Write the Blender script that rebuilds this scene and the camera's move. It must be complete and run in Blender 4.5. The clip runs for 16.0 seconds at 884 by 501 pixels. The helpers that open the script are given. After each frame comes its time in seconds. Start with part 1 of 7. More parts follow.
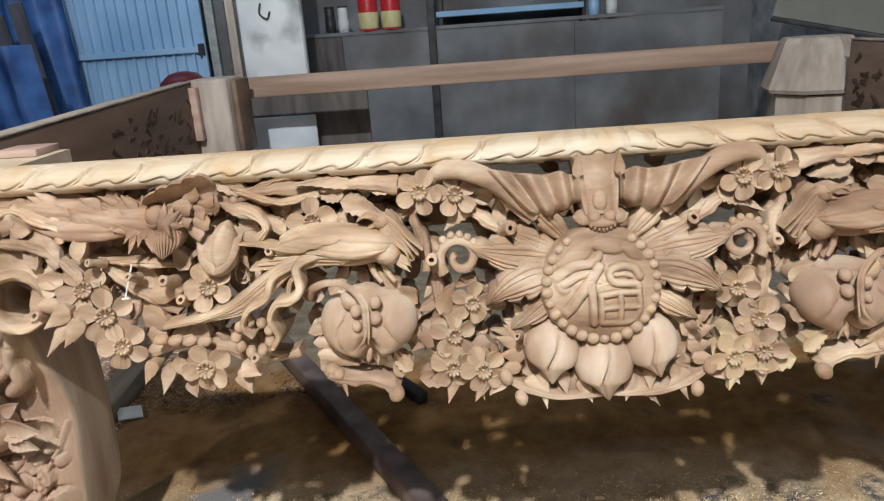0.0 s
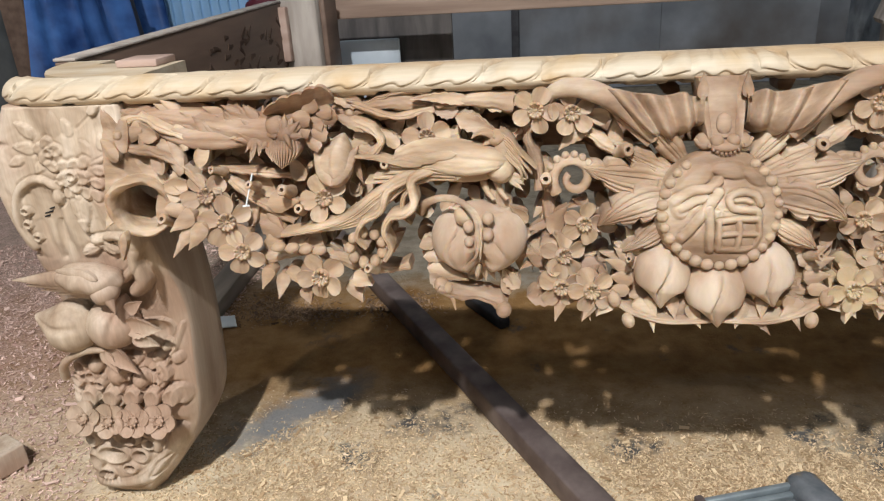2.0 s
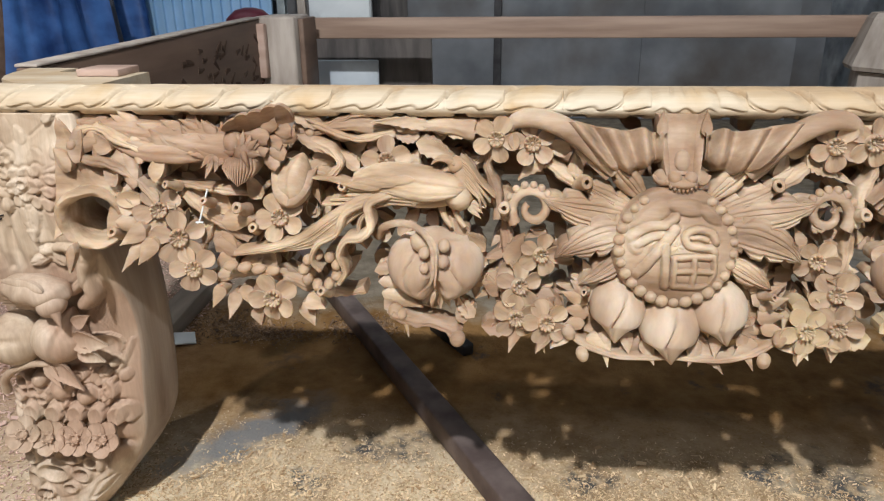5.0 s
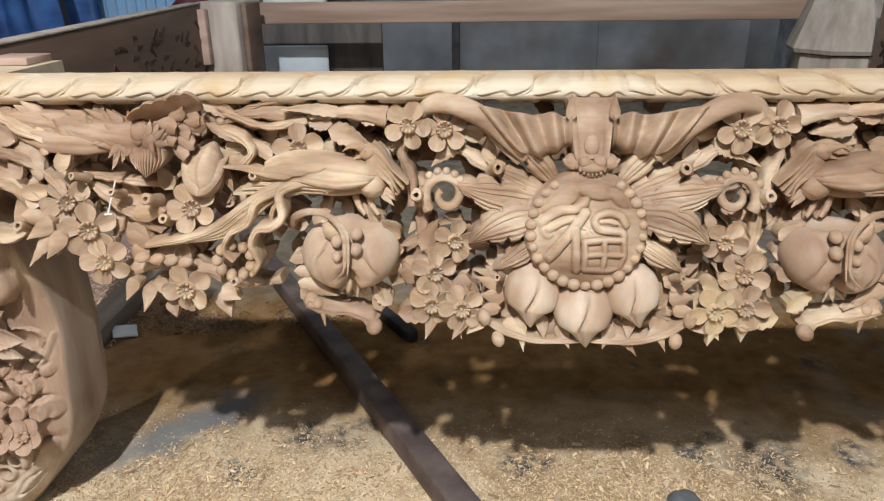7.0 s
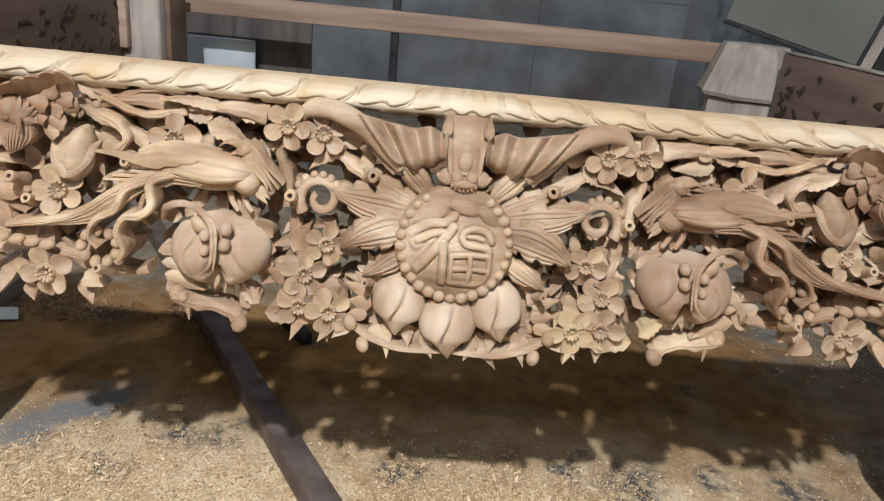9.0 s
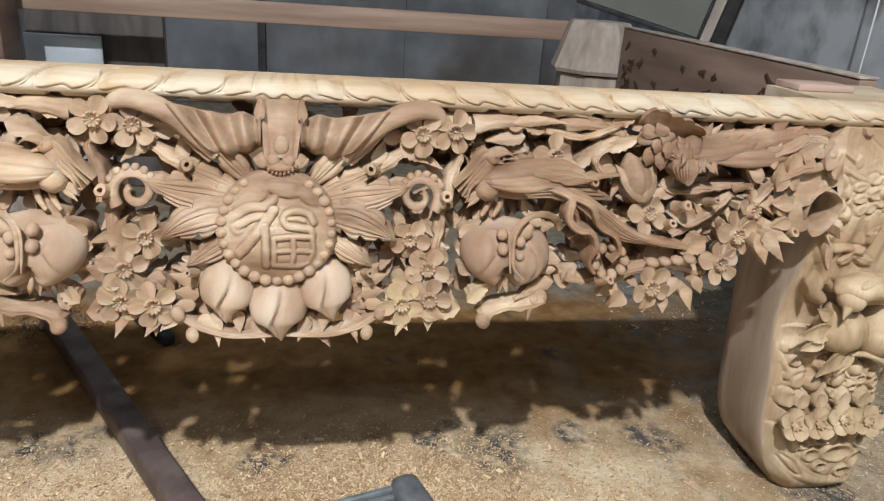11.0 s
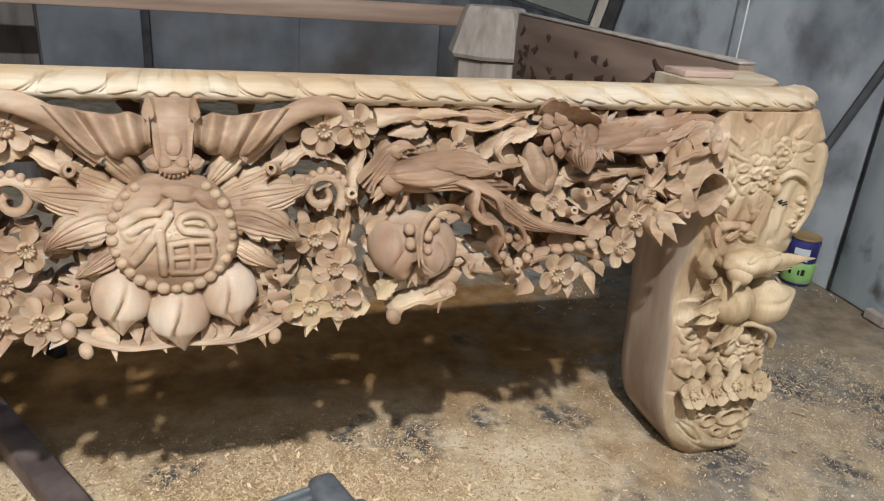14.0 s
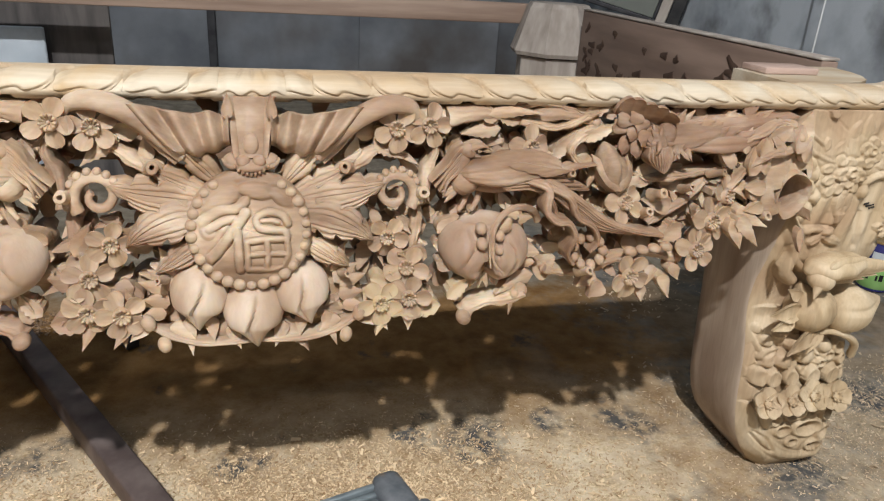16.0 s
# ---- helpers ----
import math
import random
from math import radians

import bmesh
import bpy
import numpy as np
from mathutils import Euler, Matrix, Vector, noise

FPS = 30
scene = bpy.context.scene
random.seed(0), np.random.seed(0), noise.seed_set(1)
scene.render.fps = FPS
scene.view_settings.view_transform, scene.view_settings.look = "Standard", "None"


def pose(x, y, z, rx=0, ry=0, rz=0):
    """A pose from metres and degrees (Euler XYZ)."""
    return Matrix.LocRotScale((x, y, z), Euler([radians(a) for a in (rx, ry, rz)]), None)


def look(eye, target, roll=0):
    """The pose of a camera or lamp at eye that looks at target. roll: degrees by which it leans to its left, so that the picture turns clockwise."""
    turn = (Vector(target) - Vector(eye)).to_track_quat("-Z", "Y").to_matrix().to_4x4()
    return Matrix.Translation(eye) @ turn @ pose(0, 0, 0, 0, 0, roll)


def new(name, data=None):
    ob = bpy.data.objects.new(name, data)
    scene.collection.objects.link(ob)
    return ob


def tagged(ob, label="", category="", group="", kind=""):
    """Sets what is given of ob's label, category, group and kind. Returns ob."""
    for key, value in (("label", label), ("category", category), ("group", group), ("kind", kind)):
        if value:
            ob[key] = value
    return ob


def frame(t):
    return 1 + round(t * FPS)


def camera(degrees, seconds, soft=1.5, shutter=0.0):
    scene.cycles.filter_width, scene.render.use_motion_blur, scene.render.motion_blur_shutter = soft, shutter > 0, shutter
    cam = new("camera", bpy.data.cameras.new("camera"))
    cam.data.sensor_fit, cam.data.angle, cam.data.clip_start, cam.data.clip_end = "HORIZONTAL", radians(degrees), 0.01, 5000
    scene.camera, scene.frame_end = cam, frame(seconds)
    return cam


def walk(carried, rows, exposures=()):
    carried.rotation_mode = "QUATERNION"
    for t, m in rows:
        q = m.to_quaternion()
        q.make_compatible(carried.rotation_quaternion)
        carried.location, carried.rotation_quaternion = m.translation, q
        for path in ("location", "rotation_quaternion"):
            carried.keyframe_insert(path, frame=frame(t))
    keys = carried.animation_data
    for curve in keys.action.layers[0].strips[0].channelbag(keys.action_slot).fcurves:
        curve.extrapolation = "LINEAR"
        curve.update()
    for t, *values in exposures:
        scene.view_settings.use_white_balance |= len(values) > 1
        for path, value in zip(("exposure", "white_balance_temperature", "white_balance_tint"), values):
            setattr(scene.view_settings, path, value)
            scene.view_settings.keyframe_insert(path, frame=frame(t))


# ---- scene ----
cam = camera(63.9, 16.0, soft=1.25)
PATH = [
    (0, (-0.18, -0.961, 0.92), (-0.25, 0.945, 0.318), -4.1),
    (0.5, (-0.197, -0.96, 0.918), (-0.33, 0.928, 0.271), -5.4),
    (1, (-0.211, -0.965, 0.913), (-0.377, 0.899, 0.206), -4.7),
    (1.5, (-0.227, -0.973, 0.907), (-0.43, 0.872, 0.161), -3.9),
    (2, (-0.251, -0.98, 0.905), (-0.495, 0.852, 0.141), -3.6),
    (2.5, (-0.266, -0.985, 0.902), (-0.54, 0.843, 0.139), -3.3),
    (3, (-0.258, -0.982, 0.904), (-0.542, 0.85, 0.154), -2.9),
    (3.5, (-0.251, -0.981, 0.906), (-0.525, 0.86, 0.175), -2.4),
    (4, (-0.242, -0.976, 0.905), (-0.488, 0.875, 0.19), -1.7),
    (6.5, (-0.167, -0.953, 0.904), (-0.285, 0.915, 0.199), -0.4),
    (7, (-0.142, -0.953, 0.904), (-0.252, 0.899, 0.158), -0.8),
    (7.5, (-0.129, -0.953, 0.901), (-0.224, 0.878, 0.102), 0.1),
    (8, (-0.109, -0.956, 0.905), (-0.173, 0.886, 0.127), 1.5),
    (8.5, (-0.088, -0.962, 0.905), (-0.106, 0.896, 0.164), 3.1),
    (8.7, (-0.075, -0.963, 0.909), (-0.057, 0.903, 0.189), 4.3),
    (10.8, (0.039, -0.999, 0.912), (0.347, 0.85, 0.215), 4.8),
    (11, (0.049, -1.001, 0.911), (0.395, 0.833, 0.192), 4.2),
    (11.5, (0.073, -1.007, 0.917), (0.714, 0.723, 0.146), 3.2),
    (12, (0.074, -1.011, 0.921), (0.756, 0.685, 0.111), 3.0),
    (12.5, (0.076, -1.012, 0.918), (0.769, 0.679, 0.104), 4.3),
    (13, (0.063, -1.004, 0.923), (0.734, 0.714, 0.149), 4.8),
    (13.5, (0.058, -0.996, 0.922), (0.696, 0.747, 0.177), 4.7),
    (14, (0.049, -0.988, 0.923), (0.65, 0.769, 0.181), 4.5),
    (14.5, (0.043, -0.983, 0.924), (0.603, 0.787, 0.18), 4.2),
    (15, (0.039, -0.979, 0.92), (0.567, 0.799, 0.171), 3.9),
    (15.5, (0.032, -0.975, 0.92), (0.523, 0.811, 0.167), 3.7),
    (16, (0.026, -0.971, 0.92), (0.485, 0.823, 0.163), 3.6),
]
walk(cam, [(t, look(eye, target, roll)) for t, eye, target, roll in PATH])

# ---- light ----
world = bpy.data.worlds.new("world")
scene.world = world
world.use_nodes = True
wn = world.node_tree.nodes
sky = wn.new("ShaderNodeTexSky")
sky.sky_type, sky.sun_disc, sky.sun_elevation, sky.sun_rotation = "NISHITA", False, radians(35), radians(200)
world.node_tree.links.new(sky.outputs[0], wn["Background"].inputs[0])
wn["Background"].inputs[1].default_value = 0.002


def lamp(name, kind, m, power, colour, **props):
    data = bpy.data.lights.new(name, kind)
    data.energy, data.color = power, colour
    if "size" in props:
        data.shape, data.size, data.size_y = "RECTANGLE", props["size"][0], props["size"][1]
    if "radius" in props:
        data.shadow_soft_size = props["radius"]
    ob = new(name, data)
    ob.matrix_world = m
    return ob


# main, spot and far lamps behind the viewer, placed from the cast shadows
lamp("work_lamp_light", "POINT", pose(-0.45, -2.42, 3.4), 770, (0.985, 0.983, 0.985), radius=0.05)
# cone narrowed on purpose to keep this light off the right-hand floor
left_spot = lamp("second_lamp_light", "SPOT", look((-2.25, -1.35, 3.0), (-0.90, 0.56, 0.0)), 80, (1.0, 0.96, 0.90), radius=0.04)
left_spot.data.spot_size, left_spot.data.spot_blend = radians(34), 0.8
lamp("far_lamp_light", "POINT", pose(-1.1, -3.6, 3.4), 80, (1.0, 0.96, 0.90), radius=0.05)
# unseen soft fill at the front, added to lift the darks
lamp("front_fill", "AREA", look((-0.6, -4.3, 1.9), (-0.6, 0, 0.9)), 0.35, (1.0, 0.90, 0.76), size=(5.0, 2.4))
# unseen cool fill, added to brighten only the back of the room
lamp("rear_fill", "AREA", look((-1.9, 2.3, 2.9), (-1.9, 4.4, 1.0)), 23, (0.74, 0.87, 1.0), size=(3.0, 1.2))


# ---- materials ----
def material(name, colours, scale=6.0, rough=0.6, metal=0.0, bump=0.2, bump_scale=60.0, stretch=(1, 1, 1), detail=6.0, spread=(0.35, 0.65), random_shift=0.0, spec=0.3, second=None, grain=0.0, soft_light=0.0):
    """Noise-mixed colours with a fine bump; second: (colour, scale, low, high) lays stains over them."""
    m = bpy.data.materials.new(name)
    m.use_nodes = True
    nt = m.node_tree
    n, ln = nt.nodes, nt.links
    b = n["Principled BSDF"]
    b.inputs["Roughness"].default_value, b.inputs["Metallic"].default_value = rough, metal
    b.inputs["Specular IOR Level"].default_value = spec
    if soft_light:
        b.inputs["Subsurface Weight"].default_value, b.inputs["Subsurface Scale"].default_value = soft_light, 0.005
        b.inputs["Subsurface Radius"].default_value = (1.0, 0.5, 0.22)
    tc, mp = n.new("ShaderNodeTexCoord"), n.new("ShaderNodeMapping")
    mp.inputs["Scale"].default_value = stretch
    ln.new(tc.outputs["Object"], mp.inputs[0])
    no, ramp = n.new("ShaderNodeTexNoise"), n.new("ShaderNodeValToRGB")
    no.inputs["Scale"].default_value, no.inputs["Detail"].default_value = scale, detail
    ln.new(mp.outputs[0], no.inputs[0])
    ln.new(no.outputs[0], ramp.inputs[0])
    els = ramp.color_ramp.elements
    els[0].position, els[1].position = spread
    els[0].color, els[1].color = (*colours[0], 1), (*colours[-1], 1)
    if len(colours) == 3:
        e = els.new(sum(spread) / 2)
        e.color = (*colours[1], 1)
    out = ramp.outputs[0]
    if second:
        n2, r2, mx = n.new("ShaderNodeTexNoise"), n.new("ShaderNodeMapRange"), n.new("ShaderNodeMixRGB")
        n2.inputs["Scale"].default_value, n2.inputs["Detail"].default_value = second[1], 5
        ln.new(tc.outputs["Object"], n2.inputs[0])
        r2.inputs[1].default_value, r2.inputs[2].default_value = second[2], second[3]
        ln.new(n2.outputs[0], r2.inputs[0])
        ln.new(r2.outputs[0], mx.inputs[0])
        ln.new(out, mx.inputs[1])
        mx.inputs[2].default_value = (*second[0], 1)
        out = mx.outputs[0]
    if grain:
        mg, ng, rg, mm = n.new("ShaderNodeMapping"), n.new("ShaderNodeTexNoise"), n.new("ShaderNodeMapRange"), n.new("ShaderNodeMixRGB")
        mg.inputs["Scale"].default_value = [0.06 if k == min(stretch) and stretch.count(k) == 1 else 1.0 for k in stretch]
        ng.inputs["Scale"].default_value, ng.inputs["Detail"].default_value = 210, 3
        ln.new(tc.outputs["Object"], mg.inputs[0])
        ln.new(mg.outputs[0], ng.inputs[0])
        rg.inputs[1].default_value, rg.inputs[2].default_value, rg.inputs[3].default_value, rg.inputs[4].default_value = 0.35, 0.65, 1 - grain, 1 + 0.5 * grain
        ln.new(ng.outputs[0], rg.inputs[0])
        mm.blend_type = "MULTIPLY"
        mm.inputs[0].default_value = 1.0
        ln.new(out, mm.inputs[1])
        ln.new(rg.outputs[0], mm.inputs[2])
        out = mm.outputs[0]
    if random_shift:
        oi, hs, mr = n.new("ShaderNodeObjectInfo"), n.new("ShaderNodeHueSaturation"), n.new("ShaderNodeMapRange")
        mr.inputs[3].default_value, mr.inputs[4].default_value = 1 - random_shift, 1 + random_shift
        ln.new(oi.outputs["Random"], mr.inputs[0])
        ln.new(mr.outputs[0], hs.inputs["Value"])
        mh = n.new("ShaderNodeMapRange")
        mh.inputs[3].default_value, mh.inputs[4].default_value = 0.5 - 0.02 * random_shift, 0.5 + 0.05 * random_shift
        ln.new(oi.outputs["Random"], mh.inputs[0])
        ln.new(mh.outputs[0], hs.inputs["Hue"])
        ln.new(out, hs.inputs["Color"])
        out = hs.outputs[0]
    ln.new(out, b.inputs["Base Color"])
    if bump:
        nb, bp = n.new("ShaderNodeTexNoise"), n.new("ShaderNodeBump")
        nb.inputs["Scale"].default_value, nb.inputs["Detail"].default_value = bump_scale, 4
        ln.new(mp.outputs[0], nb.inputs[0])
        bp.inputs["Strength"].default_value, bp.inputs["Distance"].default_value = bump, 0.002
        ln.new(nb.outputs[0], bp.inputs["Height"])
        ln.new(bp.outputs[0], b.inputs["Normal"])
    return m


WOOD = material("carved_wood", [(0.200, 0.122, 0.072), (0.390, 0.275, 0.187), (0.590, 0.473, 0.352)], 26, 0.58, soft_light=0.35, bump=0.75, bump_scale=110, stretch=(0.3, 1, 1), detail=9, spread=(0.28, 0.70), random_shift=0.11, second=((0.335, 0.215, 0.14), 7, 0.48, 0.72), grain=0.07)
WOOD_RED = material("brown_heart_carving", [(0.175, 0.100, 0.060), (0.315, 0.205, 0.135), (0.475, 0.350, 0.255)], 26, 0.58, soft_light=0.35, bump=0.75, bump_scale=110, stretch=(0.3, 1, 1), detail=9, spread=(0.28, 0.70), random_shift=0.10, second=((0.27, 0.155, 0.095), 7, 0.48, 0.72), grain=0.08)
WOOD_PALE = material("pale_rail_wood", [(0.42, 0.305, 0.192), (0.52, 0.43, 0.315), (0.595, 0.52, 0.405)], 7, 0.55, bump=0.15, bump_scale=110, stretch=(0.3, 2, 3), spec=0.3, second=((0.48, 0.345, 0.20), 13, 0.48, 0.72), grain=0.07)
WOOD_FRUIT = material("streaked_fruit_wood", [(0.315, 0.208, 0.142), (0.43, 0.315, 0.23), (0.61, 0.51, 0.41)], 9, 0.55, soft_light=0.35, bump=0.3, bump_scale=140, stretch=(1, 1, 0.5), detail=3, spread=(0.32, 0.66), random_shift=0.06, grain=0.04)
WOOD_SAP = material("yellow_sapwood", [(0.43, 0.315, 0.195), (0.53, 0.42, 0.28)], 12, 0.6, soft_light=0.35, bump=0.3, bump_scale=230)
WOOD_LEG = material("leg_wood", [(0.29, 0.205, 0.14), (0.445, 0.35, 0.26), (0.60, 0.51, 0.415)], 20, 0.6, bump=0.4, bump_scale=140, stretch=(1, 1, 0.25), detail=8, spread=(0.3, 0.7), random_shift=0.05, second=((0.37, 0.25, 0.18), 6, 0.46, 0.62), grain=0.09)
WOOD_LEG_SAP = material("leg_sapwood", [(0.33, 0.235, 0.135), (0.51, 0.395, 0.255), (0.62, 0.51, 0.36)], 20, 0.6, bump=0.4, bump_scale=140, stretch=(1, 1, 0.25), detail=8, spread=(0.3, 0.7), random_shift=0.05, second=((0.40, 0.27, 0.17), 5, 0.50, 0.68), grain=0.07)
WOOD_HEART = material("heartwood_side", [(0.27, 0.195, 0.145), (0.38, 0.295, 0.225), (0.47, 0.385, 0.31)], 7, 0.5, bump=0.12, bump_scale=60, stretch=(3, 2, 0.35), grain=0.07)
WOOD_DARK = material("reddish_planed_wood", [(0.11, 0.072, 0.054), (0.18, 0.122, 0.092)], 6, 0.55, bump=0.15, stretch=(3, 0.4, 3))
# lighter copy of the left rail's wood, for the better-lit right rail
WOOD_SIDE_LIT = material("lit_brown_side_wood", [(0.165, 0.115, 0.09), (0.27, 0.195, 0.155)], 6, 0.6, bump=0.15, stretch=(3, 0.4, 3))
WOOD_BACK = material("back_rail_wood", [(0.235, 0.163, 0.125), (0.345, 0.255, 0.202)], 6, 0.55, bump=0.12, stretch=(0.4, 3, 5))
OLDWOOD = material("old_grey_wood", [(0.06, 0.055, 0.055), (0.12, 0.11, 0.105)], 8, 0.8, bump=0.2, stretch=(3, 3, 0.5))
# planks' dim corner is put into this dark blue-grey colour
SHADE_WOOD = material("offcut_wood_in_shade", [(0.030, 0.034, 0.048), (0.065, 0.068, 0.085)], 8, 0.8, bump=0.2, stretch=(3, 3, 0.5))
# dark finish for the unseen ceiling and front wall, to cut bounced light
UNSEEN_DARK = material("unseen_dark_surface", [(0.012, 0.012, 0.013), (0.025, 0.025, 0.026)], 2, 0.7, bump=0.1)
PLANK = material("weathered_plank", [(0.17, 0.14, 0.112), (0.27, 0.23, 0.19)], 8, 0.75, bump=0.15, stretch=(3, 0.5, 3))
PINKWOOD = material("pinkish_block_wood", [(0.34, 0.235, 0.19), (0.46, 0.34, 0.285)], 8, 0.7, bump=0.1, stretch=(0.6, 3, 3))
GREYWOOD = material("dusty_grey_wood", [(0.27, 0.235, 0.205), (0.42, 0.375, 0.335)], 8, 0.75, bump=0.15, stretch=(3, 3, 0.6))
# dark tone painted in for the shade of cuts and holes
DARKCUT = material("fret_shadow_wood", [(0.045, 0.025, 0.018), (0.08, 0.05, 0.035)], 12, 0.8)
CONCRETE = material("grey_wall_render", [(0.115, 0.125, 0.14), (0.225, 0.24, 0.26)], 2.2, 0.85, bump=0.3, bump_scale=25, second=((0.105, 0.095, 0.09), 1.6, 0.46, 0.68))
COLUMN = material("dark_stained_concrete", [(0.085, 0.09, 0.09), (0.17, 0.175, 0.17)], 4, 0.85, bump=0.3, bump_scale=25)
SIDEWALL = material("stained_side_wall", [(0.19, 0.215, 0.245), (0.44, 0.48, 0.52)], 3.2, 0.85, bump=0.6, bump_scale=34, detail=12, spread=(0.38, 0.62), second=((0.13, 0.135, 0.14), 4.5, 0.53, 0.74))
WALLBLUE = material("blue_grey_steel_sheet", [(0.27, 0.325, 0.365), (0.46, 0.53, 0.58)], 6, 0.55, bump=0.3, bump_scale=30, stretch=(1, 1, 0.35), detail=10, second=((0.13, 0.13, 0.13), 9.0, 0.56, 0.72))
BRACE = material("grey_painted_steel", [(0.075, 0.08, 0.09), (0.12, 0.125, 0.135)], 8, 0.6, bump=0.1)
BAR = material("rusty_steel_bar", [(0.11, 0.082, 0.076), (0.22, 0.175, 0.16)], 14, 0.5, 0.35, bump=0.25)
DARKSTEEL = material("dark_steel", [(0.03, 0.03, 0.034), (0.06, 0.06, 0.065)], 14, 0.5, 0.5)
GUNGREY = material("grey_tool_casting", [(0.12, 0.135, 0.15), (0.22, 0.235, 0.25)], 30, 0.55, 0.3, second=((0.25, 0.20, 0.14), 25, 0.58, 0.7))
GUNLIGHT = material("pale_aluminium", [(0.22, 0.26, 0.28), (0.36, 0.41, 0.43)], 20, 0.4, 0.5)
RUBBER = material("black_rubber", [(0.012, 0.012, 0.014), (0.03, 0.03, 0.03)], 20, 0.6)
BLUEDOOR = material("blue_corrugated_steel", [(0.20, 0.38, 0.60), (0.34, 0.53, 0.76)], 1.5, 0.45, 0.1, bump=0.05)
DEEPBLUE = material("deep_blue_tarpaulin", [(0.010, 0.035, 0.13), (0.05, 0.14, 0.38)], 5, 0.5, bump=0.5, bump_scale=12)
WHITE = material("dirty_white_panel", [(0.50, 0.55, 0.58), (0.68, 0.72, 0.74)], 3, 0.5, bump=0.08, second=((0.26, 0.28, 0.30), 4, 0.52, 0.72))
CARD = material("dull_bluish_board", [(0.40, 0.46, 0.52), (0.54, 0.60, 0.65)], 5, 0.55, bump=0.08, second=((0.30, 0.33, 0.36), 7, 0.52, 0.72))
REDCAN = material("red_can_paint", [(0.42, 0.02, 0.03), (0.55, 0.04, 0.05)], 8, 0.4)
YELLOWLABEL = material("yellow_label", [(0.50, 0.46, 0.22), (0.62, 0.58, 0.34)], 12, 0.5)
GREENLABEL = material("green_label", [(0.22, 0.42, 0.13), (0.32, 0.53, 0.20)], 12, 0.45)
NAVYLABEL = material("navy_label", [(0.02, 0.02, 0.10), (0.05, 0.05, 0.20)], 12, 0.4)
TINLID = material("brass_coloured_lid", [(0.36, 0.24, 0.10), (0.48, 0.33, 0.15)], 12, 0.4, 0.4)
INK = material("black_ink", [(0.01, 0.01, 0.012), (0.02, 0.02, 0.02)], 10, 0.6, bump=0)
MAROON = material("maroon_plastic", [(0.06, 0.008, 0.015), (0.10, 0.015, 0.025)], 8, 0.4)
BOARD = material("grey_green_board", [(0.13, 0.14, 0.125), (0.18, 0.19, 0.17)], 2, 0.6, bump=0.05)
CABLE = material("white_cord", [(0.6, 0.62, 0.62), (0.7, 0.72, 0.72)], 8, 0.6, bump=0)


# ---- mesh helpers ----
def finish(bm, smooth=True):
    me = bpy.data.meshes.new("mesh")
    bmesh.ops.recalc_face_normals(bm, faces=bm.faces)
    for f in bm.faces:
        f.smooth = smooth
    for e in bm.edges:
        e.smooth = not (len(e.link_faces) == 2 and e.calc_face_angle(0) > 0.95)
    bm.to_mesh(me)
    bm.free()
    return me


def part(name, bm, mat, parent=None, label="", smooth=True):
    """One mesh object under a thing or a part."""
    me = finish(bm, smooth)
    me.materials.append(mat)
    ob = new(name, me)
    if parent is not None:
        ob.parent = parent
    if label:
        ob["label"] = label
    return ob


def shared(name, me, mat, parent, m):
    """A piece on shared mesh data."""
    if not me.materials:
        me.materials.append(mat)
    ob = new(name, me)
    ob.material_slots[0].link = "OBJECT"
    ob.material_slots[0].material = mat
    ob.parent, ob.matrix_basis = parent, m
    return ob


def thing(name, label, category, at=(0, 0, 0), group="", kind=""):
    ob = new(name)
    ob.location = at
    ob.empty_display_size = 0.05
    return tagged(ob, label, category, group, kind)


def box(bm, lo, hi, bevel=0.0, m=None):
    r = bmesh.ops.create_cube(bm, size=1)
    size, mid = [h - l for l, h in zip(lo, hi)], [(h + l) / 2 for l, h in zip(lo, hi)]
    for v in r["verts"]:
        v.co = Vector([c * s + d for c, s, d in zip(v.co, size, mid)])
    if bevel:
        es = list({e for v in r["verts"] for e in v.link_edges})
        out = bmesh.ops.bevel(bm, geom=es, offset=bevel, segments=2, affect="EDGES", profile=0.5)
        verts = out["verts"]
        if m is not None:
            for v in {v for f in out["faces"] for v in f.verts} | set(v for v in verts):
                v.co = m @ v.co
    elif m is not None:
        for v in r["verts"]:
            v.co = m @ v.co
    return bm


def boxm(lo, hi, bevel=0.0):
    return box(bmesh.new(), lo, hi, bevel)


def curve(pts, n=6):
    """Catmull-Rom points through pts."""
    p = [Vector(q) for q in pts]
    p = [2 * p[0] - p[1], *p, 2 * p[-1] - p[-2]]
    out = []
    for i in range(1, len(p) - 2):
        a, b, c, d = p[i - 1:i + 3]
        for k in range(n):
            t = k / n
            out.append(0.5 * (2 * b + (c - a) * t + (2 * a - 5 * b + 4 * c - d) * t * t + (3 * b - a - 3 * c + d) * t ** 3))
    return out + [p[-2]]


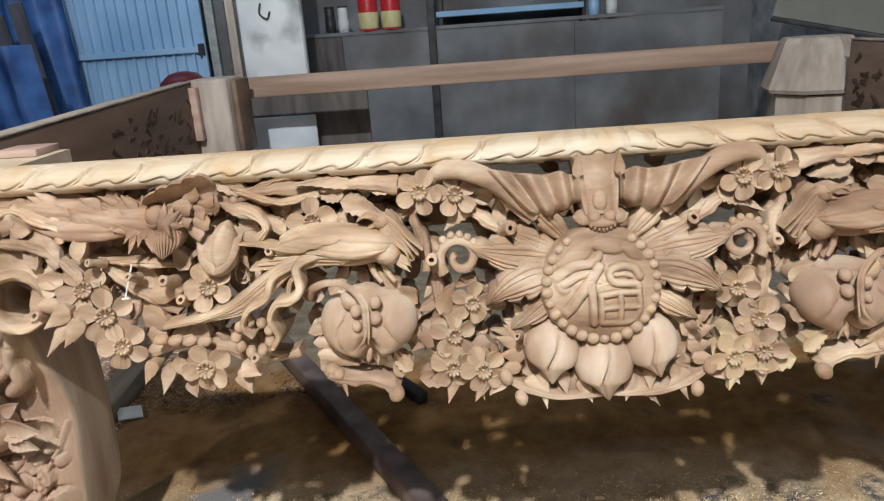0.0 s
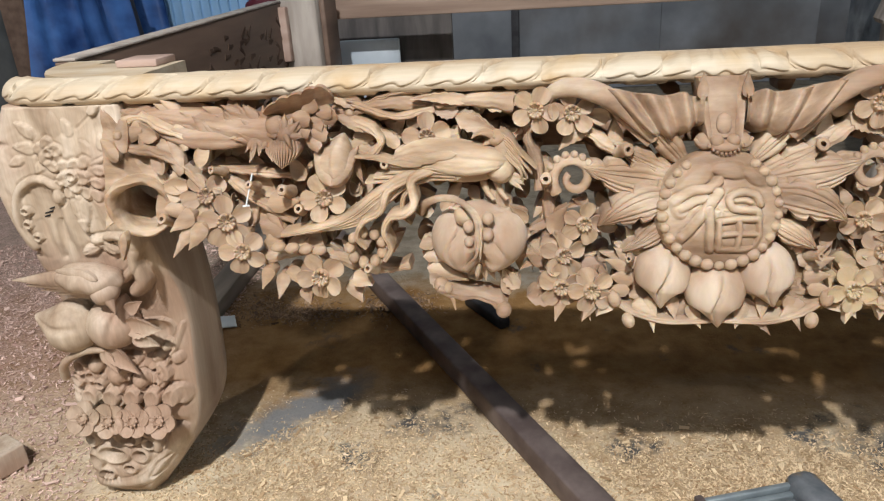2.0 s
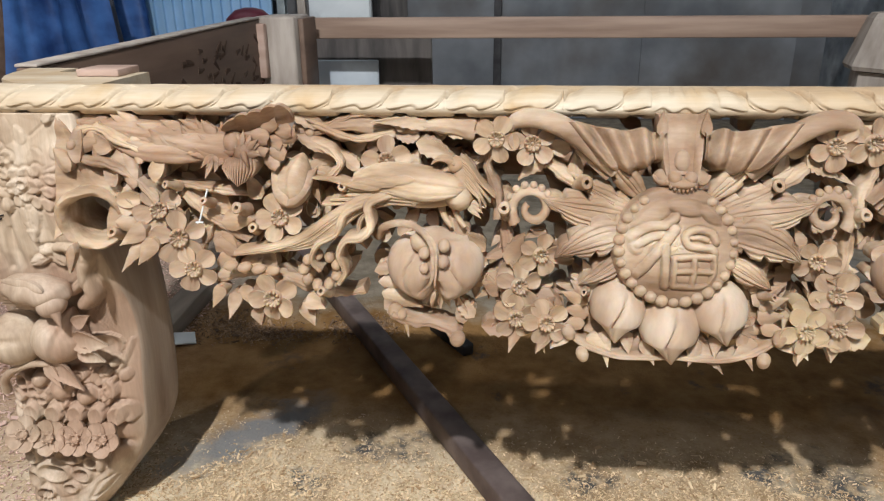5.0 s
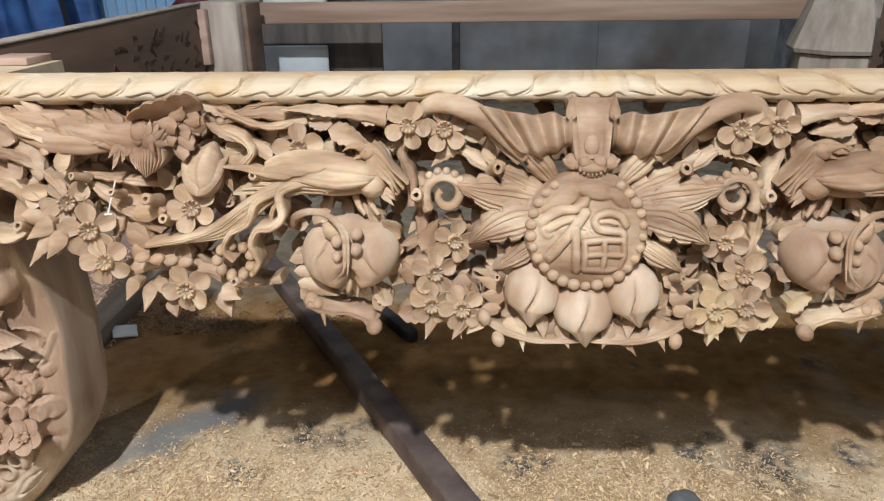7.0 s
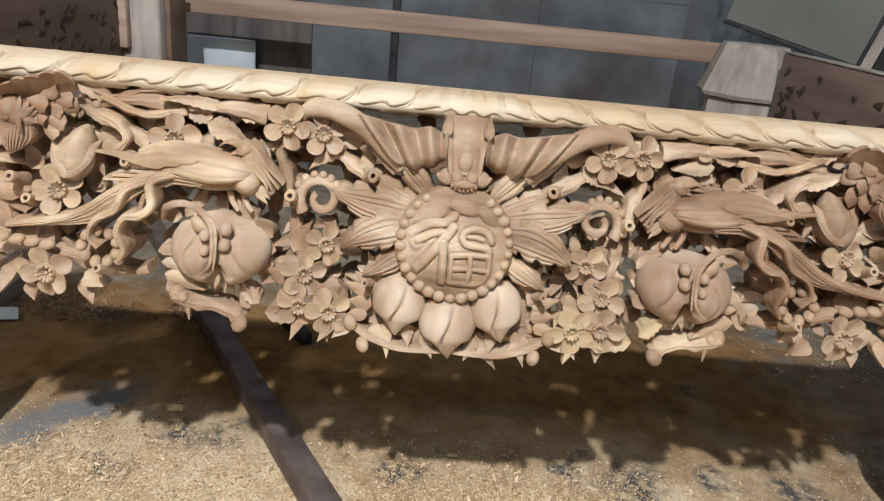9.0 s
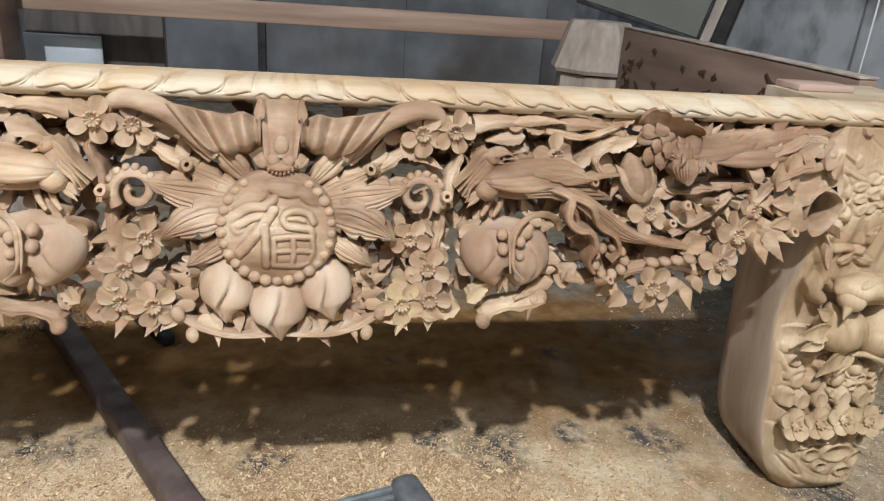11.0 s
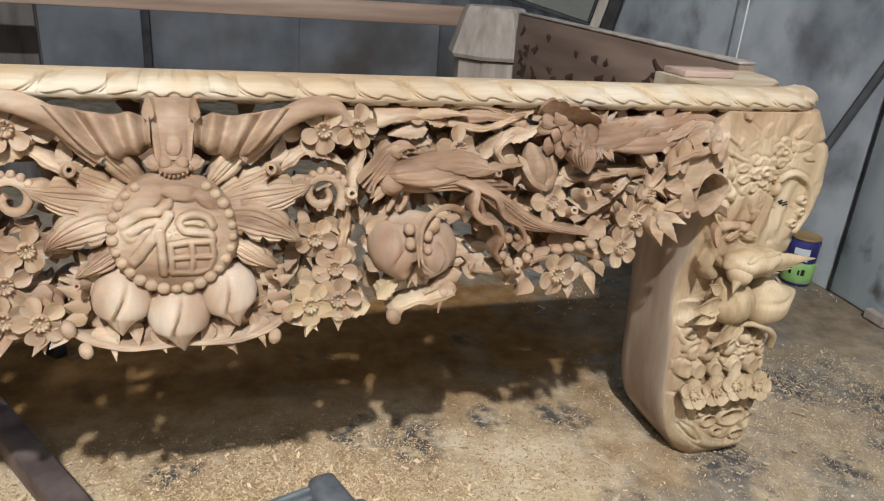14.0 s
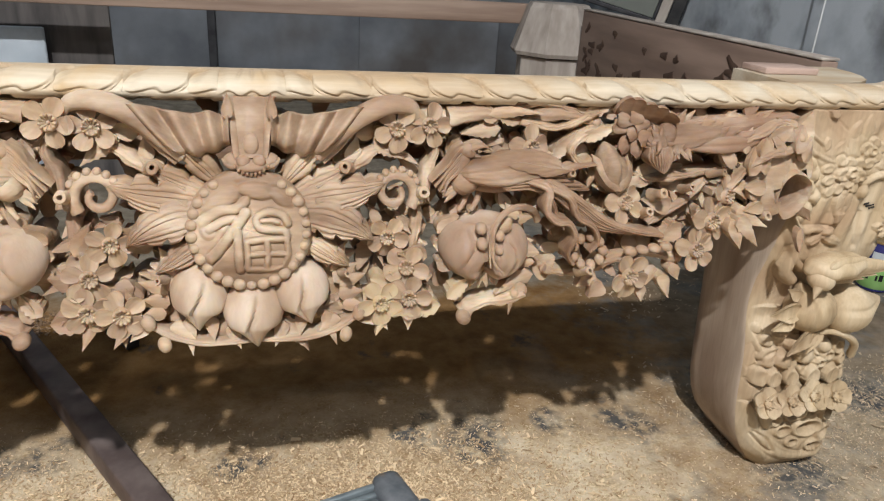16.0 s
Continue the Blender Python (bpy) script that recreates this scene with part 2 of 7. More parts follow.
def tube(bm, pts, radii, seg=8, flat=1.0, face=(0, -1, 0)):
    """A closed tube along pts; radii: one per end or a function of 0..1; flat squeezes it along face."""
    pts = [Vector(q) for q in pts]
    n = len(pts)
    rad = radii if callable(radii) else (lambda t: radii[0] + (radii[1] - radii[0]) * t)
    rings = []
    for i, p in enumerate(pts):
        tan = (pts[min(i + 1, n - 1)] - pts[max(i - 1, 0)]).normalized()
        nor = Vector(face)
        nor = nor - tan * nor.dot(tan)
        if nor.length < 0.2:
            nor = Vector((0, 0, 1)) - tan * tan.z
            if nor.length < 0.2:
                nor = Vector((1, 0, 0))
        nor.normalize()
        side = tan.cross(nor)
        r = rad(i / (n - 1))
        rings.append([bm.verts.new(p + side * math.cos(a) * r + nor * math.sin(a) * r * flat) for a in (2 * math.pi * k / seg for k in range(seg))])
    for a, b in zip(rings, rings[1:]):
        for k in range(seg):
            bm.faces.new((a[k], a[(k + 1) % seg], b[(k + 1) % seg], b[k]))
    bm.faces.new(rings[0][::-1])
    bm.faces.new(rings[-1])
    return bm


def lump(bm, c, r, turn=0.0, sub=2, shape=None):
    """An ellipsoid turned in the x-z plane; shape may move its unit-sphere points."""
    res = bmesh.ops.create_icosphere(bm, subdivisions=sub, radius=1)
    rot = Matrix.Rotation(radians(turn), 3, "Y")
    for v in res["verts"]:
        q = shape(v.co.copy()) if shape else v.co
        v.co = rot @ Vector((q.x * r[0], q.y * r[1], q.z * r[2])) + Vector(c)
    return bm


def oval(t):
    return math.sin(math.pi * min(1, max(0, t)) ** 0.75) ** 0.8


def pointed(t):
    return (math.sin(math.pi * t ** 0.62) * (1 - 0.25 * t)) if t < 1 else 0.0


def roundp(t):
    return 0.16 + 0.84 * math.sin(math.pi * (0.06 + 0.84 * t)) ** 0.9 if t < 0.97 else 0.50


def blade(bm, base, angle, length, width, prof=pointed, n=8, m=4, curl=0.15, cup=0.25, thick=0.004, ridge=0.0, saw=0.0, lift=0.0, sweep=0.0, waves=3, crease=False):
    """A leaf, petal or feather that grows from base in the x-z plane at angle degrees (0: +x, 90: up), facing -y."""
    base, ca, sa = Vector(base), math.cos(radians(angle)), math.sin(radians(angle))
    front, back = [], []
    for i in range(n + 1):
        t = i / n
        w = width / 2 * max(0.03, prof(t))
        if saw:
            w *= 1 - saw * ((i % 2) * 1.0)
        rowf, rowb = [], []
        for j in range(m + 1):
            s = 2 * j / m - 1
            u = length * t
            v = s * w + sweep * length * t * t
            d = curl * length * t * t + cup * w * (abs(s) if crease else s * s) + lift * length * t - ridge * width * 0.5 * (math.cos(s * math.pi * waves) * 0.5 + 0.5) * prof(t)
            q = Vector((u * ca - v * sa, -0.001 + d, u * sa + v * ca)) + base
            rowf.append(bm.verts.new(q))
            rowb.append(bm.verts.new(q + Vector((0, thick * (1 - 0.5 * t), 0))))
        front.append(rowf)
        back.append(rowb)
    for i in range(n):
        for j in range(m):
            bm.faces.new((front[i][j], front[i + 1][j], front[i + 1][j + 1], front[i][j + 1]))
            bm.faces.new((back[i][j + 1], back[i + 1][j + 1], back[i + 1][j], back[i][j]))
        bm.faces.new((back[i][0], back[i + 1][0], front[i + 1][0], front[i][0]))
        bm.faces.new((front[i][m], front[i + 1][m], back[i + 1][m], back[i][m]))
    for j in range(m):
        bm.faces.new((front[0][j], front[0][j + 1], back[0][j + 1], back[0][j]))
        bm.faces.new((front[n][j + 1], front[n][j], back[n][j], back[n][j + 1]))
    return bm


def revolve(bm, prof, seg=16, m=Matrix.Identity(4), closed=False):
    """Turns (radius, height) pairs round z."""
    rings = [[bm.verts.new(m @ Vector((r * math.cos(a), r * math.sin(a), h))) for a in (2 * math.pi * k / seg for k in range(seg))] for r, h in prof]
    pairs = list(zip(rings, rings[1:])) + ([(rings[-1], rings[0])] if closed else [])
    for a, b in pairs:
        for k in range(seg):
            bm.faces.new((a[k], a[(k + 1) % seg], b[(k + 1) % seg], b[k]))
    if not closed:
        bm.faces.new(rings[0][::-1])
        bm.faces.new(rings[-1])
    return bm


def lean(bm, gain=0.33):
    """Lays carving that was shaped on an upright plane onto the apron's forward-leaning face."""
    for v in bm.verts:
        v.co.y += -0.005 - (0.70 - v.co.z) * gain
    return bm


rnd = random.Random(7)

# ---- floor and room ----
def floor_material():
    m = bpy.data.materials.new("dusty_concrete_floor")
    m.use_nodes = True
    nt = m.node_tree
    n, ln = nt.nodes, nt.links
    b = n["Principled BSDF"]
    b.inputs["Roughness"].default_value, b.inputs["Specular IOR Level"].default_value = 0.9, 0.15
    tc = n.new("ShaderNodeTexCoord")

    def noise_tex(scale, detail=5.0, rough=0.6):
        t = n.new("ShaderNodeTexNoise")
        t.inputs["Scale"].default_value, t.inputs["Detail"].default_value, t.inputs["Roughness"].default_value = scale, detail, rough
        ln.new(tc.outputs["Object"], t.inputs[0])
        return t.outputs[0], t.outputs[1]

    def ranged(v, a, b_, lo=0.0, hi=1.0):
        r = n.new("ShaderNodeMapRange")
        for i, x in enumerate((a, b_, lo, hi)):
            r.inputs[i + 1].default_value = x
        ln.new(v, r.inputs[0])
        return r.outputs[0]

    def mix(f, a, b_):
        x = n.new("ShaderNodeMixRGB")
        for sock, val in zip(x.inputs, (f, a, b_)):
            if isinstance(val, tuple):
                sock.default_value = (*val, 1)
            else:
                ln.new(val, sock)
        return x.outputs[0]

    def maths(op, a, b_):
        x = n.new("ShaderNodeMath")
        x.operation = op
        for sock, val in zip(x.inputs, (a, b_)):
            if isinstance(val, (int, float)):
                sock.default_value = val
            else:
                ln.new(val, sock)
        return x.outputs[0]

    fine = noise_tex(160, 3)[0]
    mid, midc = noise_tex(14, 6)
    big = noise_tex(2.6, 6)[0]
    # brown base, tuned dark for the shade under the bed
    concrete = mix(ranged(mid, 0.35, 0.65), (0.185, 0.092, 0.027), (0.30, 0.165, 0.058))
    dust = mix(ranged(fine, 0.35, 0.65), (0.45, 0.35, 0.21), (0.80, 0.67, 0.46))
    dust2 = mix(ranged(noise_tex(45, 3)[0], 0.4, 0.62), dust, (0.63, 0.52, 0.375))
    dust2 = mix(ranged(noise_tex(7, 6, 0.7)[0], 0.48, 0.66, 0.0, 0.75), dust2, (0.71, 0.63, 0.48))
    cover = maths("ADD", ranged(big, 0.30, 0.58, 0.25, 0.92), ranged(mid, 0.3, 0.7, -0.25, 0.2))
    sep = n.new("ShaderNodeSeparateXYZ")
    ln.new(tc.outputs["Object"], sep.inputs[0])
    # base darkened brown for the shade under the bed; bare grey concrete beyond it
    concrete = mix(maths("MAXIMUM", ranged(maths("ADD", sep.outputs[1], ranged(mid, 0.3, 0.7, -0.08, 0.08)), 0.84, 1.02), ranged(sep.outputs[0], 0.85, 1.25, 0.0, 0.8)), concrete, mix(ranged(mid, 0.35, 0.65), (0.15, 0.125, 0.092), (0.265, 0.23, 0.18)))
    # fresh dust lies in front; thinned further under the bed to darken its shade
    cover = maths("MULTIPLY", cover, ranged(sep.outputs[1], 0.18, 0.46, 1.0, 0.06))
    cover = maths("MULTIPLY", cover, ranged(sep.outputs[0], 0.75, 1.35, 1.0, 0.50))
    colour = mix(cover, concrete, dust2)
    # swept grey concrete on the walked side
    swept = maths("MULTIPLY", ranged(noise_tex(3.4, 8, 0.7)[0], 0.50, 0.60, 0.0, 0.72), ranged(sep.outputs[0], 0.45, 1.0))
    colour = mix(swept, colour, mix(ranged(mid, 0.35, 0.65), (0.125, 0.13, 0.128), (0.215, 0.212, 0.195)))
    # pinkish litter to the left of the bed
    left = maths("MULTIPLY", ranged(sep.outputs[0], -0.95, -1.75), ranged(mid, 0.3, 0.6, 0.35, 1.0))
    colour = mix(left, colour, mix(ranged(fine, 0.4, 0.6), (0.28, 0.19, 0.155), (0.50, 0.35, 0.29)))
    # dark scuffs where the dust is swept off
    warp = n.new("ShaderNodeVectorMath")
    warp.operation = "MULTIPLY_ADD"
    ln.new(midc, warp.inputs[0])
    warp.inputs[1].default_value = (0.16, 0.16, 0)
    ln.new(tc.outputs["Object"], warp.inputs[2])
    spots = None
    for x, y, r in ((0.42, 0.2, 0.10), (0.60, 0.23, 0.05), (0.77, 0.2, 0.08), (0.76, -0.12, 0.10), (1.15, -0.27, 0.13), (1.29, -0.08, 0.08), (1.37, -0.2, 0.07),
                    (1.42, 0.22, 0.12), (1.05, 0.0, 0.12), (-0.5, 0.25, 0.07), (-0.6, 0.13, 0.06), (-0.05, 0.19, 0.07), (-0.50, 0.27, 0.06), (-0.43, 0.25, 0.05), (1.25, 0.45, 0.12), (1.5, -0.05, 0.10), (0.95, -0.25, 0.08), (1.6, 0.1, 0.1), (0.3, 0.23, 0.05)):
        d = n.new("ShaderNodeVectorMath")
        d.operation = "DISTANCE"
        ln.new(warp.outputs[0], d.inputs[0])
        d.inputs[1].default_value = (x + 0.08, y + 0.08, 0)
        k = ranged(d.outputs["Value"], r, r * 0.35)
        spots = k if spots is None else maths("MAXIMUM", spots, k)
    spots = maths("MULTIPLY", spots, ranged(noise_tex(38, 4)[0], 0.39, 0.54, 0.0, 0.92))
    worn = maths("MULTIPLY", ranged(noise_tex(5.5, 9, 0.72)[0], 0.585, 0.66, 0.0, 0.7), ranged(sep.outputs[0], -1.1, -0.6))
    spots = maths("MAXIMUM", spots, worn)
    colour = mix(spots, colour, (0.062, 0.066, 0.07))
    # bluish strip beside the leg
    d = n.new("ShaderNodeVectorMath")
    d.operation = "DISTANCE"
    mp = n.new("ShaderNodeMapping")
    mp.inputs["Rotation"].default_value = (0, 0, radians(-48))
    ln.new(warp.outputs[0], mp.inputs[0])
    strip_mid = Matrix.Rotation(radians(-48), 3, "Z") @ Vector((-0.755 + 0.08, 0.29 + 0.08, 0))
    sq = n.new("ShaderNodeVectorMath")
    sq.operation = "MULTIPLY"
    sq.inputs[1].default_value = (0.3, 1.0, 1.0)
    ln.new(mp.outputs[0], sq.inputs[0])
    ln.new(sq.outputs[0], d.inputs[0])
    d.inputs[1].default_value = (strip_mid.x * 0.3, strip_mid.y, 0)
    colour = mix(ranged(d.outputs["Value"], 0.075, 0.035, 0.0, 0.85), colour, (0.165, 0.18, 0.195))
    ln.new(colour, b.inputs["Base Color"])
    bp = n.new("ShaderNodeBump")
    bp.inputs["Strength"].default_value, bp.inputs["Distance"].default_value = 0.6, 0.006
    ln.new(maths("ADD", fine, noise_tex(60, 4)[0]), bp.inputs["Height"])
    ln.new(bp.outputs[0], b.inputs["Normal"])
    return m


def ground_z(x, y):
    near = math.exp(-((x - 0.1) / 1.6) ** 4 - ((y - 0.2) / 1.1) ** 4)
    p = Vector((x, y, 0))
    return near * (0.006 * noise.noise(p * 3.1) + 0.003 * noise.noise(p * 14)) - 0.004


def build_floor():
    xs = [-8, -4.5, -3] + [-2 + 0.025 * i for i in range(161)] + [2.6, 4, 8]
    ys = [-8, -4.8, -2.5, -1.2] + [-0.5 + 0.025 * i for i in range(81)] + [2, 3, 4.8, 8]
    bm = bmesh.new()
    grid = [[bm.verts.new((x, y, ground_z(x, y))) for y in ys] for x in xs]
    for i in range(len(xs) - 1):
        for j in range(len(ys) - 1):
            bm.faces.new((grid[i][j], grid[i + 1][j], grid[i + 1][j + 1], grid[i][j + 1]))
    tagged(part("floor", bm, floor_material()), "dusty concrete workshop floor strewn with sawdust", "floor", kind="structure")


def chip_material(name, dark, light):
    m = bpy.data.materials.new(name)
    m.use_nodes = True
    n, ln = m.node_tree.nodes, m.node_tree.links
    g, r = n.new("ShaderNodeNewGeometry"), n.new("ShaderNodeValToRGB")
    r.color_ramp.elements[0].color, r.color_ramp.elements[1].color = (*dark, 1), (*light, 1)
    ln.new(g.outputs["Random Per Island"], r.inputs[0])
    ln.new(r.outputs[0], n["Principled BSDF"].inputs["Base Color"])
    n["Principled BSDF"].inputs["Roughness"].default_value = 0.85
    return m


def on_strip(x, y):
    """The bluish strip beside the leg, kept clear of chips."""
    u, v = (x + 0.755) * 0.67 + (y - 0.29) * 0.74, -(x + 0.755) * 0.74 + (y - 0.29) * 0.67
    return abs(u) < 0.20 and abs(v) < 0.035


def chips(name, label, count, area, size, mat, seed):
    """Small curled flakes lying on the floor."""
    r = random.Random(seed)
    verts, faces = [], []
    while len(faces) < count * 6:
        x, y = area(r)
        if x is None or (on_strip(x, y) and r.random() < 0.85):
            continue
        s = size * r.uniform(0.35, 1.0) ** 1.5 * (2.2 if r.random() < 0.04 else 1)
        l, w, h = s * r.uniform(0.8, 1.5), s * r.uniform(0.2, 0.62), 0.0008 + s * 0.06
        m = Matrix.Translation((x, y, ground_z(x, y) + 0.001 + s * 0.12)) @ Euler((r.gauss(0, 0.45), r.gauss(0, 0.45), r.uniform(0, 6.3))).to_matrix().to_4x4()
        k = len(verts)
        k1, k2, k3, up = r.uniform(0.2, 1), r.uniform(0.5, 1.1), r.uniform(0.2, 1), s * r.uniform(0, 0.25)
        for lift in (0, h):
            for a, b, c in ((-l, -w * k1, 0), (l * k2, -w, up), (l, w * k3, up), (-l * k2, w, 0)):
                verts.append(m @ Vector((a / 2, b / 2, c + lift)))
        faces += [(k + 3, k + 2, k + 1, k), (k + 4, k + 5, k + 6, k + 7), (k, k + 1, k + 5, k + 4), (k + 1, k + 2, k + 6, k + 5), (k + 2, k + 3, k + 7, k + 6), (k + 3, k, k + 4, k + 7)]
    me = bpy.data.meshes.new("mesh")
    me.from_pydata(verts, [], faces)
    me.materials.append(mat)
    tagged(new(name, me), label, "wood chips", kind="stuff")


build_floor()


def fresh_area(r):
    x, y = r.uniform(-1.1, 1.7), r.uniform(-0.55, 0.55)
    if r.random() > (1.0 if y < 0.2 else 1.0 - 5.5 * (y - 0.2)) or r.random() > 0.25 + 0.9 * max(0, noise.noise(Vector((x * 1.7 + 3, y * 2.3, 0.4))) + 0.35) * (1.2 - abs(y)):
        return None, None
    return x, y


def heap_area(r):
    c = r.choice(((-0.35, 0.08, 0.28, 0.10), (-0.75, 0.08, 0.16, 0.09), (0.12, 0.10, 0.18, 0.08), (0.20, 0.04, 0.13, 0.08), (0.38, 0.02, 0.25, 0.12)))
    x, y = r.gauss(c[0], c[2]), r.gauss(c[1], c[3])
    return (x, y) if y < 0.30 or r.random() < 0.15 else (None, None)


def pink_area(r):
    x, y = r.uniform(-2.2, -1.02), r.uniform(-0.4, 1.3)
    return (x, y) if x < -1.1 or y < 0.0 else (None, None)


chips("sawdust", "pale sawdust and small wood chips on the floor", 34000, fresh_area, 0.0046, chip_material("sawdust_chips", (0.36, 0.25, 0.15), (0.78, 0.63, 0.45)), 3)
chips("wood_shavings", "heaps of yellow wood shavings on the floor", 28000, heap_area, 0.0070, chip_material("shaving_chips", (0.32, 0.20, 0.10), (0.84, 0.67, 0.44)), 5)
chips("pink_shavings", "pinkish larger wood shavings beside the bed leg", 26000, pink_area, 0.0095, chip_material("pink_chips", (0.32, 0.19, 0.15), (0.78, 0.58, 0.50)), 9)



def brown_heap(r):
    c = r.choice(((-1.02, 0.79, 0.10, 0.05), (-0.90, 0.74, 0.07, 0.03), (-0.62, 0.80, 0.05, 0.04)))
    return r.gauss(c[0], c[2]), r.gauss(c[1], c[3])


def far_area(r):
    x, y = r.uniform(0.9, 2.0), r.uniform(-0.5, 1.2)
    return (x, y) if noise.noise(Vector((x * 3, y * 3, 2.0))) > -0.1 else (None, None)


chips("brown_shavings", "small heap of brown shavings behind the bed leg", 3500, brown_heap, 0.009, chip_material("brown_chips", (0.10, 0.06, 0.035), (0.38, 0.25, 0.15)), 13)
chips("scattered_chips", "loose pale wood chips scattered over the bare floor", 1600, far_area, 0.012, chip_material("loose_chips", (0.34, 0.25, 0.16), (0.72, 0.58, 0.42)), 17)

tagged(part("wall_back", boxm((-4.6, 4.6, -0.02), (4.6, 4.8, 3.9)), CONCRETE, smooth=False), "dim grey workshop back wall", "wall", kind="structure")
tagged(part("wall_right", boxm((2.025, -4.8, -0.02), (2.34, 4.6, 3.9)), SIDEWALL, smooth=False), "grey rendered workshop side wall with stains", "wall", kind="structure")
tagged(part("wall_left", boxm((-4.6, -4.8, -0.02), (-4.4, 4.6, 3.9)), CONCRETE, smooth=False), "dim grey workshop side wall", "wall", kind="structure")
# unseen; kept dark so that little lamp light bounces back
tagged(part("ceiling", boxm((-4.6, -4.8, 3.9), (4.6, 4.8, 4.0)), UNSEEN_DARK, smooth=False), "unseen dark ceiling, added to swallow bounced light", "ceiling", kind="structure")
# unseen front wall, added round the front fill
front = bmesh.new()
box(front, (-4.6, -5.0, -0.02), (-3.2, -4.8, 3.9))
box(front, (2.0, -5.0, -0.02), (2.34, -4.8, 3.9))
box(front, (-3.2, -5.0, 3.2), (2.0, -4.8, 3.9))
tagged(part("wall_front", front, UNSEEN_DARK, smooth=False), "unseen added front wall with a wide opening", "wall", kind="structure")

# low partition of grey sheets behind the bed, each sheet standing apart
def partition():
    t = thing("partition", "low partition of grey sheet panels on a dark post", "partition", (0, 4.1, 0))
    x = -1.25
    for w, h in ((0.305, 0.90), (0.635, 0.895), (0.95, 0.90), (1.0, 0.89)):
        part("panel", boxm((x + 0.001, 0.0, 0.0), (x + w - 0.001, 0.03, h), 0.001), OLDWOOD if w < 0.4 else CONCRETE, t, smooth=False)
        x += w
    part("top_rail", boxm((-1.25, -0.012, 0.90), (1.64, 0.045, 0.925), 0.004), CONCRETE, t, smooth=False)
    part("post", boxm((-0.352, -0.06, 0.0), (-0.300, -0.015, 2.4), 0.004), DARKSTEEL, t, "dark upright steel post", smooth=False)


partition()


def paint_can(at, r, h, body, band, lid):
    t = thing("paint_can", "", "paint can", at)
    part("body", revolve(bmesh.new(), [(r * 0.97, 0), (r, 0.006), (r, h * 0.93), (r * 0.95, h * 0.96), (r * 0.95, h)], 24), body, t)
    part("label", revolve(bmesh.new(), [(r + 0.0015, h * 0.05), (r + 0.003, h * 0.06), (r + 0.003, h * 0.50), (r + 0.0015, h * 0.51)], 24), band, t)
    part("lid", revolve(bmesh.new(), [(r * 0.93, h + 0.001), (r * 1.0, h + 0.003), (r * 1.0, h + 0.010), (r * 0.85, h + 0.006)], 24), lid, t)
    return t


for cx in (-0.755, -0.600):
    tagged(paint_can((cx, 4.13, 0.926), 0.066, 0.23, REDCAN, YELLOWLABEL, REDCAN), "red and yellow paint can on the partition ledge", "paint can", "cans on the ledge")
for cx, mt in ((-1.02, DARKSTEEL), (-0.93, WHITE), (0.78, BLUEDOOR), (0.90, WHITE)):
    tagged(paint_can((cx, 4.14, 0.926), 0.034, 0.16, mt, mt, DARKSTEEL), "small dusty container on the partition ledge", "container")
shelf = thing("rear_shelf", "blue steel shelf with dark edge behind the partition", "shelf", (0, 4.35, 0))
part("board", boxm((-0.3, 0.0, 0.98), (0.75, 0.2, 1.02), 0.004), BLUEDOOR, shelf, smooth=False)
part("board", boxm((-0.3, 0.0, 1.30), (1.5, 0.2, 1.33), 0.004), BLUEDOOR, shelf, smooth=False)
for px in (-0.28, 0.74):
    part("post", boxm((px, 0.02, 0.0), (px + 0.03, 0.18, 1.5), 0.003), DARKSTEEL, shelf, smooth=False)

cab = thing("white_cabinet", "tall dirty white metal cabinet standing by the back wall", "cabinet", (-0.033, 3.4, 0))
part("body", boxm((-1.405, 0.0, 0.0), (-1.03, 0.06, 1.9), 0.01), WHITE, cab)
part("door", boxm((-1.40, -0.014, 0.05), (-1.035, -0.002, 1.88), 0.004), WHITE, cab)
part("handle", tube(bmesh.new(), curve([(-1.26, -0.018, 1.12), (-1.27, -0.022, 1.06), (-1.23, -0.022, 1.03), (-1.21, -0.018, 1.07)], 5), [0.006, 0.006], 6), DARKSTEEL, cab)
for k, lx in enumerate((-1.515, -1.64)):
    tagged(part("steel_upright", boxm((lx, 3.42, 0), (lx + 0.05, 3.47, 2.2), 0.004), GREYWOOD if k == 0 else GUNLIGHT, smooth=False), "grey steel upright beside the cabinet", "post")


def corrugated():
    """Blue ribbed sheet doors at the rear."""
    t = thing("corrugated_door", "pale blue corrugated steel door with a cross rail", "door", (-2.475, 4.3, 0))
    bm = bmesh.new()
    n = 14
    w = 1.02 / n
    prev = None
    for i in range(n):
        x0 = -0.51 + i * w
        for dx, y in ((0, 0), (w * 0.62, 0), (w * 0.70, -0.022), (w * 0.92, -0.022)):
            a = [bm.verts.new((x0 + dx, y, z)) for z in (0.05, 2.4)]
            b = [bm.verts.new((x0 + dx, y + 0.006, z)) for z in (0.05, 2.4)]
            if prev:
                bm.faces.new((prev[0][0], a[0], a[1], prev[0][1]))
                bm.faces.new((prev[1][1], b[1], b[0], prev[1][0]))
            prev = (a, b)
    part("sheet", bm, BLUEDOOR, t, smooth=False)
    part("cross_rail", boxm((-0.52, -0.05, 0.86), (0.52, -0.024, 0.90), 0.004), BLUEDOOR, t, smooth=False)
    for s in (-0.52, 0.50):
        part("stile", boxm((s, -0.05, 0.03), (s + 0.03, -0.022, 2.4), 0.004), BLUEDOOR, t, smooth=False)
    part("latch", boxm((0.48, -0.07, 0.84), (0.525, -0.051, 0.92), 0.004), DARKSTEEL, t, smooth=False)


corrugated()


